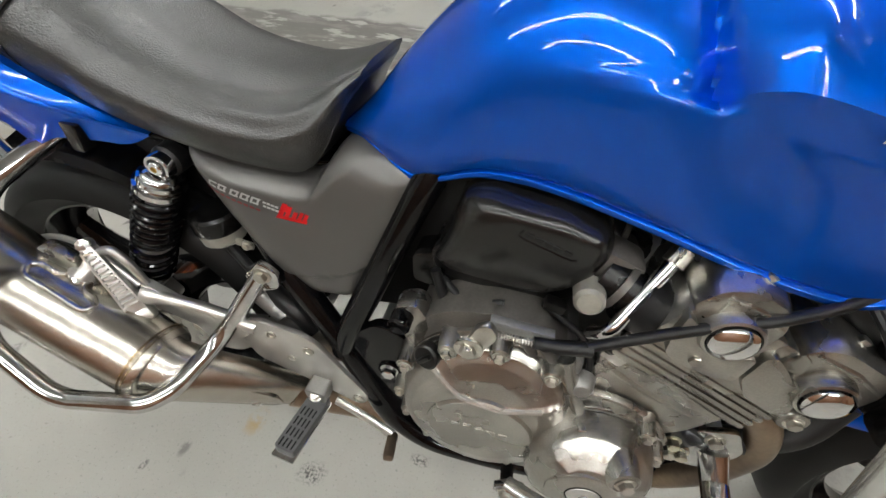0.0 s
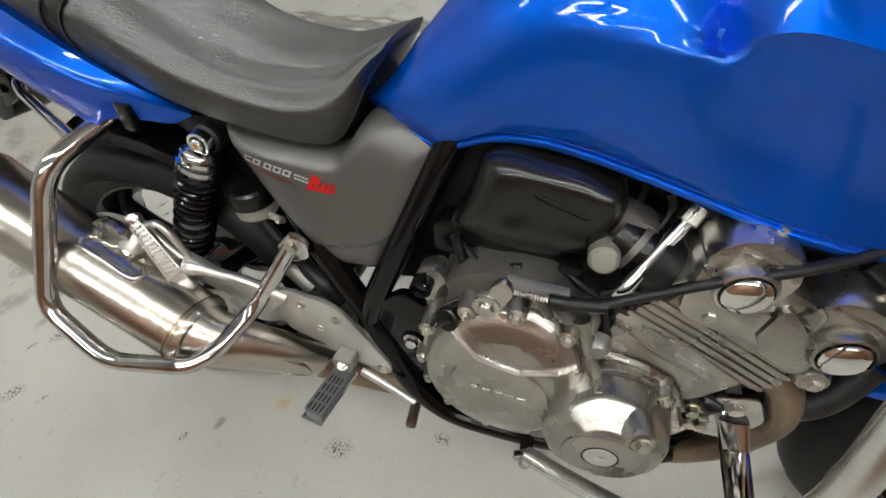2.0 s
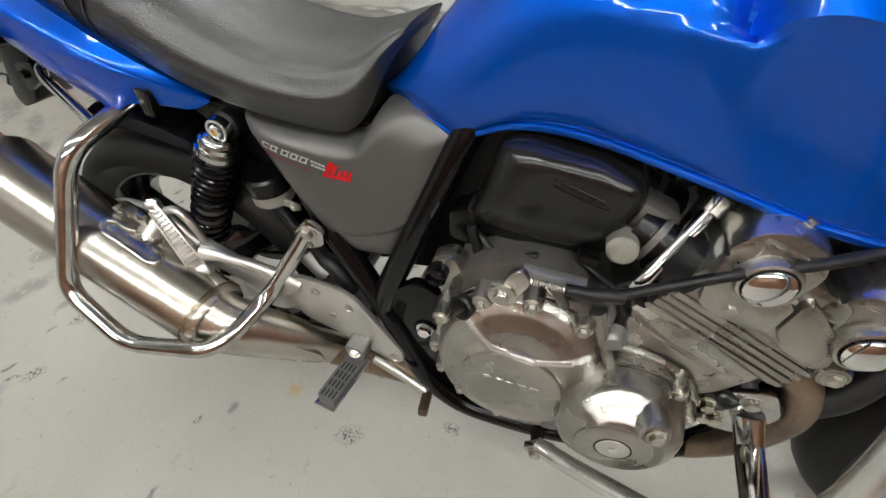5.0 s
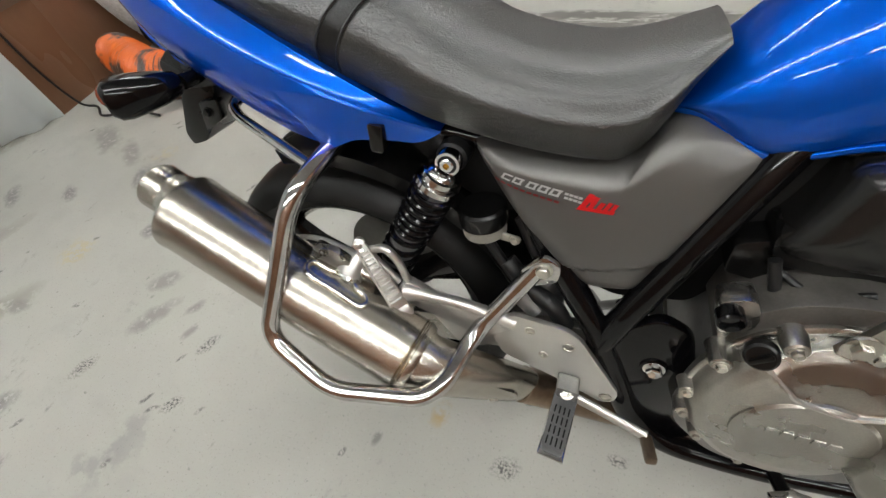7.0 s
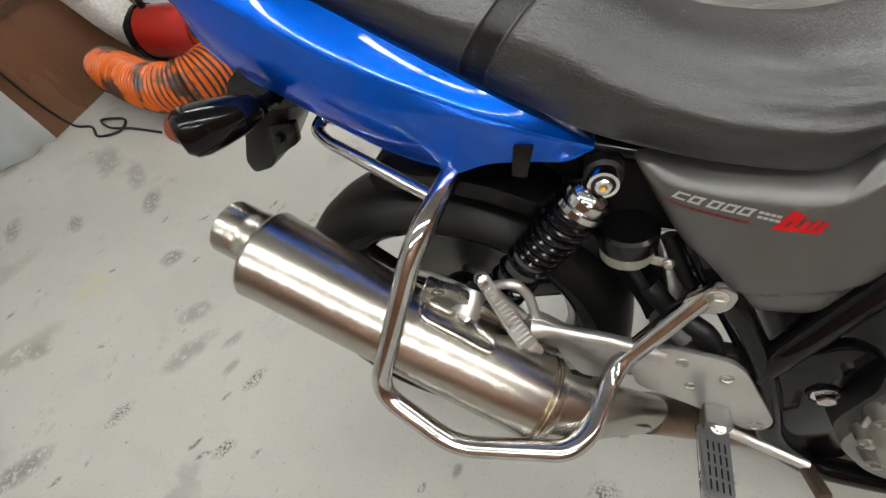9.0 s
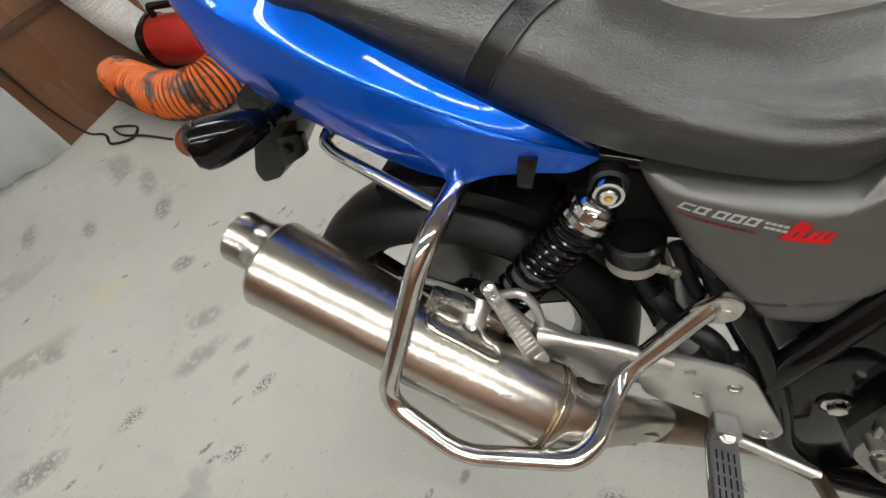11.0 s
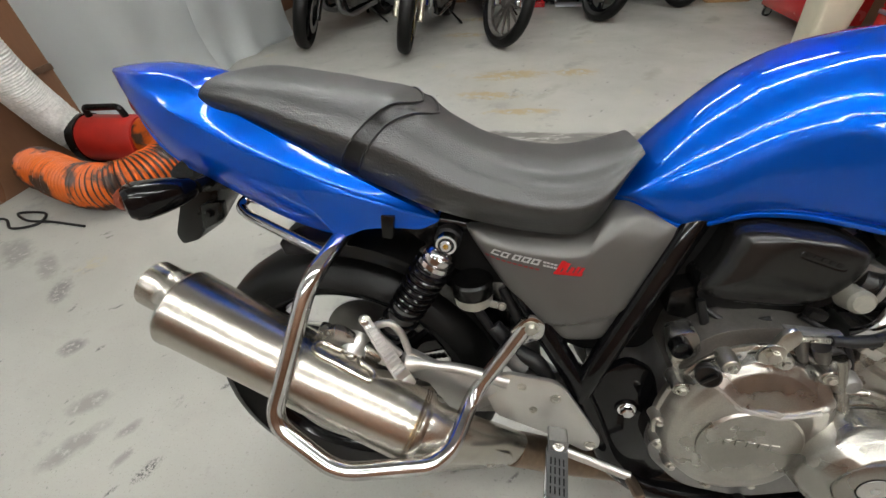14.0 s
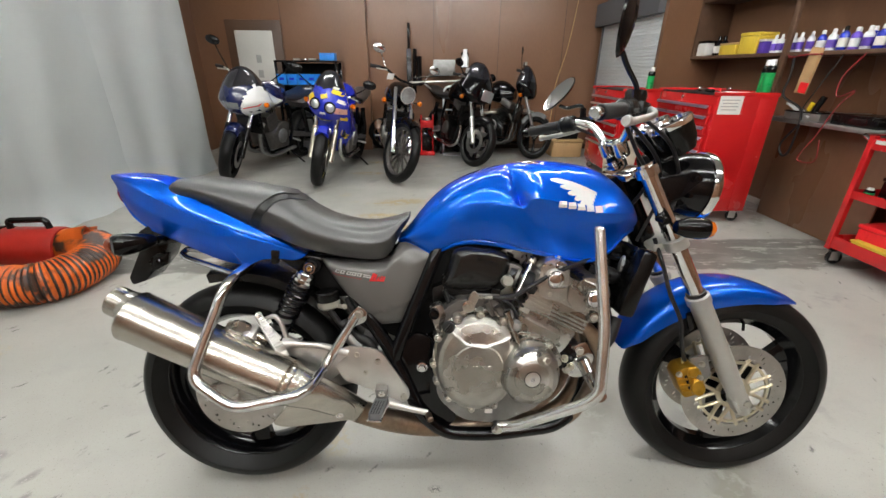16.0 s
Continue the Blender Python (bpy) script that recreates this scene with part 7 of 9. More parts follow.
# ---- plastic curtains ----
def curtain(name, base, label, waves, seed, top=2.7, flare=0.10):
    """A hanging plastic sheet over a base line; it ripples, and its foot flares out onto the floor."""
    rnd = random.Random(seed)
    n, m = 90, 40
    line = smoothline(base, n)
    ph = [rnd.uniform(0, 6.3) for _ in range(6)]
    rows = []
    for j in range(m + 1):
        t = j / m
        z = 0.004 + (top - 0.004) * t ** 1.25
        row = []
        for k, p in enumerate(line):
            a = line[min(k + 1, n - 1)] - line[max(k - 1, 0)]
            nrm = np.array([a[1], -a[0]]) / max(np.hypot(*a), 1e-6)
            u = k / (n - 1)
            off = 0.028 * math.sin(u * waves + ph[0] + 1.2 * t) * (0.4 + 0.6 * t) + 0.010 * math.sin(u * waves * 2.3 + ph[1] - 2.5 * t) + 0.010 * noise.noise(Vector((u * 5, t * 4, seed)))
            off += flare * max(0, 1 - t * 5) ** 2 + 0.02 * math.sin(u * waves * 3 + ph[3]) * max(0, 1 - t * 6)
            row.append((p[0] + nrm[0] * off, p[1] + nrm[1] * off, z))
        rows.append(row)
    bm = loft(rows, False, False)
    bmesh.ops.solidify(bm, geom=bm.faces[:], thickness=0.004)
    ob = tagged(part(name, bm, SHEET), label, "curtain")
    ob.matrix_basis = ROOM
    return ob


curtain("plastic_curtain", [(-2.42, 1.66), (-2.27, 2.0), (-2.22, 2.35), (-2.18, 2.88)], "white translucent plastic sheet curtain hanging to the floor", 8, 3)
curtain("plastic_curtain", [(-2.21, 2.75), (-2.14, 3.2), (-2.08, 3.65), (-2.03, 4.05)], "white translucent plastic sheet curtain beside the brown wall", 7, 8, 2.7, 0.05)
curtain("plastic_curtain", [(-2.135, 0.73), (-2.165, 0.62), (-2.24, 0.50), (-2.31, 0.35), (-2.36, -0.2), (-2.38, -1.4)], "white plastic sheet curtain with a rolled edge", 7, 5, 2.7, 0.04)

# ---- blower with orange and foil ducts ----
blower = thing("portable_blower", ROOM @ pose(-1.765, 1.40, 0.0), "red portable ventilation blower with black handle on the floor", "blower")
part("drum", lathe([(-0.19, 0.105), (-0.18, 0.120), (-0.16, 0.124), (0.14, 0.124), (0.16, 0.118), (0.165, 0.10)], (0, 0, 0.135), (1, 0, 0), 40), BLOWER_RED, blower, "red enamelled drum")
part("end_ring", lathe([(-0.215, 0.112), (-0.215, 0.130), (-0.165, 0.132), (-0.165, 0.118)], (0, 0, 0.135), (1, 0, 0), 40, False), AIRBOX, blower, "black rubber end ring")
part("handle", tube(fillet([(-0.12, 0, 0.255), (-0.12, 0, 0.305), (0.09, 0, 0.310), (0.10, 0, 0.255)], 0.03), 0.017, 12), AIRBOX, blower, "black moulded handle")
for s in (-1, 1):
    part("foot", box((0.25, 0.03, 0.03), pose(0, s * 0.08, 0.016), 0.008), AIRBOX, blower)


def ribbed_duct(name, pts, r, rings, mats, label, category, rib=0.012, dark=1, squeeze=0.08, seed=1):
    """A flexible corrugated duct; the folds round its wire rings carry the second material."""
    rnd = random.Random(seed)
    n = rings * 8
    line = [Vector(p) for p in smoothline(pts, n + 1)]
    seg = 26
    up = Vector((0.1, 0.05, 1))
    out = []
    wob = [(1 + rnd.uniform(-squeeze, squeeze) * 0.5, rnd.uniform(-0.22, 0.22)) for _ in range(rings + 2)]
    for k, p in enumerate(line):
        t = (line[min(k + 1, n)] - line[max(k - 1, 0)]).normalized()
        side = (up - t * up.dot(t)).normalized() if abs(t.z) < 0.8 else (Vector((1, 0, 0)) - t * t.x).normalized()
        other = t.cross(side)
        f = k / 8
        a0, a1 = wob[int(f)], wob[int(f) + 1]
        u = f - int(f)
        size, tilt = a0[0] + (a1[0] - a0[0]) * u, a0[1] + (a1[1] - a0[1]) * u
        fold = 0.5 + 0.5 * math.cos(2 * math.pi * f)
        ring = []
        for j in range(seg):
            a = 2 * math.pi * j / seg
            crumple = 1 + 0.35 * noise.noise(p * 9 + Vector((math.cos(a), math.sin(a), f)) * 1.3)
            rad = r * size - rib * fold * crumple
            ring.append(p + side * math.cos(a) * rad + other * math.sin(a) * rad + t * tilt * 0.012 * math.sin(a + 2 * tilt))
        out.append(ring)
    bm = loft(out, False)
    bm.faces.ensure_lookup_table()
    for i, f in enumerate(bm.faces):
        if dark == 1 and i // seg > 8 and i // seg < n - 14:
            if (i // seg) % 8 in (6, 7, 0):
                f.material_index = 1
    d = thing(name, ROOM, label, category)
    part("duct_skin", bm, mats, d)
    return d


orange = ribbed_duct("ventilation_duct", [(-1.58, 1.40, 0.13), (-1.47, 1.42, 0.125), (-1.39, 1.34, 0.115), (-1.36, 1.18, 0.11), (-1.41, 1.03, 0.11), (-1.54, 0.97, 0.108), (-1.71, 1.00, 0.107), (-1.92, 1.08, 0.107), (-2.05, 1.13, 0.107)], 0.108, 62, (ORANGE, SOOT), "coiled orange fabric ventilation duct with dark wire ribs on the floor", "duct", 0.010, 1, 0.08, 4)
cuff = []
for k in range(10):
    u = k / 9
    cuff.append([(-1.60 + 0.15 * u, 1.40 + (0.105 + 0.03 * math.sin(j * 1.7) * u) * math.cos(2 * math.pi * j / 26), 0.14 + (0.108 + 0.03 * math.sin(j * 1.7 + 2) * u) * math.sin(2 * math.pi * j / 26)) for j in range(26)])
bm = loft(cuff, False)
bmesh.ops.solidify(bm, geom=bm.faces[:], thickness=0.003)
part("cuff", bm, ORANGE, orange, "crumpled orange cuff")
foil = ribbed_duct("foil_duct", [(-1.99, 1.40, 0.135), (-2.04, 1.39, 0.18), (-2.06, 1.34, 0.32), (-2.06, 1.26, 0.60), (-2.06, 1.22, 1.1), (-2.06, 1.20, 1.8), (-2.06, 1.19, 2.72)], 0.100, 170, (FOIL, FOIL), "crinkled silver foil duct rising along the wall", "duct", 0.0036, 0, 0.02, 9)
part("duct_clamp", tube([(-1.985, 1.40, 0.135), (-2.008, 1.397, 0.150)], 0.106, 30), SOOT, foil, "black clamp band round the duct end")
cable = thing("power_cable", ROOM, "black power cable lying on the floor", "cable")
part("flex", tube(smoothline([(-2.155, 0.80, 0.42), (-2.15, 0.80, 0.20), (-2.12, 0.82, 0.02), (-2.0, 0.82, 0.008), (-1.90, 0.76, 0.007), (-1.80, 0.80, 0.007), (-1.84, 0.88, 0.007), (-1.96, 0.86, 0.016), (-1.86, 0.81, 0.016), (-1.74, 0.82, 0.007), (-1.55, 0.80, 0.007)], 60), 0.006, 7), HOSE_RUBBER, cable)


# ---- motorcycles along the back wall ----
def parked_bike(front, rear, style, label):
    """A parked motorcycle from the points where its tyres touch the floor."""
    f, r = Vector(front), Vector(rear)
    d = f - r
    base = d.length
    b = thing("parked_motorcycle", ROOM @ Matrix.Translation((r.x, r.y, 0)) @ pose(0, 0, 0, 0, 0, math.degrees(math.atan2(d.y, d.x))) @ pose(0, 0, 0, -style.get("lean", 8), 0, 0) @ Matrix.Diagonal((base / 1.43, style.get('size', 1.0), style.get('size', 1.0), 1)), label, "motorcycle", "motorcycles along the wall")
    paint, trim = style["paint"], style.get("trim", AIRBOX)
    fr = style.get("front_r", 0.295)
    fw = style.get("front_w", 0.115)
    steer = []
    rake = Vector((-0.44, 0, 0.898))
    def up(k, y=0.0, ahead=0.0):
        return Vector((1.43, y, fr)) + rake * k + Vector((0.898, 0, 0.44)) * ahead
    wheel = road_wheel("front_wheel", 1.43, fr, fr, fw, "", b, style.get("spokes", 3), style.get("rim", BLACK), seg=36)
    steer.append(wheel)
    if style.get("rim_line"):
        for s in (-1, 1):
            part("rim_tape", lathe([(0, fr - 0.078), (0.002, fr - 0.070), (0, fr - 0.066)], (1.43, s * fw * 0.335, fr), (0, s, 0), 40, False), style["rim_line"], wheel, "yellow rim tape")
    road_wheel("rear_wheel", 0, 0.305, 0.305, 0.16, "", b, style.get("spokes", 3), style.get("rim", BLACK), seg=32)
    for s in (-1, 1):
        steer.append(part("fork_leg", tube([up(-0.03, s * 0.1), up(0.30, s * 0.1)], 0.027, 14), style.get("fork", FORK_GREY), b))
        steer.append(part("fork_tube", tube([up(0.28, s * 0.1), up(0.66, s * 0.1)], 0.021, 14), style.get("fork_top", CHROME), b))
        if style.get("discs", True):
            steer.append(part("brake_disc", lathe([(-0.003, 0.145), (0.003, 0.145), (0.003, 0.09), (-0.003, 0.09), (-0.003, 0.145)], (1.43, s * 0.068, fr), (0, 1, 0), 30, False), DISC, b))
            steer.append(part("brake_caliper", box((0.06, 0.05, 0.10), pose(1.34, s * 0.09, fr + 0.06, 0, -20, 0), 0.012), style.get("caliper", CAST_DARK), b))
    # mudguard
    rings = []
    for k in range(15):
        a = radians(60 + 85 * k / 14)
        rings.append([(1.43 + (fr + dd) * math.cos(a), u * (fw * 0.56), fr + (fr + dd) * math.sin(a)) for u, dd in ((-1, -0.04), (-1, -0.01), (-0.7, 0.022), (0, 0.03), (0.7, 0.022), (1, -0.01), (1, -0.04), (0.9, -0.03), (0, 0.022), (-0.9, -0.03))])
    steer.append(part("mudguard", loft(rings), style.get("guard", paint), b))
    # bars and mirrors
    bz = style.get("bar", 1.0)
    bar_w = style.get("bar_w", 0.36)
    line = fillet([(1.02, -bar_w, bz - 0.02), (1.10, -bar_w * 0.62, bz), (1.14, -0.1, bz - 0.06), (1.14, 0.1, bz - 0.06), (1.10, bar_w * 0.62, bz), (1.02, bar_w, bz - 0.02)], 0.05)
    steer.append(part("handlebar", tube(line, 0.012, 10), style.get("bar_mat", CHROME), b))
    for s in (-1, 1):
        steer.append(part("grip", tube([(1.02, s * bar_w, bz - 0.02), (1.075, s * bar_w * 0.76, bz - 0.007)], 0.018, 10), HOSE_RUBBER, b))
        steer.append(part("hand_lever", tube([(1.12, s * bar_w * 0.62, bz - 0.01), (1.10, s * bar_w * 0.9, bz - 0.03)], 0.007, 8), ALLOY, b))
        m_up = style.get("mirror_up", 0.20)
        mx, my = style.get("mirror_at", (1.06, bar_w * 0.86))
        stalk = part("mirror_stalk", tube(smoothline([(1.09, s * bar_w * 0.62, bz), (mx, s * my * 0.9, bz + m_up * 0.7), (mx, s * my, bz + m_up)], 8), 0.006, 8), style.get("mirror_mat", BLACK), b)
        bm = shift(lathe([(-0.018, 0.01), (-0.010, 0.042), (0.0, 0.054), (0.006, 0.054)], (0, 0, 0), (-1, 0, 0), 20), pose(mx, s * (my + 0.02), bz + m_up + 0.02) @ Matrix.Diagonal((1, 1.25, 0.8, 1)))
        part("mirror_head", bm, style.get("mirror_mat", BLACK), stalk)
        steer.append(stalk)
    # tank, seat, tail, engine
    rings = []
    for k in range(13):
        u = k / 12
        x = 0.50 + 0.50 * u
        w = 0.07 + 0.085 * math.sin(math.pi * min(1, u * 0.85 + 0.12))
        h = 0.14 * math.sin(math.pi * (0.12 + 0.80 * u)) + 0.05
        rings.append([(x, w * math.copysign(abs(math.cos(t)) ** 0.7, math.cos(t)), 0.80 + h * (math.sin(t) if math.sin(t) > 0 else 0.5 * math.sin(t))) for t in (2 * math.pi * j / 20 for j in range(20))])
    part("fuel_tank", loft(rings), style.get("tank", paint), b)
    rings = []
    for k in range(13):
        u = k / 12
        x = -0.22 + 0.76 * u
        w = 0.07 + 0.07 * math.sin(math.pi * (0.2 + 0.7 * u))
        z = 0.80 + 0.10 * (1 - u) ** 2 * (1.2 if style.get("kick") else 0.6) - 0.02 * math.sin(math.pi * u)
        rings.append([(x, w * math.cos(t), z + 0.045 * math.sin(t)) for t in (2 * math.pi * j / 16 for j in range(16))])
    part("seat", loft(rings), LEATHER, b)
    part("tail", prism(rounded([(-0.30, 0.84), (-0.26, 0.90), (0.10, 0.80), (0.28, 0.74), (0.10, 0.72), (-0.15, 0.77)], 0.02), -0.085, 0.085, 0.02), style.get("tail", paint), b)
    motor = part("engine", prism(rounded([(0.55, 0.26), (0.55, 0.54), (0.70, 0.56), (0.80, 0.48), (0.90, 0.42), (0.90, 0.26)], 0.03), -0.15, 0.15, 0.02), style.get("engine", CAST_DIRTY_SHADED), b)
    for k in range(7):
        part("cylinder_fin", box((0.20, 0.25, 0.012), pose(0.80 + 0.012 * k, 0, 0.50 + 0.024 * k, 0, 22, 0), 0.004), style.get("engine", CAST_DIRTY_SHADED), motor)
    part("cylinder_head", box((0.20, 0.27, 0.09), pose(0.895, 0, 0.70, 0, 22, 0), 0.02), style.get("cover", CAST), motor)
    for s in (-1, 1):
        part("engine_cover", lathe([(0.14, 0.085), (0.17, 0.08), (0.18, 0.06)], (0.70, 0, 0.40), (0, s, 0), 24), style.get("cover", CAST_DARK), b)
        part("frame_rail", tube(fillet([(0.50, s * 0.12, 0.72), (0.45, s * 0.13, 0.42), (0.55, s * 0.12, 0.24), (0.92, s * 0.12, 0.22), (1.05, s * 0.08, 0.60), (1.12, s * 0.03, 0.86)], 0.06), 0.017, 10), style.get("frame", BLACK), b)
        part("foot_peg", tube([(0.45, s * 0.14, 0.33), (0.45, s * 0.24, 0.32)], 0.011, 8), ALLOY, b)
        part("rear_shock", tube([(0.18, s * 0.11, 0.68), (0.06, s * 0.12, 0.36)], 0.028, 12), BLACK, b)
        ind_y = style.get("ind_y", 0.19)
        stub = part("indicator", tube([(1.14, s * 0.08, 0.80), (1.15, s * ind_y, 0.80)], 0.008, 8), AIRBOX, b)
        part("indicator_lens", lathe([(-0.025, 0.012), (-0.01, 0.024), (0.018, 0.026), (0.03, 0.014)], (1.16, s * ind_y, 0.80), (1, 0, 0), 14), AMBER, stub, "amber lens")
    part("swingarm", prism(rounded([(-0.04, 0.28), (-0.04, 0.33), (0.5, 0.42), (0.5, 0.36)], 0.01), -0.12, 0.12, 0.01), CAST_DARK, b)
    for s in (-1, 1):
        part("exhaust_pipe", tube(fillet([(0.97, s * 0.09, 0.56), (1.06, s * 0.09, 0.46), (1.02, s * 0.09, 0.24), (0.80, s * 0.10, 0.17), (0.40, s * 0.14, 0.22)], 0.07), 0.021, 12), style.get("pipe", CHROME), b)
    part("muffler", tube([(0.40, -0.15, 0.22), (0.30, -0.17, 0.26), (-0.15, -0.19, 0.40), (-0.17, -0.19, 0.405)], [0.025, 0.048, 0.055, 0.03], 20), style.get("pipe", STEEL), b)
    part("side_stand", tube([(0.52, 0.13, 0.20), (0.40, 0.27, 0.045)], 0.011, 8), BLACK, b)
    part("radiator", box((0.04, 0.30, 0.24), pose(1.09, 0, 0.58, 0, 14, 0), 0.008), AIRBOX, b)
    # lamp
    kind = style.get("lamp", "round")
    if kind == "round":
        lamp = part("headlight", lathe([(-0.09, 0.02), (-0.06, 0.06), (0.0, 0.084), (0.02, 0.088)], (1.24, 0, 0.88), (1, 0, -0.1), 28), style.get("shell", CHROME), b)
        part("lens", lathe([(0.018, 0.084), (0.034, 0.05), (0.038, 0.004)], (1.24, 0, 0.88), (1, 0, -0.1), 28), LENS, lamp)
        steer.append(lamp)
    if kind == "square":
        lamp = part("headlight", box((0.12, 0.21, 0.15), pose(1.315, 0, 0.845, 0, 6, 0), 0.03), BLACK, b)
        part("lens", box((0.02, 0.19, 0.13), pose(1.377, 0, 0.838, 0, 6, 0), 0.02), LENS, lamp)
        steer.append(lamp)
    fairing = style.get("fairing")
    if fairing:
        shapes = {"half": ((1.42, 0.03, 0.80, 0.86), (1.40, 0.09, 0.75, 0.92), (1.35, 0.165, 0.70, 1.00), (1.27, 0.220, 0.67, 1.09), (1.18, 0.250, 0.655, 1.14), (1.08, 0.26, 0.66, 1.10), (0.99, 0.24, 0.68, 0.98), (0.86, 0.21, 0.72, 0.90), (0.70, 0.165, 0.76, 0.86)),
                  "full": ((1.41, 0.03, 0.76, 0.84), (1.385, 0.10, 0.71, 0.91), (1.33, 0.17, 0.66, 0.99), (1.24, 0.205, 0.62, 1.07), (1.16, 0.21, 0.54, 1.11), (1.08, 0.205, 0.42, 1.07), (0.97, 0.19, 0.30, 0.98), (0.84, 0.175, 0.25, 0.88), (0.64, 0.155, 0.28, 0.80), (0.50, 0.13, 0.33, 0.70)),
                  "bikini": ((1.36, 0.05, 0.82, 0.92), (1.34, 0.11, 0.78, 0.99), (1.29, 0.165, 0.76, 1.08), (1.21, 0.195, 0.76, 1.16), (1.13, 0.205, 0.79, 1.17), (1.06, 0.18, 0.84, 1.08)),
                  "square": ((1.355, 0.10, 0.76, 0.93), (1.34, 0.155, 0.74, 0.99), (1.29, 0.205, 0.73, 1.08), (1.21, 0.235, 0.74, 1.18), (1.13, 0.235, 0.78, 1.20), (1.05, 0.21, 0.84, 1.10))}
        rings = []
        for x, w, z0, z1 in smoothline(shapes[fairing], 64):
            ring = []
            for k in range(56):
                t = 2 * math.pi * k / 56
                c, q = math.cos(t), math.sin(t)
                zz = (z0 + z1) / 2 + (z1 - z0) / 2 * math.copysign(abs(q) ** 0.75, q)
                frac = (zz - z0) / max(z1 - z0, 1e-3)
                narrow = (1 - 0.72 * max(0, frac - 0.40) ** 0.9) * (0.72 + 0.28 * min(1, frac / 0.35))
                ring.append((x, w * narrow * math.copysign(abs(c) ** 0.7, c), zz))
            rings.append(ring)
        bm = loft(rings)
        cut = style.get("screen_from", 0.95)
        for f in bm.faces:
            mid = f.calc_center_median()
            if mid.x > 1.02 and mid.z > cut + (mid.x - 1.3) * 0.25 + abs(mid.y) * style.get("screen_curve", 0.25):
                f.material_index = 1
            elif mid.x < 1.12 and mid.z > 0.93:
                f.material_index = 1
            elif mid.x > 1.235 and abs(mid.y) < 0.105 + 0.3 * (mid.z - 0.75):
                f.material_index = 2
        fair = part("fairing", bm, (paint, style.get("screen", SMOKE), style.get("nose", paint)), b, "painted fairing with a dark tinted screen")
        tree = BVHTree.FromPolygons([v.co.copy() for v in fair.data.vertices], [tuple(p.vertices) for p in fair.data.polygons])
        for cy, cz, cr in style.get("lamps", ()):
            hit = tree.ray_cast(Vector((2.2, cy, cz)), Vector((-1, 0, 0)))[0] or Vector((1.38, cy, cz))
            at = (hit.x - 0.006, cy, cz)
            eye = part("headlight", lathe([(-0.04, cr * 0.8), (0.0, cr), (0.014, cr)], at, (1, cy * 2.5, 0.12), 22), BLACK, fair)
            part("lens", lathe([(0.008, cr * 0.92), (0.022, cr * 0.6), (0.026, 0.004)], at, (1, cy * 2.5, 0.12), 22), LENS, eye)
        for py, pz, pw, ph, turn, pm in style.get("patches", ()):
            bm = bmesh.new()
            grid = []
            for a in range(4):
                row = []
                for c in range(4):
                    dy, dz = (a / 3 - 0.5) * pw, (c / 3 - 0.5) * ph
                    y2, z2 = py + dy * math.cos(turn) - dz * math.sin(turn), pz + dy * math.sin(turn) + dz * math.cos(turn)
                    hit = tree.ray_cast(Vector((2.2, y2 * 1.0, z2)), Vector((-1, 0, 0)))[0]
                    if hit is None:
                        hit = tree.find_nearest(Vector((1.2, y2, z2)))[0]
                    row.append(bm.verts.new(hit + Vector((0.004, math.copysign(0.002, y2), 0))))
                grid.append(row)
            for a in range(3):
                for c in range(3):
                    bm.faces.new((grid[a][c], grid[a + 1][c], grid[a + 1][c + 1], grid[a][c + 1]))
            part("headlight_glass" if pm is LENS else "sticker", bm, pm, fair, "", False)
    for tx, ty, tz in style.get("tags", ()):
        steer.append(part("price_tag", box((0.003, 0.09, 0.06), pose(tx, ty, tz, 12, 10, 20), 0.001), WHITE_PAINT, b, "white paper tag"))
    if style.get("turn"):
        piv = up(0.6, 0, -0.03)
        turn = Matrix.Translation(piv) @ Matrix.Rotation(radians(style["turn"]), 4, rake) @ Matrix.Translation(-piv)
        for ob in steer:
            ob.matrix_basis = turn
    return b


WHITE_PAINT = material("white_paint", (0.75, 0.75, 0.74), 0.25, 0, 0.05, 6, 300, 0.02, coat=0.6)
NAVY = material("navy_paint", (0.008, 0.014, 0.07), 0.25, 0, 0.1, 6, 300, 0.02, coat=0.6)
RACE_BLUE = material("race_blue_paint", (0.012, 0.025, 0.42), 0.25, 0, 0.1, 6, 300, 0.02, coat=0.6)
YELLOW = material("yellow_print", (0.78, 0.56, 0.02), 0.4, 0, 0.1, 20, 200, 0.02)
PINK = material("pale_pink_print", (0.72, 0.40, 0.36), 0.4, 0, 0.1, 20, 200, 0.02)
SMOKE = material("smoked_screen", (0.02, 0.02, 0.025), 0.08, 0, 0.1, 6, 200, 0.0, coat=0.5)

parked_bike((-1.585, 3.54), (-1.22, 4.88), dict(paint=WHITE_PAINT, nose=NAVY, guard=NAVY, tank=NAVY, tail=WHITE_PAINT, fairing="half", screen_from=0.91, screen_curve=0.55, lamp="none", turn=24, bar=1.06, bar_w=0.34, mirror_up=0.20, mirror_at=(1.08, 0.36), kick=True, fork=AIRBOX, ind_y=0.27,
            patches=((0.0, 0.775, 0.19, 0.065, 0.0, LENS), (-0.19, 0.78, 0.14, 0.010, -0.35, RED_PRINT), (0.19, 0.78, 0.14, 0.010, 0.35, RED_PRINT), (0.20, 0.73, 0.12, 0.012, 0.2, NAVY), (-0.20, 0.73, 0.12, 0.012, -0.2, NAVY)), pipe=CAST_DARK), "white and navy half-faired motorcycle with a dark screen")
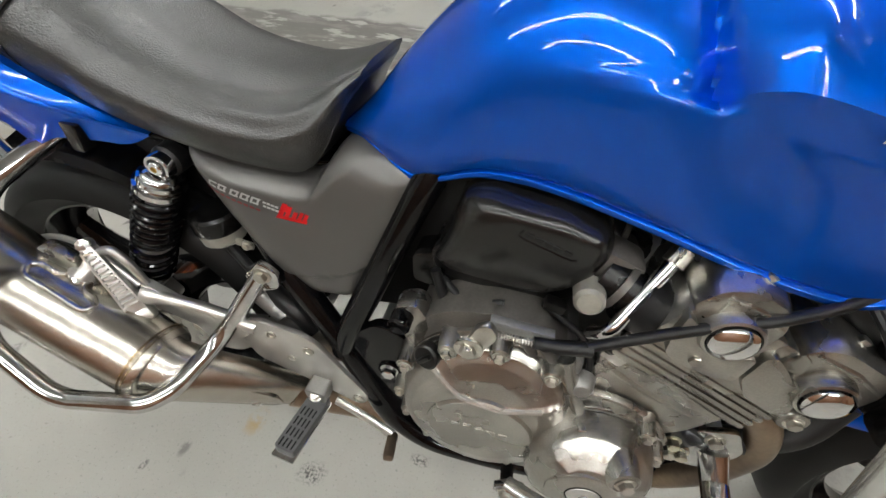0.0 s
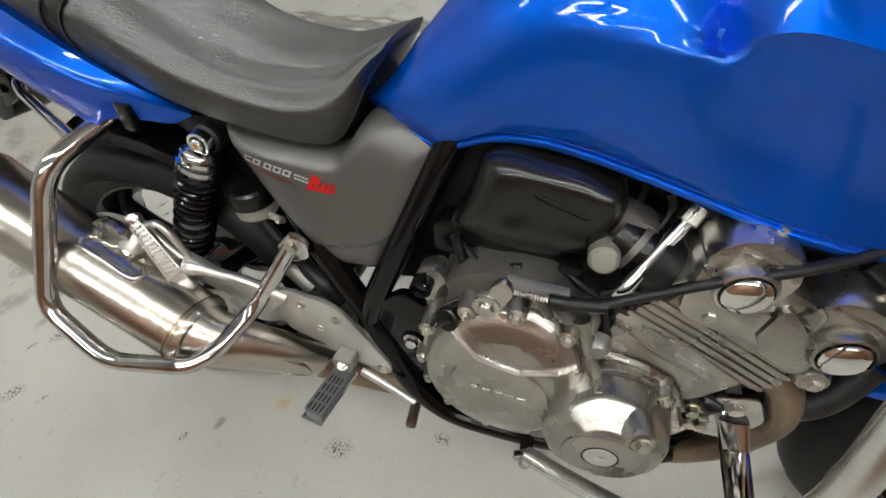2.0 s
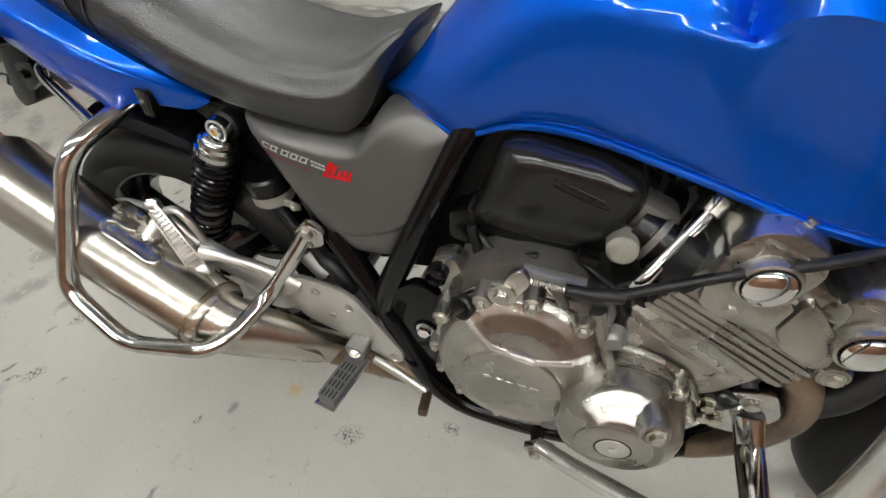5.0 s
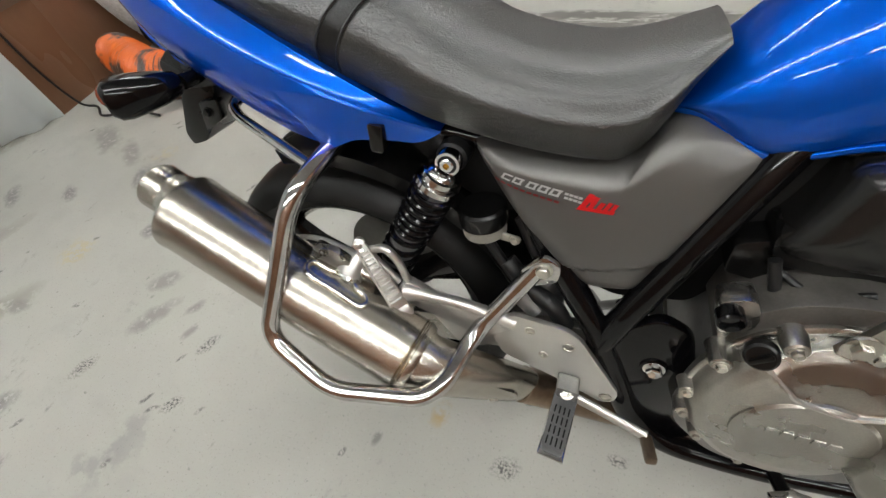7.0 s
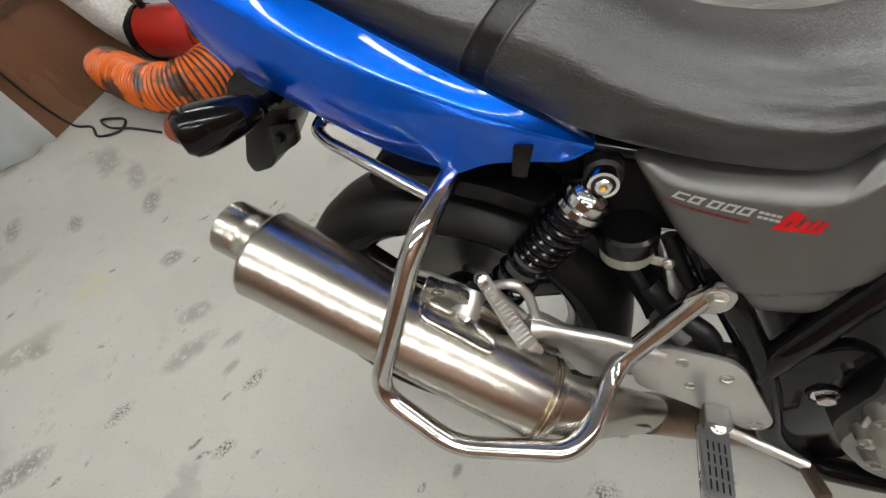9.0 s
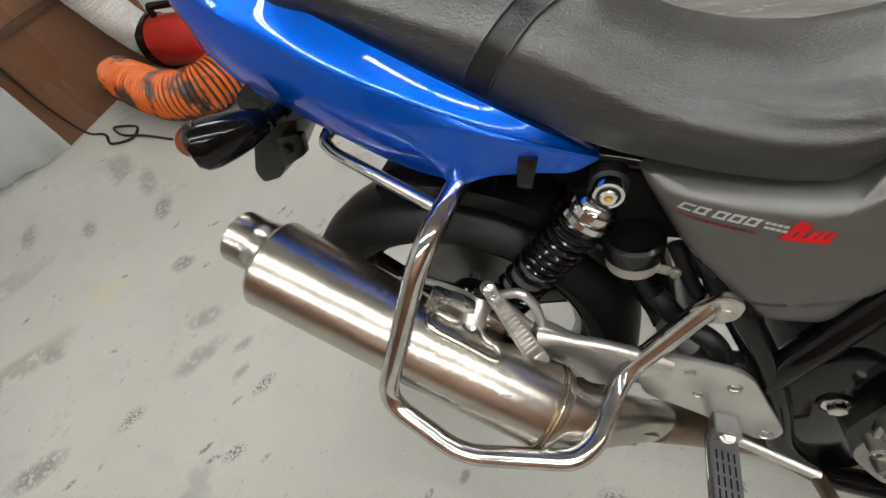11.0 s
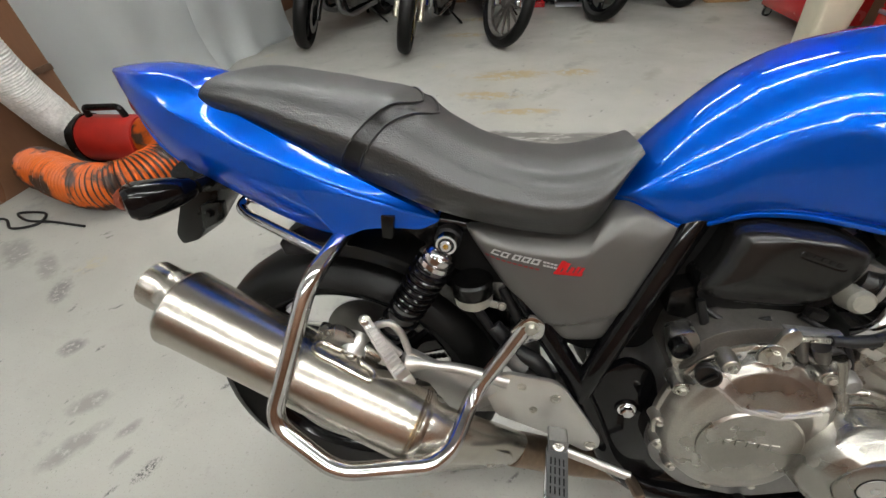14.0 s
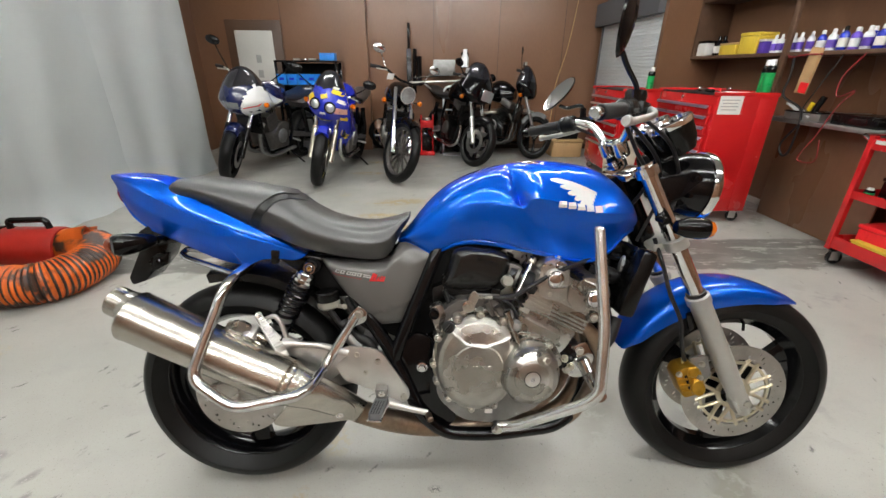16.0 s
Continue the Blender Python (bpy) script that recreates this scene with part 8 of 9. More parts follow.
parked_bike((-0.60, 3.31), (-0.46, 4.68), dict(paint=RACE_BLUE, fairing="full", screen_from=0.93, screen_curve=0.3, lamp="none", fork=GOLD_BOLT, turn=12, bar=0.90, bar_w=0.30, mirror_up=0.14, mirror_at=(1.22, 0.34), rim_line=YELLOW, lamps=((-0.072, 0.80, 0.056), (0.072, 0.78, 0.056)),
            patches=((-0.13, 0.86, 0.08, 0.05, 0.6, YELLOW), (0.12, 0.92, 0.10, 0.035, -0.3, YELLOW), (0.01, 0.88, 0.06, 0.04, 0.3, YELLOW), (-0.13, 0.80, 0.05, 0.05, 0.6, PINK), (0.15, 0.75, 0.09, 0.06, -0.2, PINK), (0.16, 0.84, 0.07, 0.03, -0.4, WHITE_PAINT), (0.10, 0.96, 0.05, 0.02, -0.3, WHITE_PAINT), (0.17, 0.66, 0.08, 0.03, -0.2, YELLOW), (-0.15, 0.62, 0.07, 0.04, 0.5, YELLOW), (0.0, 0.72, 0.05, 0.022, 0, WHITE_PAINT), (-0.15, 0.48, 0.07, 0.05, 0.5, WHITE_PAINT), (0.16, 0.46, 0.07, 0.06, 0.4, YELLOW)), ind_y=0.24), "blue race-style faired motorcycle covered in yellow and white stickers")
parked_bike((0.20, 3.44), (0.0, 4.90), dict(paint=BLACK, front_r=0.325, front_w=0.10, spokes=13, rim=CAST_DIRTY_SHADED, fork=CHROME, lamp="round", bar=1.06, bar_w=0.38, mirror_up=0.14, mirror_mat=CHROME, turn=26, guard=BLACK, pipe=CHROME, lean=7, discs=False, engine=CAST_DIRTY_SHADED, kick=False, bar_mat=BLACK, tags=((1.16, -0.20, 1.00),)), "black cruiser motorcycle with chrome forks and a round headlight")
parked_bike((1.10, 4.19), (0.62, 5.22), dict(paint=BLACK, fairing="square", screen_from=1.0, lamp="square", fork=ALLOY, bar=1.0, bar_w=0.34, mirror_up=0.1, turn=20, guard=BLACK, pipe=CHROME, tail=BLACK, engine=AIRBOX, cover=CAST_DIRTY_SHADED, tags=((1.14, -0.22, 1.06),)), "black motorcycle with a small dark screen and square headlight")
parked_bike((1.94, 4.65), (0.98, 5.16), dict(paint=BLACK, guard=PEG_GREY, fairing="bikini", screen_from=0.94, lamp="none", engine=AIRBOX, fork=CAST_DIRTY_SHADED, fork_top=CAST_DARK, bar=1.05, bar_w=0.34, mirror_up=0.20, turn=18, discs=False, cover=CAST_DIRTY_SHADED, pipe=CAST_DIRTY_SHADED, tags=((1.16, 0.02, 1.12),)), "dark naked motorcycle with a grey front mudguard")


# ---- tool chests, shelves and clutter along the walls ----
def caster(at, parent, r=0.038, turn=0.0):
    x, y = at
    c = part("caster", box((0.05, 0.035, 0.014), pose(x, y, 2 * r + 0.012), 0.003), BLACK, parent)
    m = pose(x, y, 0, 0, 0, turn)
    part("caster_wheel", shift(lathe([(-0.014, r * 0.8), (-0.012, r), (0.012, r), (0.014, r * 0.8)], (0.015, 0, r + 0.001), (0, 1, 0), 20), m), HOSE_RUBBER, c)
    part("caster_fork", shift(merge(box((0.05, 0.004, r * 1.4), pose(0.008, 0.019, r * 1.35), 0.001), box((0.05, 0.004, r * 1.4), pose(0.008, -0.019, r * 1.35), 0.001)), m), ALLOY, c)
    return c


def tool_chest(x0, x1, y0, y1, z0, z1, heights, strip, label):
    """A steel roller cabinet whose drawers open towards -x."""
    chest = thing("tool_chest", pose((x0 + x1) / 2, (y0 + y1) / 2, 0), label, "tool chest", "red tool chests")
    w, d = x1 - x0, y1 - y0
    part("body", box((w - 0.02, d, z1 - z0), pose(0.01, 0, (z0 + z1) / 2), 0.008), RED_STEEL, chest)
    part("top_rim", merge(box((w + 0.012, 0.016, 0.03), pose(0, -d / 2 + 0.006, z1 + 0.008), 0.005), merge(box((w + 0.012, 0.016, 0.03), pose(0, d / 2 - 0.006, z1 + 0.008), 0.005), box((0.016, d, 0.03), pose(w / 2, 0, z1 + 0.008), 0.005))), RED_STEEL, chest)
    part("top_mat", box((w - 0.03, d - 0.03, 0.006), pose(0, 0, z1 + 0.0035), 0.002), HOSE_RUBBER, chest, "black rubber mat")
    part("side_flute", box((0.09, 0.012, (z1 - z0) * 0.96), pose(w / 2 - 0.09, -d / 2 - 0.003, (z0 + z1) / 2), 0.005), RED_STEEL, chest)
    z = z1 - 0.06
    for h in heights:
        dr = part("drawer", box((0.02, d - 0.05, h - 0.008), pose(-w / 2 + 0.004, 0, z - h / 2), 0.004), RED_STEEL, chest)
        part("handle", merge(box((0.016, d - 0.07, 0.012), pose(-w / 2 - 0.012, 0, z - 0.016), 0.004), box((0.006, d - 0.07, 0.022), pose(-w / 2 - 0.020, 0, z - 0.020), 0.002)), strip, dr, "metal handle strip")
        z -= h
    part("lock", lathe([(0, 0.012), (0.010, 0.012), (0.012, 0.009)], (-w / 2 - 0.004, 0, z1 - 0.028), (-1, 0, 0), 16), CHROME, chest)
    for sx in (-1, 1):
        for sy in (-1, 1):
            caster((sx * (w / 2 - 0.05), sy * (d / 2 - 0.07)), chest, z0 * 0.42, 20 * sx + 30 * sy)
    return chest


chest = tool_chest(2.58, 3.05, 2.13, 2.90, 0.10, 0.965, (0.075, 0.075, 0.075, 0.10, 0.10, 0.15, 0.22), PURPLE_STRIP, "red steel tool chest with violet-grey drawer strips and white label")
part("label_sheet", box((0.17, 0.002, 0.125), pose(-0.11, -0.389, 0.90)), PAPER, chest, "white paper label")
for k in range(4):
    part("printed_line", box((0.13 - 0.02 * (k % 2), 0.001, 0.006), pose(-0.115, -0.3905, 0.935 - 0.022 * k)), PAPER_GREY, chest)
part("cloth", box((0.20, 0.05, 0.012), pose(-0.09, -0.36, 0.983), 0.004), PAPER, chest, "white folded cloth")
tool_chest(2.50, 2.88, 3.42, 4.25, 0.085, 0.93, (0.08, 0.08, 0.10, 0.10, 0.14, 0.24), ALLOY, "glossy red steel tool chest with silver drawer strips")


def spray_can(x, y, z, r=0.033, h=0.20, print_mat=None, cap=None, label="green and black spray can with a white cap"):
    can = thing("spray_can", pose(x, y, z), label, "spray can", "spray cans")
    part("body", lathe([(0, r * 0.94), (0.004, r), (h * 0.60, r), (h * 0.61, r)], (0, 0, 0), (0, 0, 1), 24), print_mat or GREEN_CAN, can)
    part("shoulder", lathe([(0, r), (h * 0.14, r), (h * 0.17, r * 0.92), (h * 0.20, r * 0.72)], (0, 0, h * 0.605), (0, 0, 1), 24), BLACK, can)
    part("cap", lathe([(0, r * 0.68), (h * 0.15, r * 0.62), (h * 0.17, r * 0.5)], (0, 0, h * 0.81), (0, 0, 1), 20), cap or WHITE_PLASTIC, can)
    return can


spray_can(2.985, 2.20, 0.973, h=0.235)
spray_can(3.02, 2.28, 0.973, h=0.235)
spray_can(2.80, 3.52, 0.937, h=0.22, label="green bottle with a dark cap on the chest")


def hand_tool(x, y, z, turn, length, grip, label):
    t = thing("hand_tool", pose(x, y, z, 0, 0, turn), label, "tool", "tools on the chests")
    part("grip", tube([(0, 0, 0.014), (length * 0.5, 0, 0.014)], [0.013, 0.012], 12), grip, t)
    part("shaft", tube([(length * 0.5, 0, 0.014), (length, 0, 0.012)], 0.006, 10), CHROME, t)
    part("head", lathe([(-0.012, 0.012), (-0.010, 0.015), (0.010, 0.015), (0.012, 0.012)], (length, 0, 0.015), (0, 1, 0), 16), CHROME, t)


hand_tool(2.70, 2.35, 0.972, 75, 0.30, AIRBOX, "black-handled ratchet lying on the red chest")
hand_tool(2.85, 2.50, 0.972, 40, 0.26, RED_PRINT, "red-handled tool lying on the red chest")
hand_tool(2.92, 2.60, 0.972, 100, 0.22, RED_PRINT, "red-handled pliers lying on the red chest")
hand_tool(2.65, 3.55, 0.937, 60, 0.24, RED_PRINT, "red-handled tool lying on the far chest")

# red cart with trays
cart = thing("tool_cart", pose(3.29, 1.08, 0), "red steel service cart with three loaded trays", "cart")
for z, h in ((0.11, 0.075), (0.43, 0.05), (0.72, 0.06)):
    tray = box((0.42, 0.68, 0.006), pose(0, 0, z + 0.004))
    for sx in (-1, 1):
        box((0.008, 0.68, h), pose(sx * 0.208, 0, z + h / 2), 0.002, tray)
    for sy in (-1, 1):
        box((0.42, 0.008, h), pose(0, sy * 0.337, z + h / 2), 0.002, tray)
    part("tray", tray, RED_STEEL, cart)
for sx in (-1, 1):
    for sy in (-1, 1):
        part("post", box((0.032, 0.032, 0.70), pose(sx * 0.20, sy * 0.33, 0.445), 0.003), RED_STEEL, cart)
        caster((sx * 0.18, sy * 0.31), cart, 0.042, 25 * sx + 15)
part("push_bar", tube(fillet([(-0.19, 0.34, 0.76), (-0.19, 0.41, 0.79), (0.19, 0.41, 0.79), (0.19, 0.34, 0.76)], 0.03), 0.012, 10), CHROME, cart, "chrome push bar")
part("printed_strip", box((0.003, 0.60, 0.02), pose(-0.2145, 0, 0.765)), PAPER, cart, "pale printed strip")


def crate(name, x, y, z, size, turn, mat, label, category, lid=None):
    """A container with a rim, a lid line and ribs."""
    c = thing(name, pose(x, y, z, 0, 0, turn), label, category)
    a, b, h = size
    part("body", box((a, b, h * 0.82), pose(0, 0, h * 0.41), min(a, b, h) * 0.06), mat, c)
    part("lid", box((a * 1.04, b * 1.04, h * 0.16), pose(0, 0, h * 0.91), min(a, b, h) * 0.05), lid or mat, c)
    for s in (-1, 1):
        part("rib", box((a * 1.015, b * 0.06, h * 0.7), pose(0, s * b * 0.28, h * 0.42), 0.002), mat, c)
    return c


crate("plastic_bin", 3.30, 1.22, 0.121, (0.28, 0.26, 0.17), 4, RED_PRINT, "red plastic bin in the cart's lowest tray", "bin")
crate("parts_box", 3.14, 1.10, 0.121, (0.07, 0.42, 0.075), 0, YELLOW_BOX, "long yellow box in the cart's lowest tray", "box")
crate("tool_case", 3.28, 1.16, 0.441, (0.24, 0.34, 0.13), -6, AIRBOX, "black tool case in the cart's middle tray", "case")
crate("tool_case", 3.27, 1.06, 0.731, (0.30, 0.50, 0.09), 5, AIRBOX, "flat black tool case on the cart", "case")
crate("tool_case", 3.30, 1.20, 0.822, (0.20, 0.24, 0.05), -12, DARK, "small black tray of tools on the cart", "case")
spray_can(3.12, 1.34, 0.441, 0.025, 0.07, label="short green can in the cart's middle tray")

# shelf boards on the wall
shelf = thing("wall_shelf", ROOM, "dark brown wooden wall shelf with an upright", "shelf")
part("shelf_board", box((0.32, 2.48, 0.028), pose(3.418, 2.46, 1.245), 0.003), SHELF_WOOD, shelf)
part("shelf_board", box((0.32, 2.48, 0.028), pose(3.418, 2.46, 1.74), 0.003), SHELF_WOOD, shelf)
part("upright", box((0.028, 0.045, 1.95), pose(3.266, 2.47, 1.78), 0.003), SHELF_WOOD, shelf)
part("end_panel", box((0.32, 0.028, 1.50), pose(3.418, 3.68, 2.0), 0.003), SHELF_WOOD, shelf)
part("end_panel", box((0.32, 0.028, 1.50), pose(3.418, 1.235, 2.0), 0.003), SHELF_WOOD, shelf)
SHELF_TOP = 1.2592


def bottle(x, y, h, r, body, cap, band, label, flat=1.0):
    b = thing("bottle", pose(x, y, SHELF_TOP, 0, 0, 5), label, "bottle", "bottles on the shelf")
    sh = Matrix.Diagonal((flat, 1, 1, 1))
    part("body", shift(lathe([(0, r * 0.93), (0.004, r), (h * 0.62, r), (h * 0.70, r * 0.86), (h * 0.76, r * 0.5), (h * 0.80, r * 0.40)], (0, 0, 0), (0, 0, 1), 20), sh), body, b)
    part("cap", lathe([(0, r * 0.46), (h * 0.16, r * 0.40), (h * 0.19, r * 0.28)], (0, 0, h * 0.795), (0, 0, 1), 16), cap, b)
    if band:
        part("label_band", shift(lathe([(h * 0.14, r * 1.005), (h * 0.142, r * 1.02), (h * 0.50, r * 1.02), (h * 0.502, r * 1.005)], (0, 0, 0), (0, 0, 1), 20, False), sh), band, b)
    return b


rnd = random.Random(11)
crate("carton", 3.36, 3.60, SHELF_TOP, (0.13, 0.13, 0.14), 3, PAPER, "white and black carton on the shelf", "box", BLACK)
for y in (3.44, 3.36):
    bottle(3.36, y, 0.17, 0.036, BLACK, BLACK, PAPER, "black bottle with a white label on the shelf")
crate("carton", 3.36, 3.17, SHELF_TOP, (0.17, 0.22, 0.10), 0, YELLOW_BOX, "orange-yellow carton on the shelf", "box", CARTON)
crate("carton", 3.38, 2.95, SHELF_TOP, (0.18, 0.20, 0.17), 4, YELLOW_BOX, "large yellow carton on the shelf", "box")
crate("carton", 3.36, 2.79, SHELF_TOP, (0.12, 0.07, 0.11), 0, PURPLE, "small violet and white carton on the shelf", "box", PAPER)
for k in range(6):
    bottle(3.35, 2.71 - 0.062 * k - (0.03 if k > 4 else 0), 0.138, 0.024, WHITE_PLASTIC, WHITE_PLASTIC, PURPLE, "white plastic bottle with a small violet label")
for k in range(10):
    bottle(3.35, 2.28 - 0.085 * k, 0.125 + 0.03 * rnd.random(), 0.030, (PURPLE, WHITE_PLASTIC, RACE_BLUE)[k % 3 if k > 2 else 2 - k % 2], (WHITE_PLASTIC, AIRBOX)[k % 4 == 2], (WHITE_PLASTIC, PURPLE, PAPER)[k % 3], "violet and blue chemical bottle with a white cap", 0.8)
for k in range(6):
    bottle(3.46, 2.24 - 0.11 * k, 0.145, 0.033, (RACE_BLUE, PURPLE)[k % 2], WHITE_PLASTIC, None, "blue chemical bottle at the back of the shelf")

# narrow bench on the wall with clutter
bench = thing("wall_bench", ROOM, "dark narrow work bench along the brown wall", "bench")
part("bench_top", box((0.36, 0.90, 0.03), pose(3.398, 1.95, 0.79), 0.004), CAST_DARK, bench)
part("bench_front", box((0.014, 0.90, 0.77), pose(3.40, 1.95, 0.388), 0.003), WALL_BROWN, bench)
crate("tool_tray", 3.33, 2.12, 0.8055, (0.20, 0.26, 0.06), 10, CAST_DARK, "grey metal tray of tools on the bench", "tray", AIRBOX)
crate("tool_case", 3.35, 1.72, 0.8055, (0.20, 0.34, 0.07), -4, AIRBOX, "black case lying on the bench", "case")
wand = thing("blow_gun", pose(3.26, 2.06, 0.808), "black air gun with a white nozzle on the bench", "air gun")
part("grip", tube([(0, 0, 0.01), (0.02, -0.04, 0.16)], 0.020, 12), AIRBOX, wand)
part("nozzle", tube([(0, -0.01, 0.02), (-0.03, 0.20, 0.10)], [0.022, 0.008], 12), WHITE_PLASTIC, wand)
part("trigger", box((0.015, 0.03, 0.06), pose(0, 0.02, 0.09, 20, 0, 0), 0.004), YELLOW, wand)
paddle = thing("cardboard_sleeve", ROOM, "brown cardboard sleeve with a red print hanging from the shelf", "box")
part("sleeve", box((0.025, 0.085, 0.30), pose(3.235, 2.17, 1.13, 6, 0, 0), 0.004), CARTON, paddle)
part("red_print", box((0.003, 0.07, 0.07), pose(3.2205, 2.157, 1.02, 6, 0, 0)), RED_PRINT, paddle)
part("string", tube([(3.235, 2.19, 1.27), (3.25, 2.20, 1.30)], 0.003, 6), PAPER, paddle)


def hanging_cord(pts, r, mat, label):
    c = thing("hanging_cord", ROOM, label, "cord", "cords hanging from the shelf")
    part("cord", tube(smoothline(pts, 50), r, 7), mat, c)


hanging_cord([(3.24, 2.34, 1.235), (3.22, 2.30, 1.10), (3.20, 2.28, 0.96), (3.22, 2.1, 0.86), (3.23, 2.1, 0.60), (3.23, 2.15, 0.54), (3.23, 2.2, 0.62), (3.22, 2.08, 0.78)], 0.008, HOSE_RUBBER, "black cord with a plug hanging over the bench")
hanging_cord([(3.24, 1.80, 1.235), (3.20, 1.86, 1.10), (3.19, 1.84, 0.98), (3.20, 1.74, 1.02), (3.20, 1.82, 0.92), (3.20, 1.90, 0.72), (3.20, 1.98, 0.55), (3.20, 1.84, 0.56), (3.20, 1.86, 0.70)], 0.0045, DARK_RED_PRINT, "red coiled air hose hanging from the shelf")
hanging_cord([(3.24, 2.40, 1.235), (3.20, 2.32, 1.22), (3.20, 2.20, 1.235), (3.235, 2.10, 1.236)], 0.006, DARK_RED_PRINT, "red strap hanging below the shelf")
hanging_cord([(3.24, 1.95, 1.235), (3.20, 2.0, 1.05), (3.20, 2.07, 0.9), (3.22, 2.09, 0.84)], 0.005, HOSE_RUBBER, "thin black lead hanging from the shelf")

# cream waste bin and cardboard box
waste = thing("waste_bin", pose(2.42, 3.10, 0), "cream plastic waste bin between the tool chests", "bin")
rings = []
for z, h in ((0, 0.095), (0.02, 0.10), (0.44, 0.125), (0.45, 0.133), (0.475, 0.133), (0.475, 0.122), (0.10, 0.098)):
    rings.append([(x, y, z) for x, y in rounded([(-h, -h), (h, -h), (h, h), (-h, h)], h * 0.3)])
part("shell", loft(rings), CREAM_BIN, waste)
crate("cardboard_box", 2.46, 4.95, 0, (0.42, 0.32, 0.24), 0, CARTON, "brown cardboard box on the floor beside the shutter", "box")
crate("tool_case", 2.45, 4.95, 0.242, (0.30, 0.22, 0.14), 8, DARK, "black case lying on the cardboard box", "case")

# rack with blue bins against the back wall
rack = thing("storage_rack", pose(-1.04, 5.10, 0), "black steel storage rack against the back wall", "rack")
for sx in (-1, 1):
    for sy in (-1, 1):
        part("post", box((0.03, 0.03, 1.20), pose(sx * 0.385, sy * 0.15, 0.60), 0.003), BLACK, rack)
for z in (0.06, 0.30, 0.62, 0.90, 1.19):
    part("shelf", box((0.80, 0.34, 0.022), pose(0, 0, z), 0.003), BLACK, rack)
part("back_panel", box((0.76, 0.006, 1.10), pose(0, 0.165, 0.62)), DARK, rack)
for k in range(6):
    bin_ob = thing("parts_bin", pose(-1.355 + 0.127 * k, 5.02, 0.9125), "blue plastic parts bin on the rack", "bin", "parts bins on the rack")
    rings = []
    for z, h, dd in ((0, 0.055, 0.11), (0.11, 0.061, 0.12), (0.125, 0.063, 0.125), (0.125, 0.057, 0.117), (0.015, 0.05, 0.105)):
        rings.append([(x, y, z) for x, y in rounded([(-h, -dd), (h, -dd), (h, dd), (-h, dd)], 0.008)])
    part("tub", loft(rings), BIN_BLUE, bin_ob)
    part("label_slot", box((0.06, 0.004, 0.03), pose(0, -0.123, 0.07)), RACE_BLUE, bin_ob)
crate("storage_box", -0.76, 5.02, 1.2015, (0.19, 0.16, 0.09), 0, BIN_BLUE, "blue plastic box on top of the rack", "box")
for x, w in ((-1.22, 0.16), (-1.02, 0.2), (-0.8, 0.12)):
    hand_tool(x, 5.05, 1.2015, 10 * w * 20, w, ALLOY, "steel tool lying on top of the rack")
for x, z, w in ((-1.2, 0.6315, 0.30), (-0.86, 0.6315, 0.28), (-1.2, 0.3115, 0.30), (-0.86, 0.3115, 0.28)):
    crate("tool_case", x, 5.06, z, (w, 0.24, 0.20), 0, COVER, "dark grey plastic tool case on the rack", "case", AIRBOX)
crate("tool_case", -1.06, 5.05, 0.0715, (0.62, 0.24, 0.14), 0, PEG_GREY, "long grey case at the foot of the rack", "case")

# things leaning on and standing at the back wall
spare = thing("spare_tyre", pose(-0.12, 5.36, 0.232, 12, 0, 0), "worn black tyre leaning on the brown wall", "tyre")
part("tread", lathe([(-0.05, 0.15), (-0.055, 0.19), (-0.04, 0.222), (0, 0.232), (0.04, 0.222), (0.055, 0.19), (0.05, 0.15), (-0.05, 0.15)], (0, 0, 0), (0, 1, 0), 40, False), RUBBER, spare)
jack = thing("floor_jack", pose(0.52, 4.95, 0), "red steel trolley jack standing upright", "jack")
part("side_plate", box((0.02, 0.10, 0.52), pose(-0.08, 0, 0.29, 5, 0, 0), 0.006), RED_STEEL, jack)
part("side_plate", box((0.02, 0.10, 0.52), pose(0.08, 0, 0.29, 5, 0, 0), 0.006), RED_STEEL, jack)
part("cross_beam", box((0.16, 0.07, 0.10), pose(0, 0, 0.42), 0.01), RED_STEEL, jack)
part("base", box((0.22, 0.16, 0.05), pose(0, 0, 0.027), 0.008), RED_STEEL, jack)
part("saddle", lathe([(0, 0.04), (0.02, 0.045), (0.03, 0.04)], (0, 0, 0.47), (0, 0, 1), 20), BOLT, jack)
truck = thing("hand_truck", pose(0.92, 4.98, 0), "white tubular hand truck standing at the wall", "hand truck")
part("frame_tube", tube(fillet([(-0.17, 0, 0.03), (-0.17, 0.10, 0.90), (0.17, 0.10, 0.90), (0.17, 0, 0.03)], 0.10), 0.014, 12), WHITE_PLASTIC, truck)
for z in (0.30, 0.60):
    part("cross_tube", tube([(-0.165, 0.115 * z, z), (0.165, 0.115 * z, z)], 0.010, 10), WHITE_PLASTIC, truck)
part("toe_plate", box((0.36, 0.20, 0.008), pose(0, -0.10, 0.02), 0.003), WHITE_PLASTIC, truck)
for sx in (-1, 1):
    part("wheel", lathe([(-0.02, 0.06), (-0.018, 0.075), (0.018, 0.075), (0.02, 0.06)], (sx * 0.20, 0.05, 0.076), (1, 0, 0), 24), HOSE_RUBBER, truck)
changer = thing("machine_stand", pose(0.40, 5.22, 0), "black garage machine with a tall column and arms", "machine")
part("base", box((0.44, 0.36, 0.30), pose(0.05, 0.02, 0.152), 0.02), AIRBOX, changer)
part("column", box((0.07, 0.07, 1.06), pose(-0.12, 0.05, 0.83), 0.008), AIRBOX, changer)
part("mast", box((0.035, 0.035, 0.36), pose(-0.12, 0.05, 1.49), 0.005), BLACK, changer)
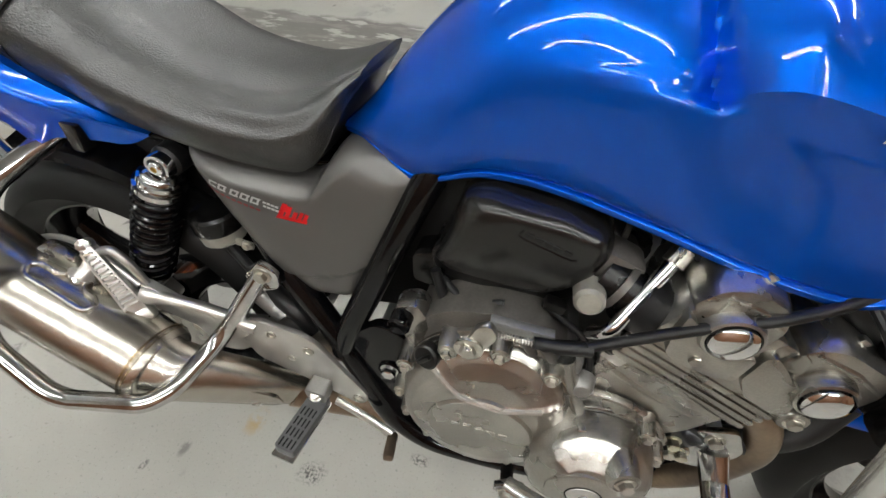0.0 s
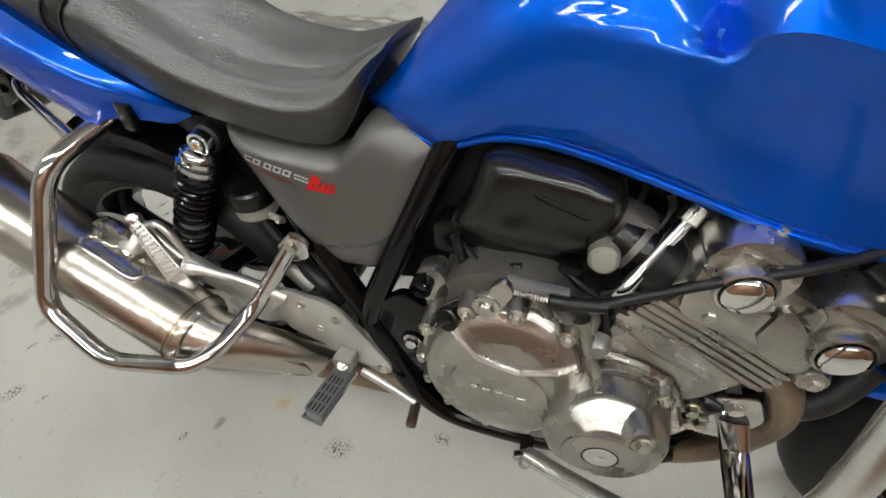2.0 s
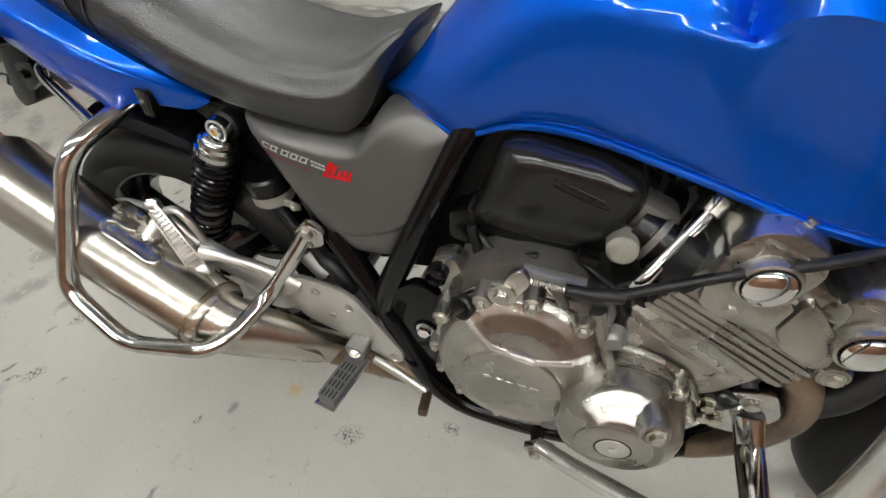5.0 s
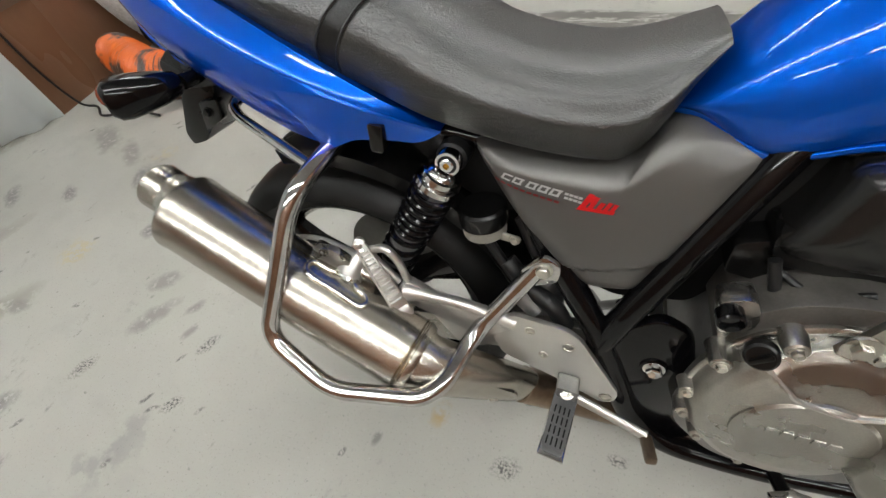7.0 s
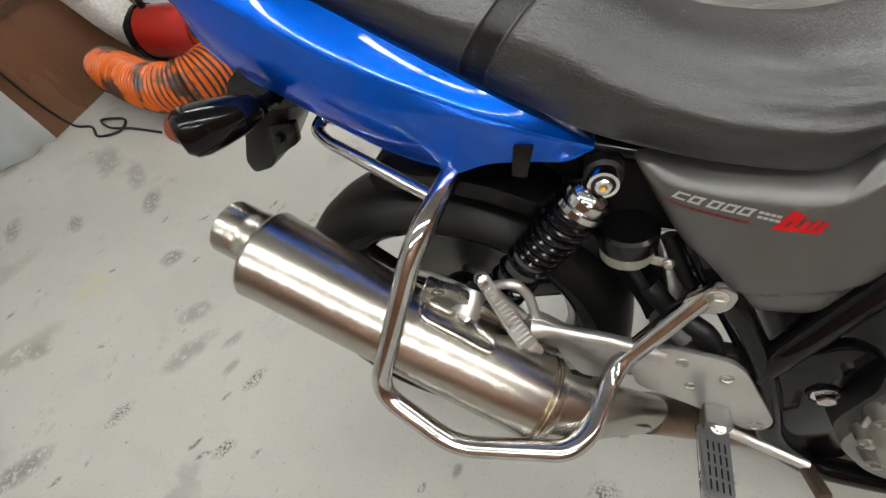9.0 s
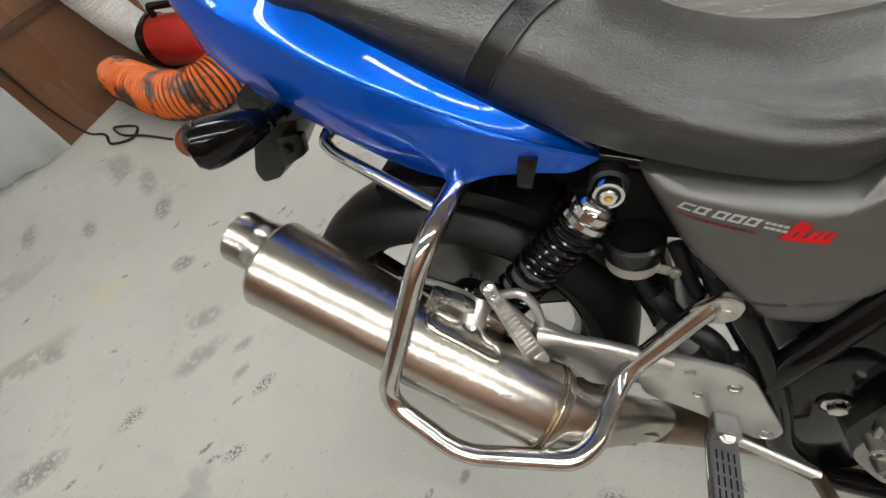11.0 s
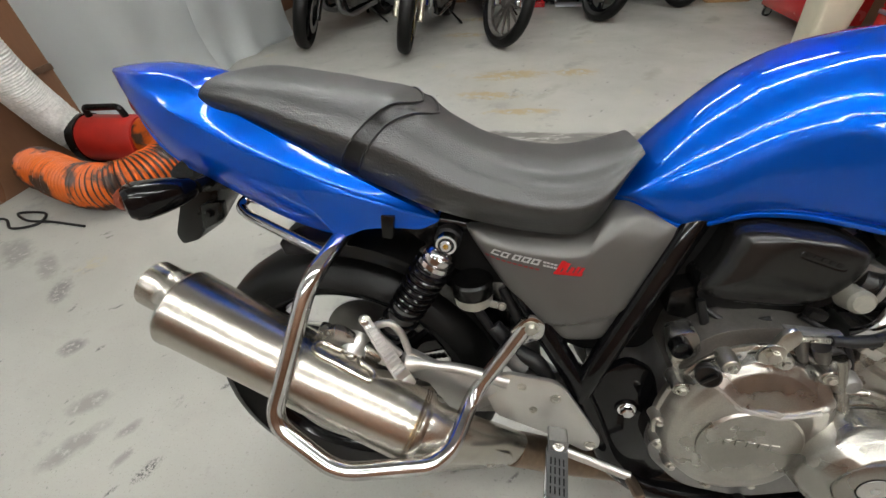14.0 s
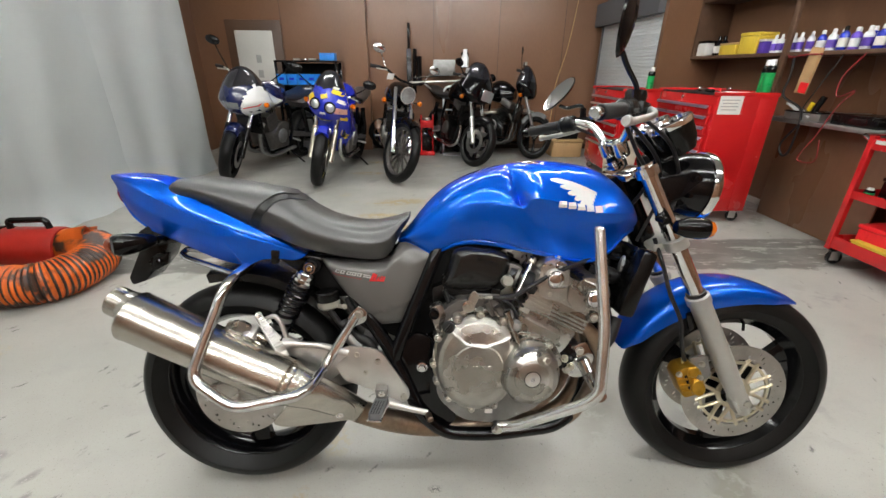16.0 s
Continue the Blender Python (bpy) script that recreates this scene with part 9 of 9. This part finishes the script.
part("side_cylinder", tube([(-0.05, 0.03, 0.80), (-0.04, 0.03, 1.36)], 0.028, 14), BLACK, changer)
part("side_cylinder", tube([(0.02, 0.03, 0.90), (0.02, 0.03, 1.27)], 0.034, 14), BLACK, changer)
part("arm", tube([(-0.12, 0, 0.94), (0.90, 0.02, 0.98)], 0.014, 10), BOLT, changer, "bare steel arm")
part("arm", tube([(-0.10, 0, 1.00), (0.80, 0.04, 1.06)], 0.011, 10), BLACK, changer)
part("control_panel", box((0.30, 0.10, 0.20), pose(0.36, 0.04, 1.13, 0, 0, 0), 0.012), CAST_DARK, changer, "grey-brown box")
part("gauge_box", box((0.10, 0.10, 0.20), pose(0.64, 0.05, 1.23), 0.02), BLACK, changer)
part("white_bottle", lathe([(0, 0.05), (0.12, 0.052), (0.16, 0.03), (0.22, 0.028)], (0.64, -0.03, 1.14), (0, 0, 1), 20), WHITE_PLASTIC, changer, "white plastic bottle")
shelf_low = thing("low_bench", pose(1.62, 5.25, 0), "low dark steel bench along the back wall", "bench")
part("bench_top", box((0.80, 0.36, 0.04), pose(0, 0, 0.56), 0.004), BOLT, shelf_low)
for sx in (-1, 1):
    part("leg", box((0.04, 0.30, 0.535), pose(sx * 0.36, 0, 0.27), 0.004), BLACK, shelf_low)
part("shelf", box((0.70, 0.30, 0.02), pose(0, 0, 0.14), 0.003), BLACK, shelf_low)
for x, z in ((1.93, 1.16), (1.87, 0.98), (1.94, 0.98)):
    plate = thing("wall_socket", pose(x, WALL_BACK - 0.004, z), "cream wall socket plate on the brown wall", "socket", "wall sockets")
    part("plate", box((0.06, 0.007, 0.11), None, 0.003), CREAM, plate)
    for s in (-1, 1):
        part("outlet", box((0.025, 0.003, 0.025), pose(0, -0.0045, s * 0.025), 0.001), PAPER_GREY, plate)
wall_cord = thing("wall_cable", ROOM, "thin pale cable hanging down the back wall", "cable")
part("flex", tube(smoothline([(2.62, WALL_BACK - 0.03, 2.7), (2.58, WALL_BACK - 0.03, 2.0), (2.50, WALL_BACK - 0.05, 1.4), (2.38, WALL_BACK - 0.06, 0.9), (2.36, WALL_BACK - 0.08, 0.5), (2.30, WALL_BACK - 0.10, 0.02)], 40), 0.006, 7), CARTON, wall_cord)
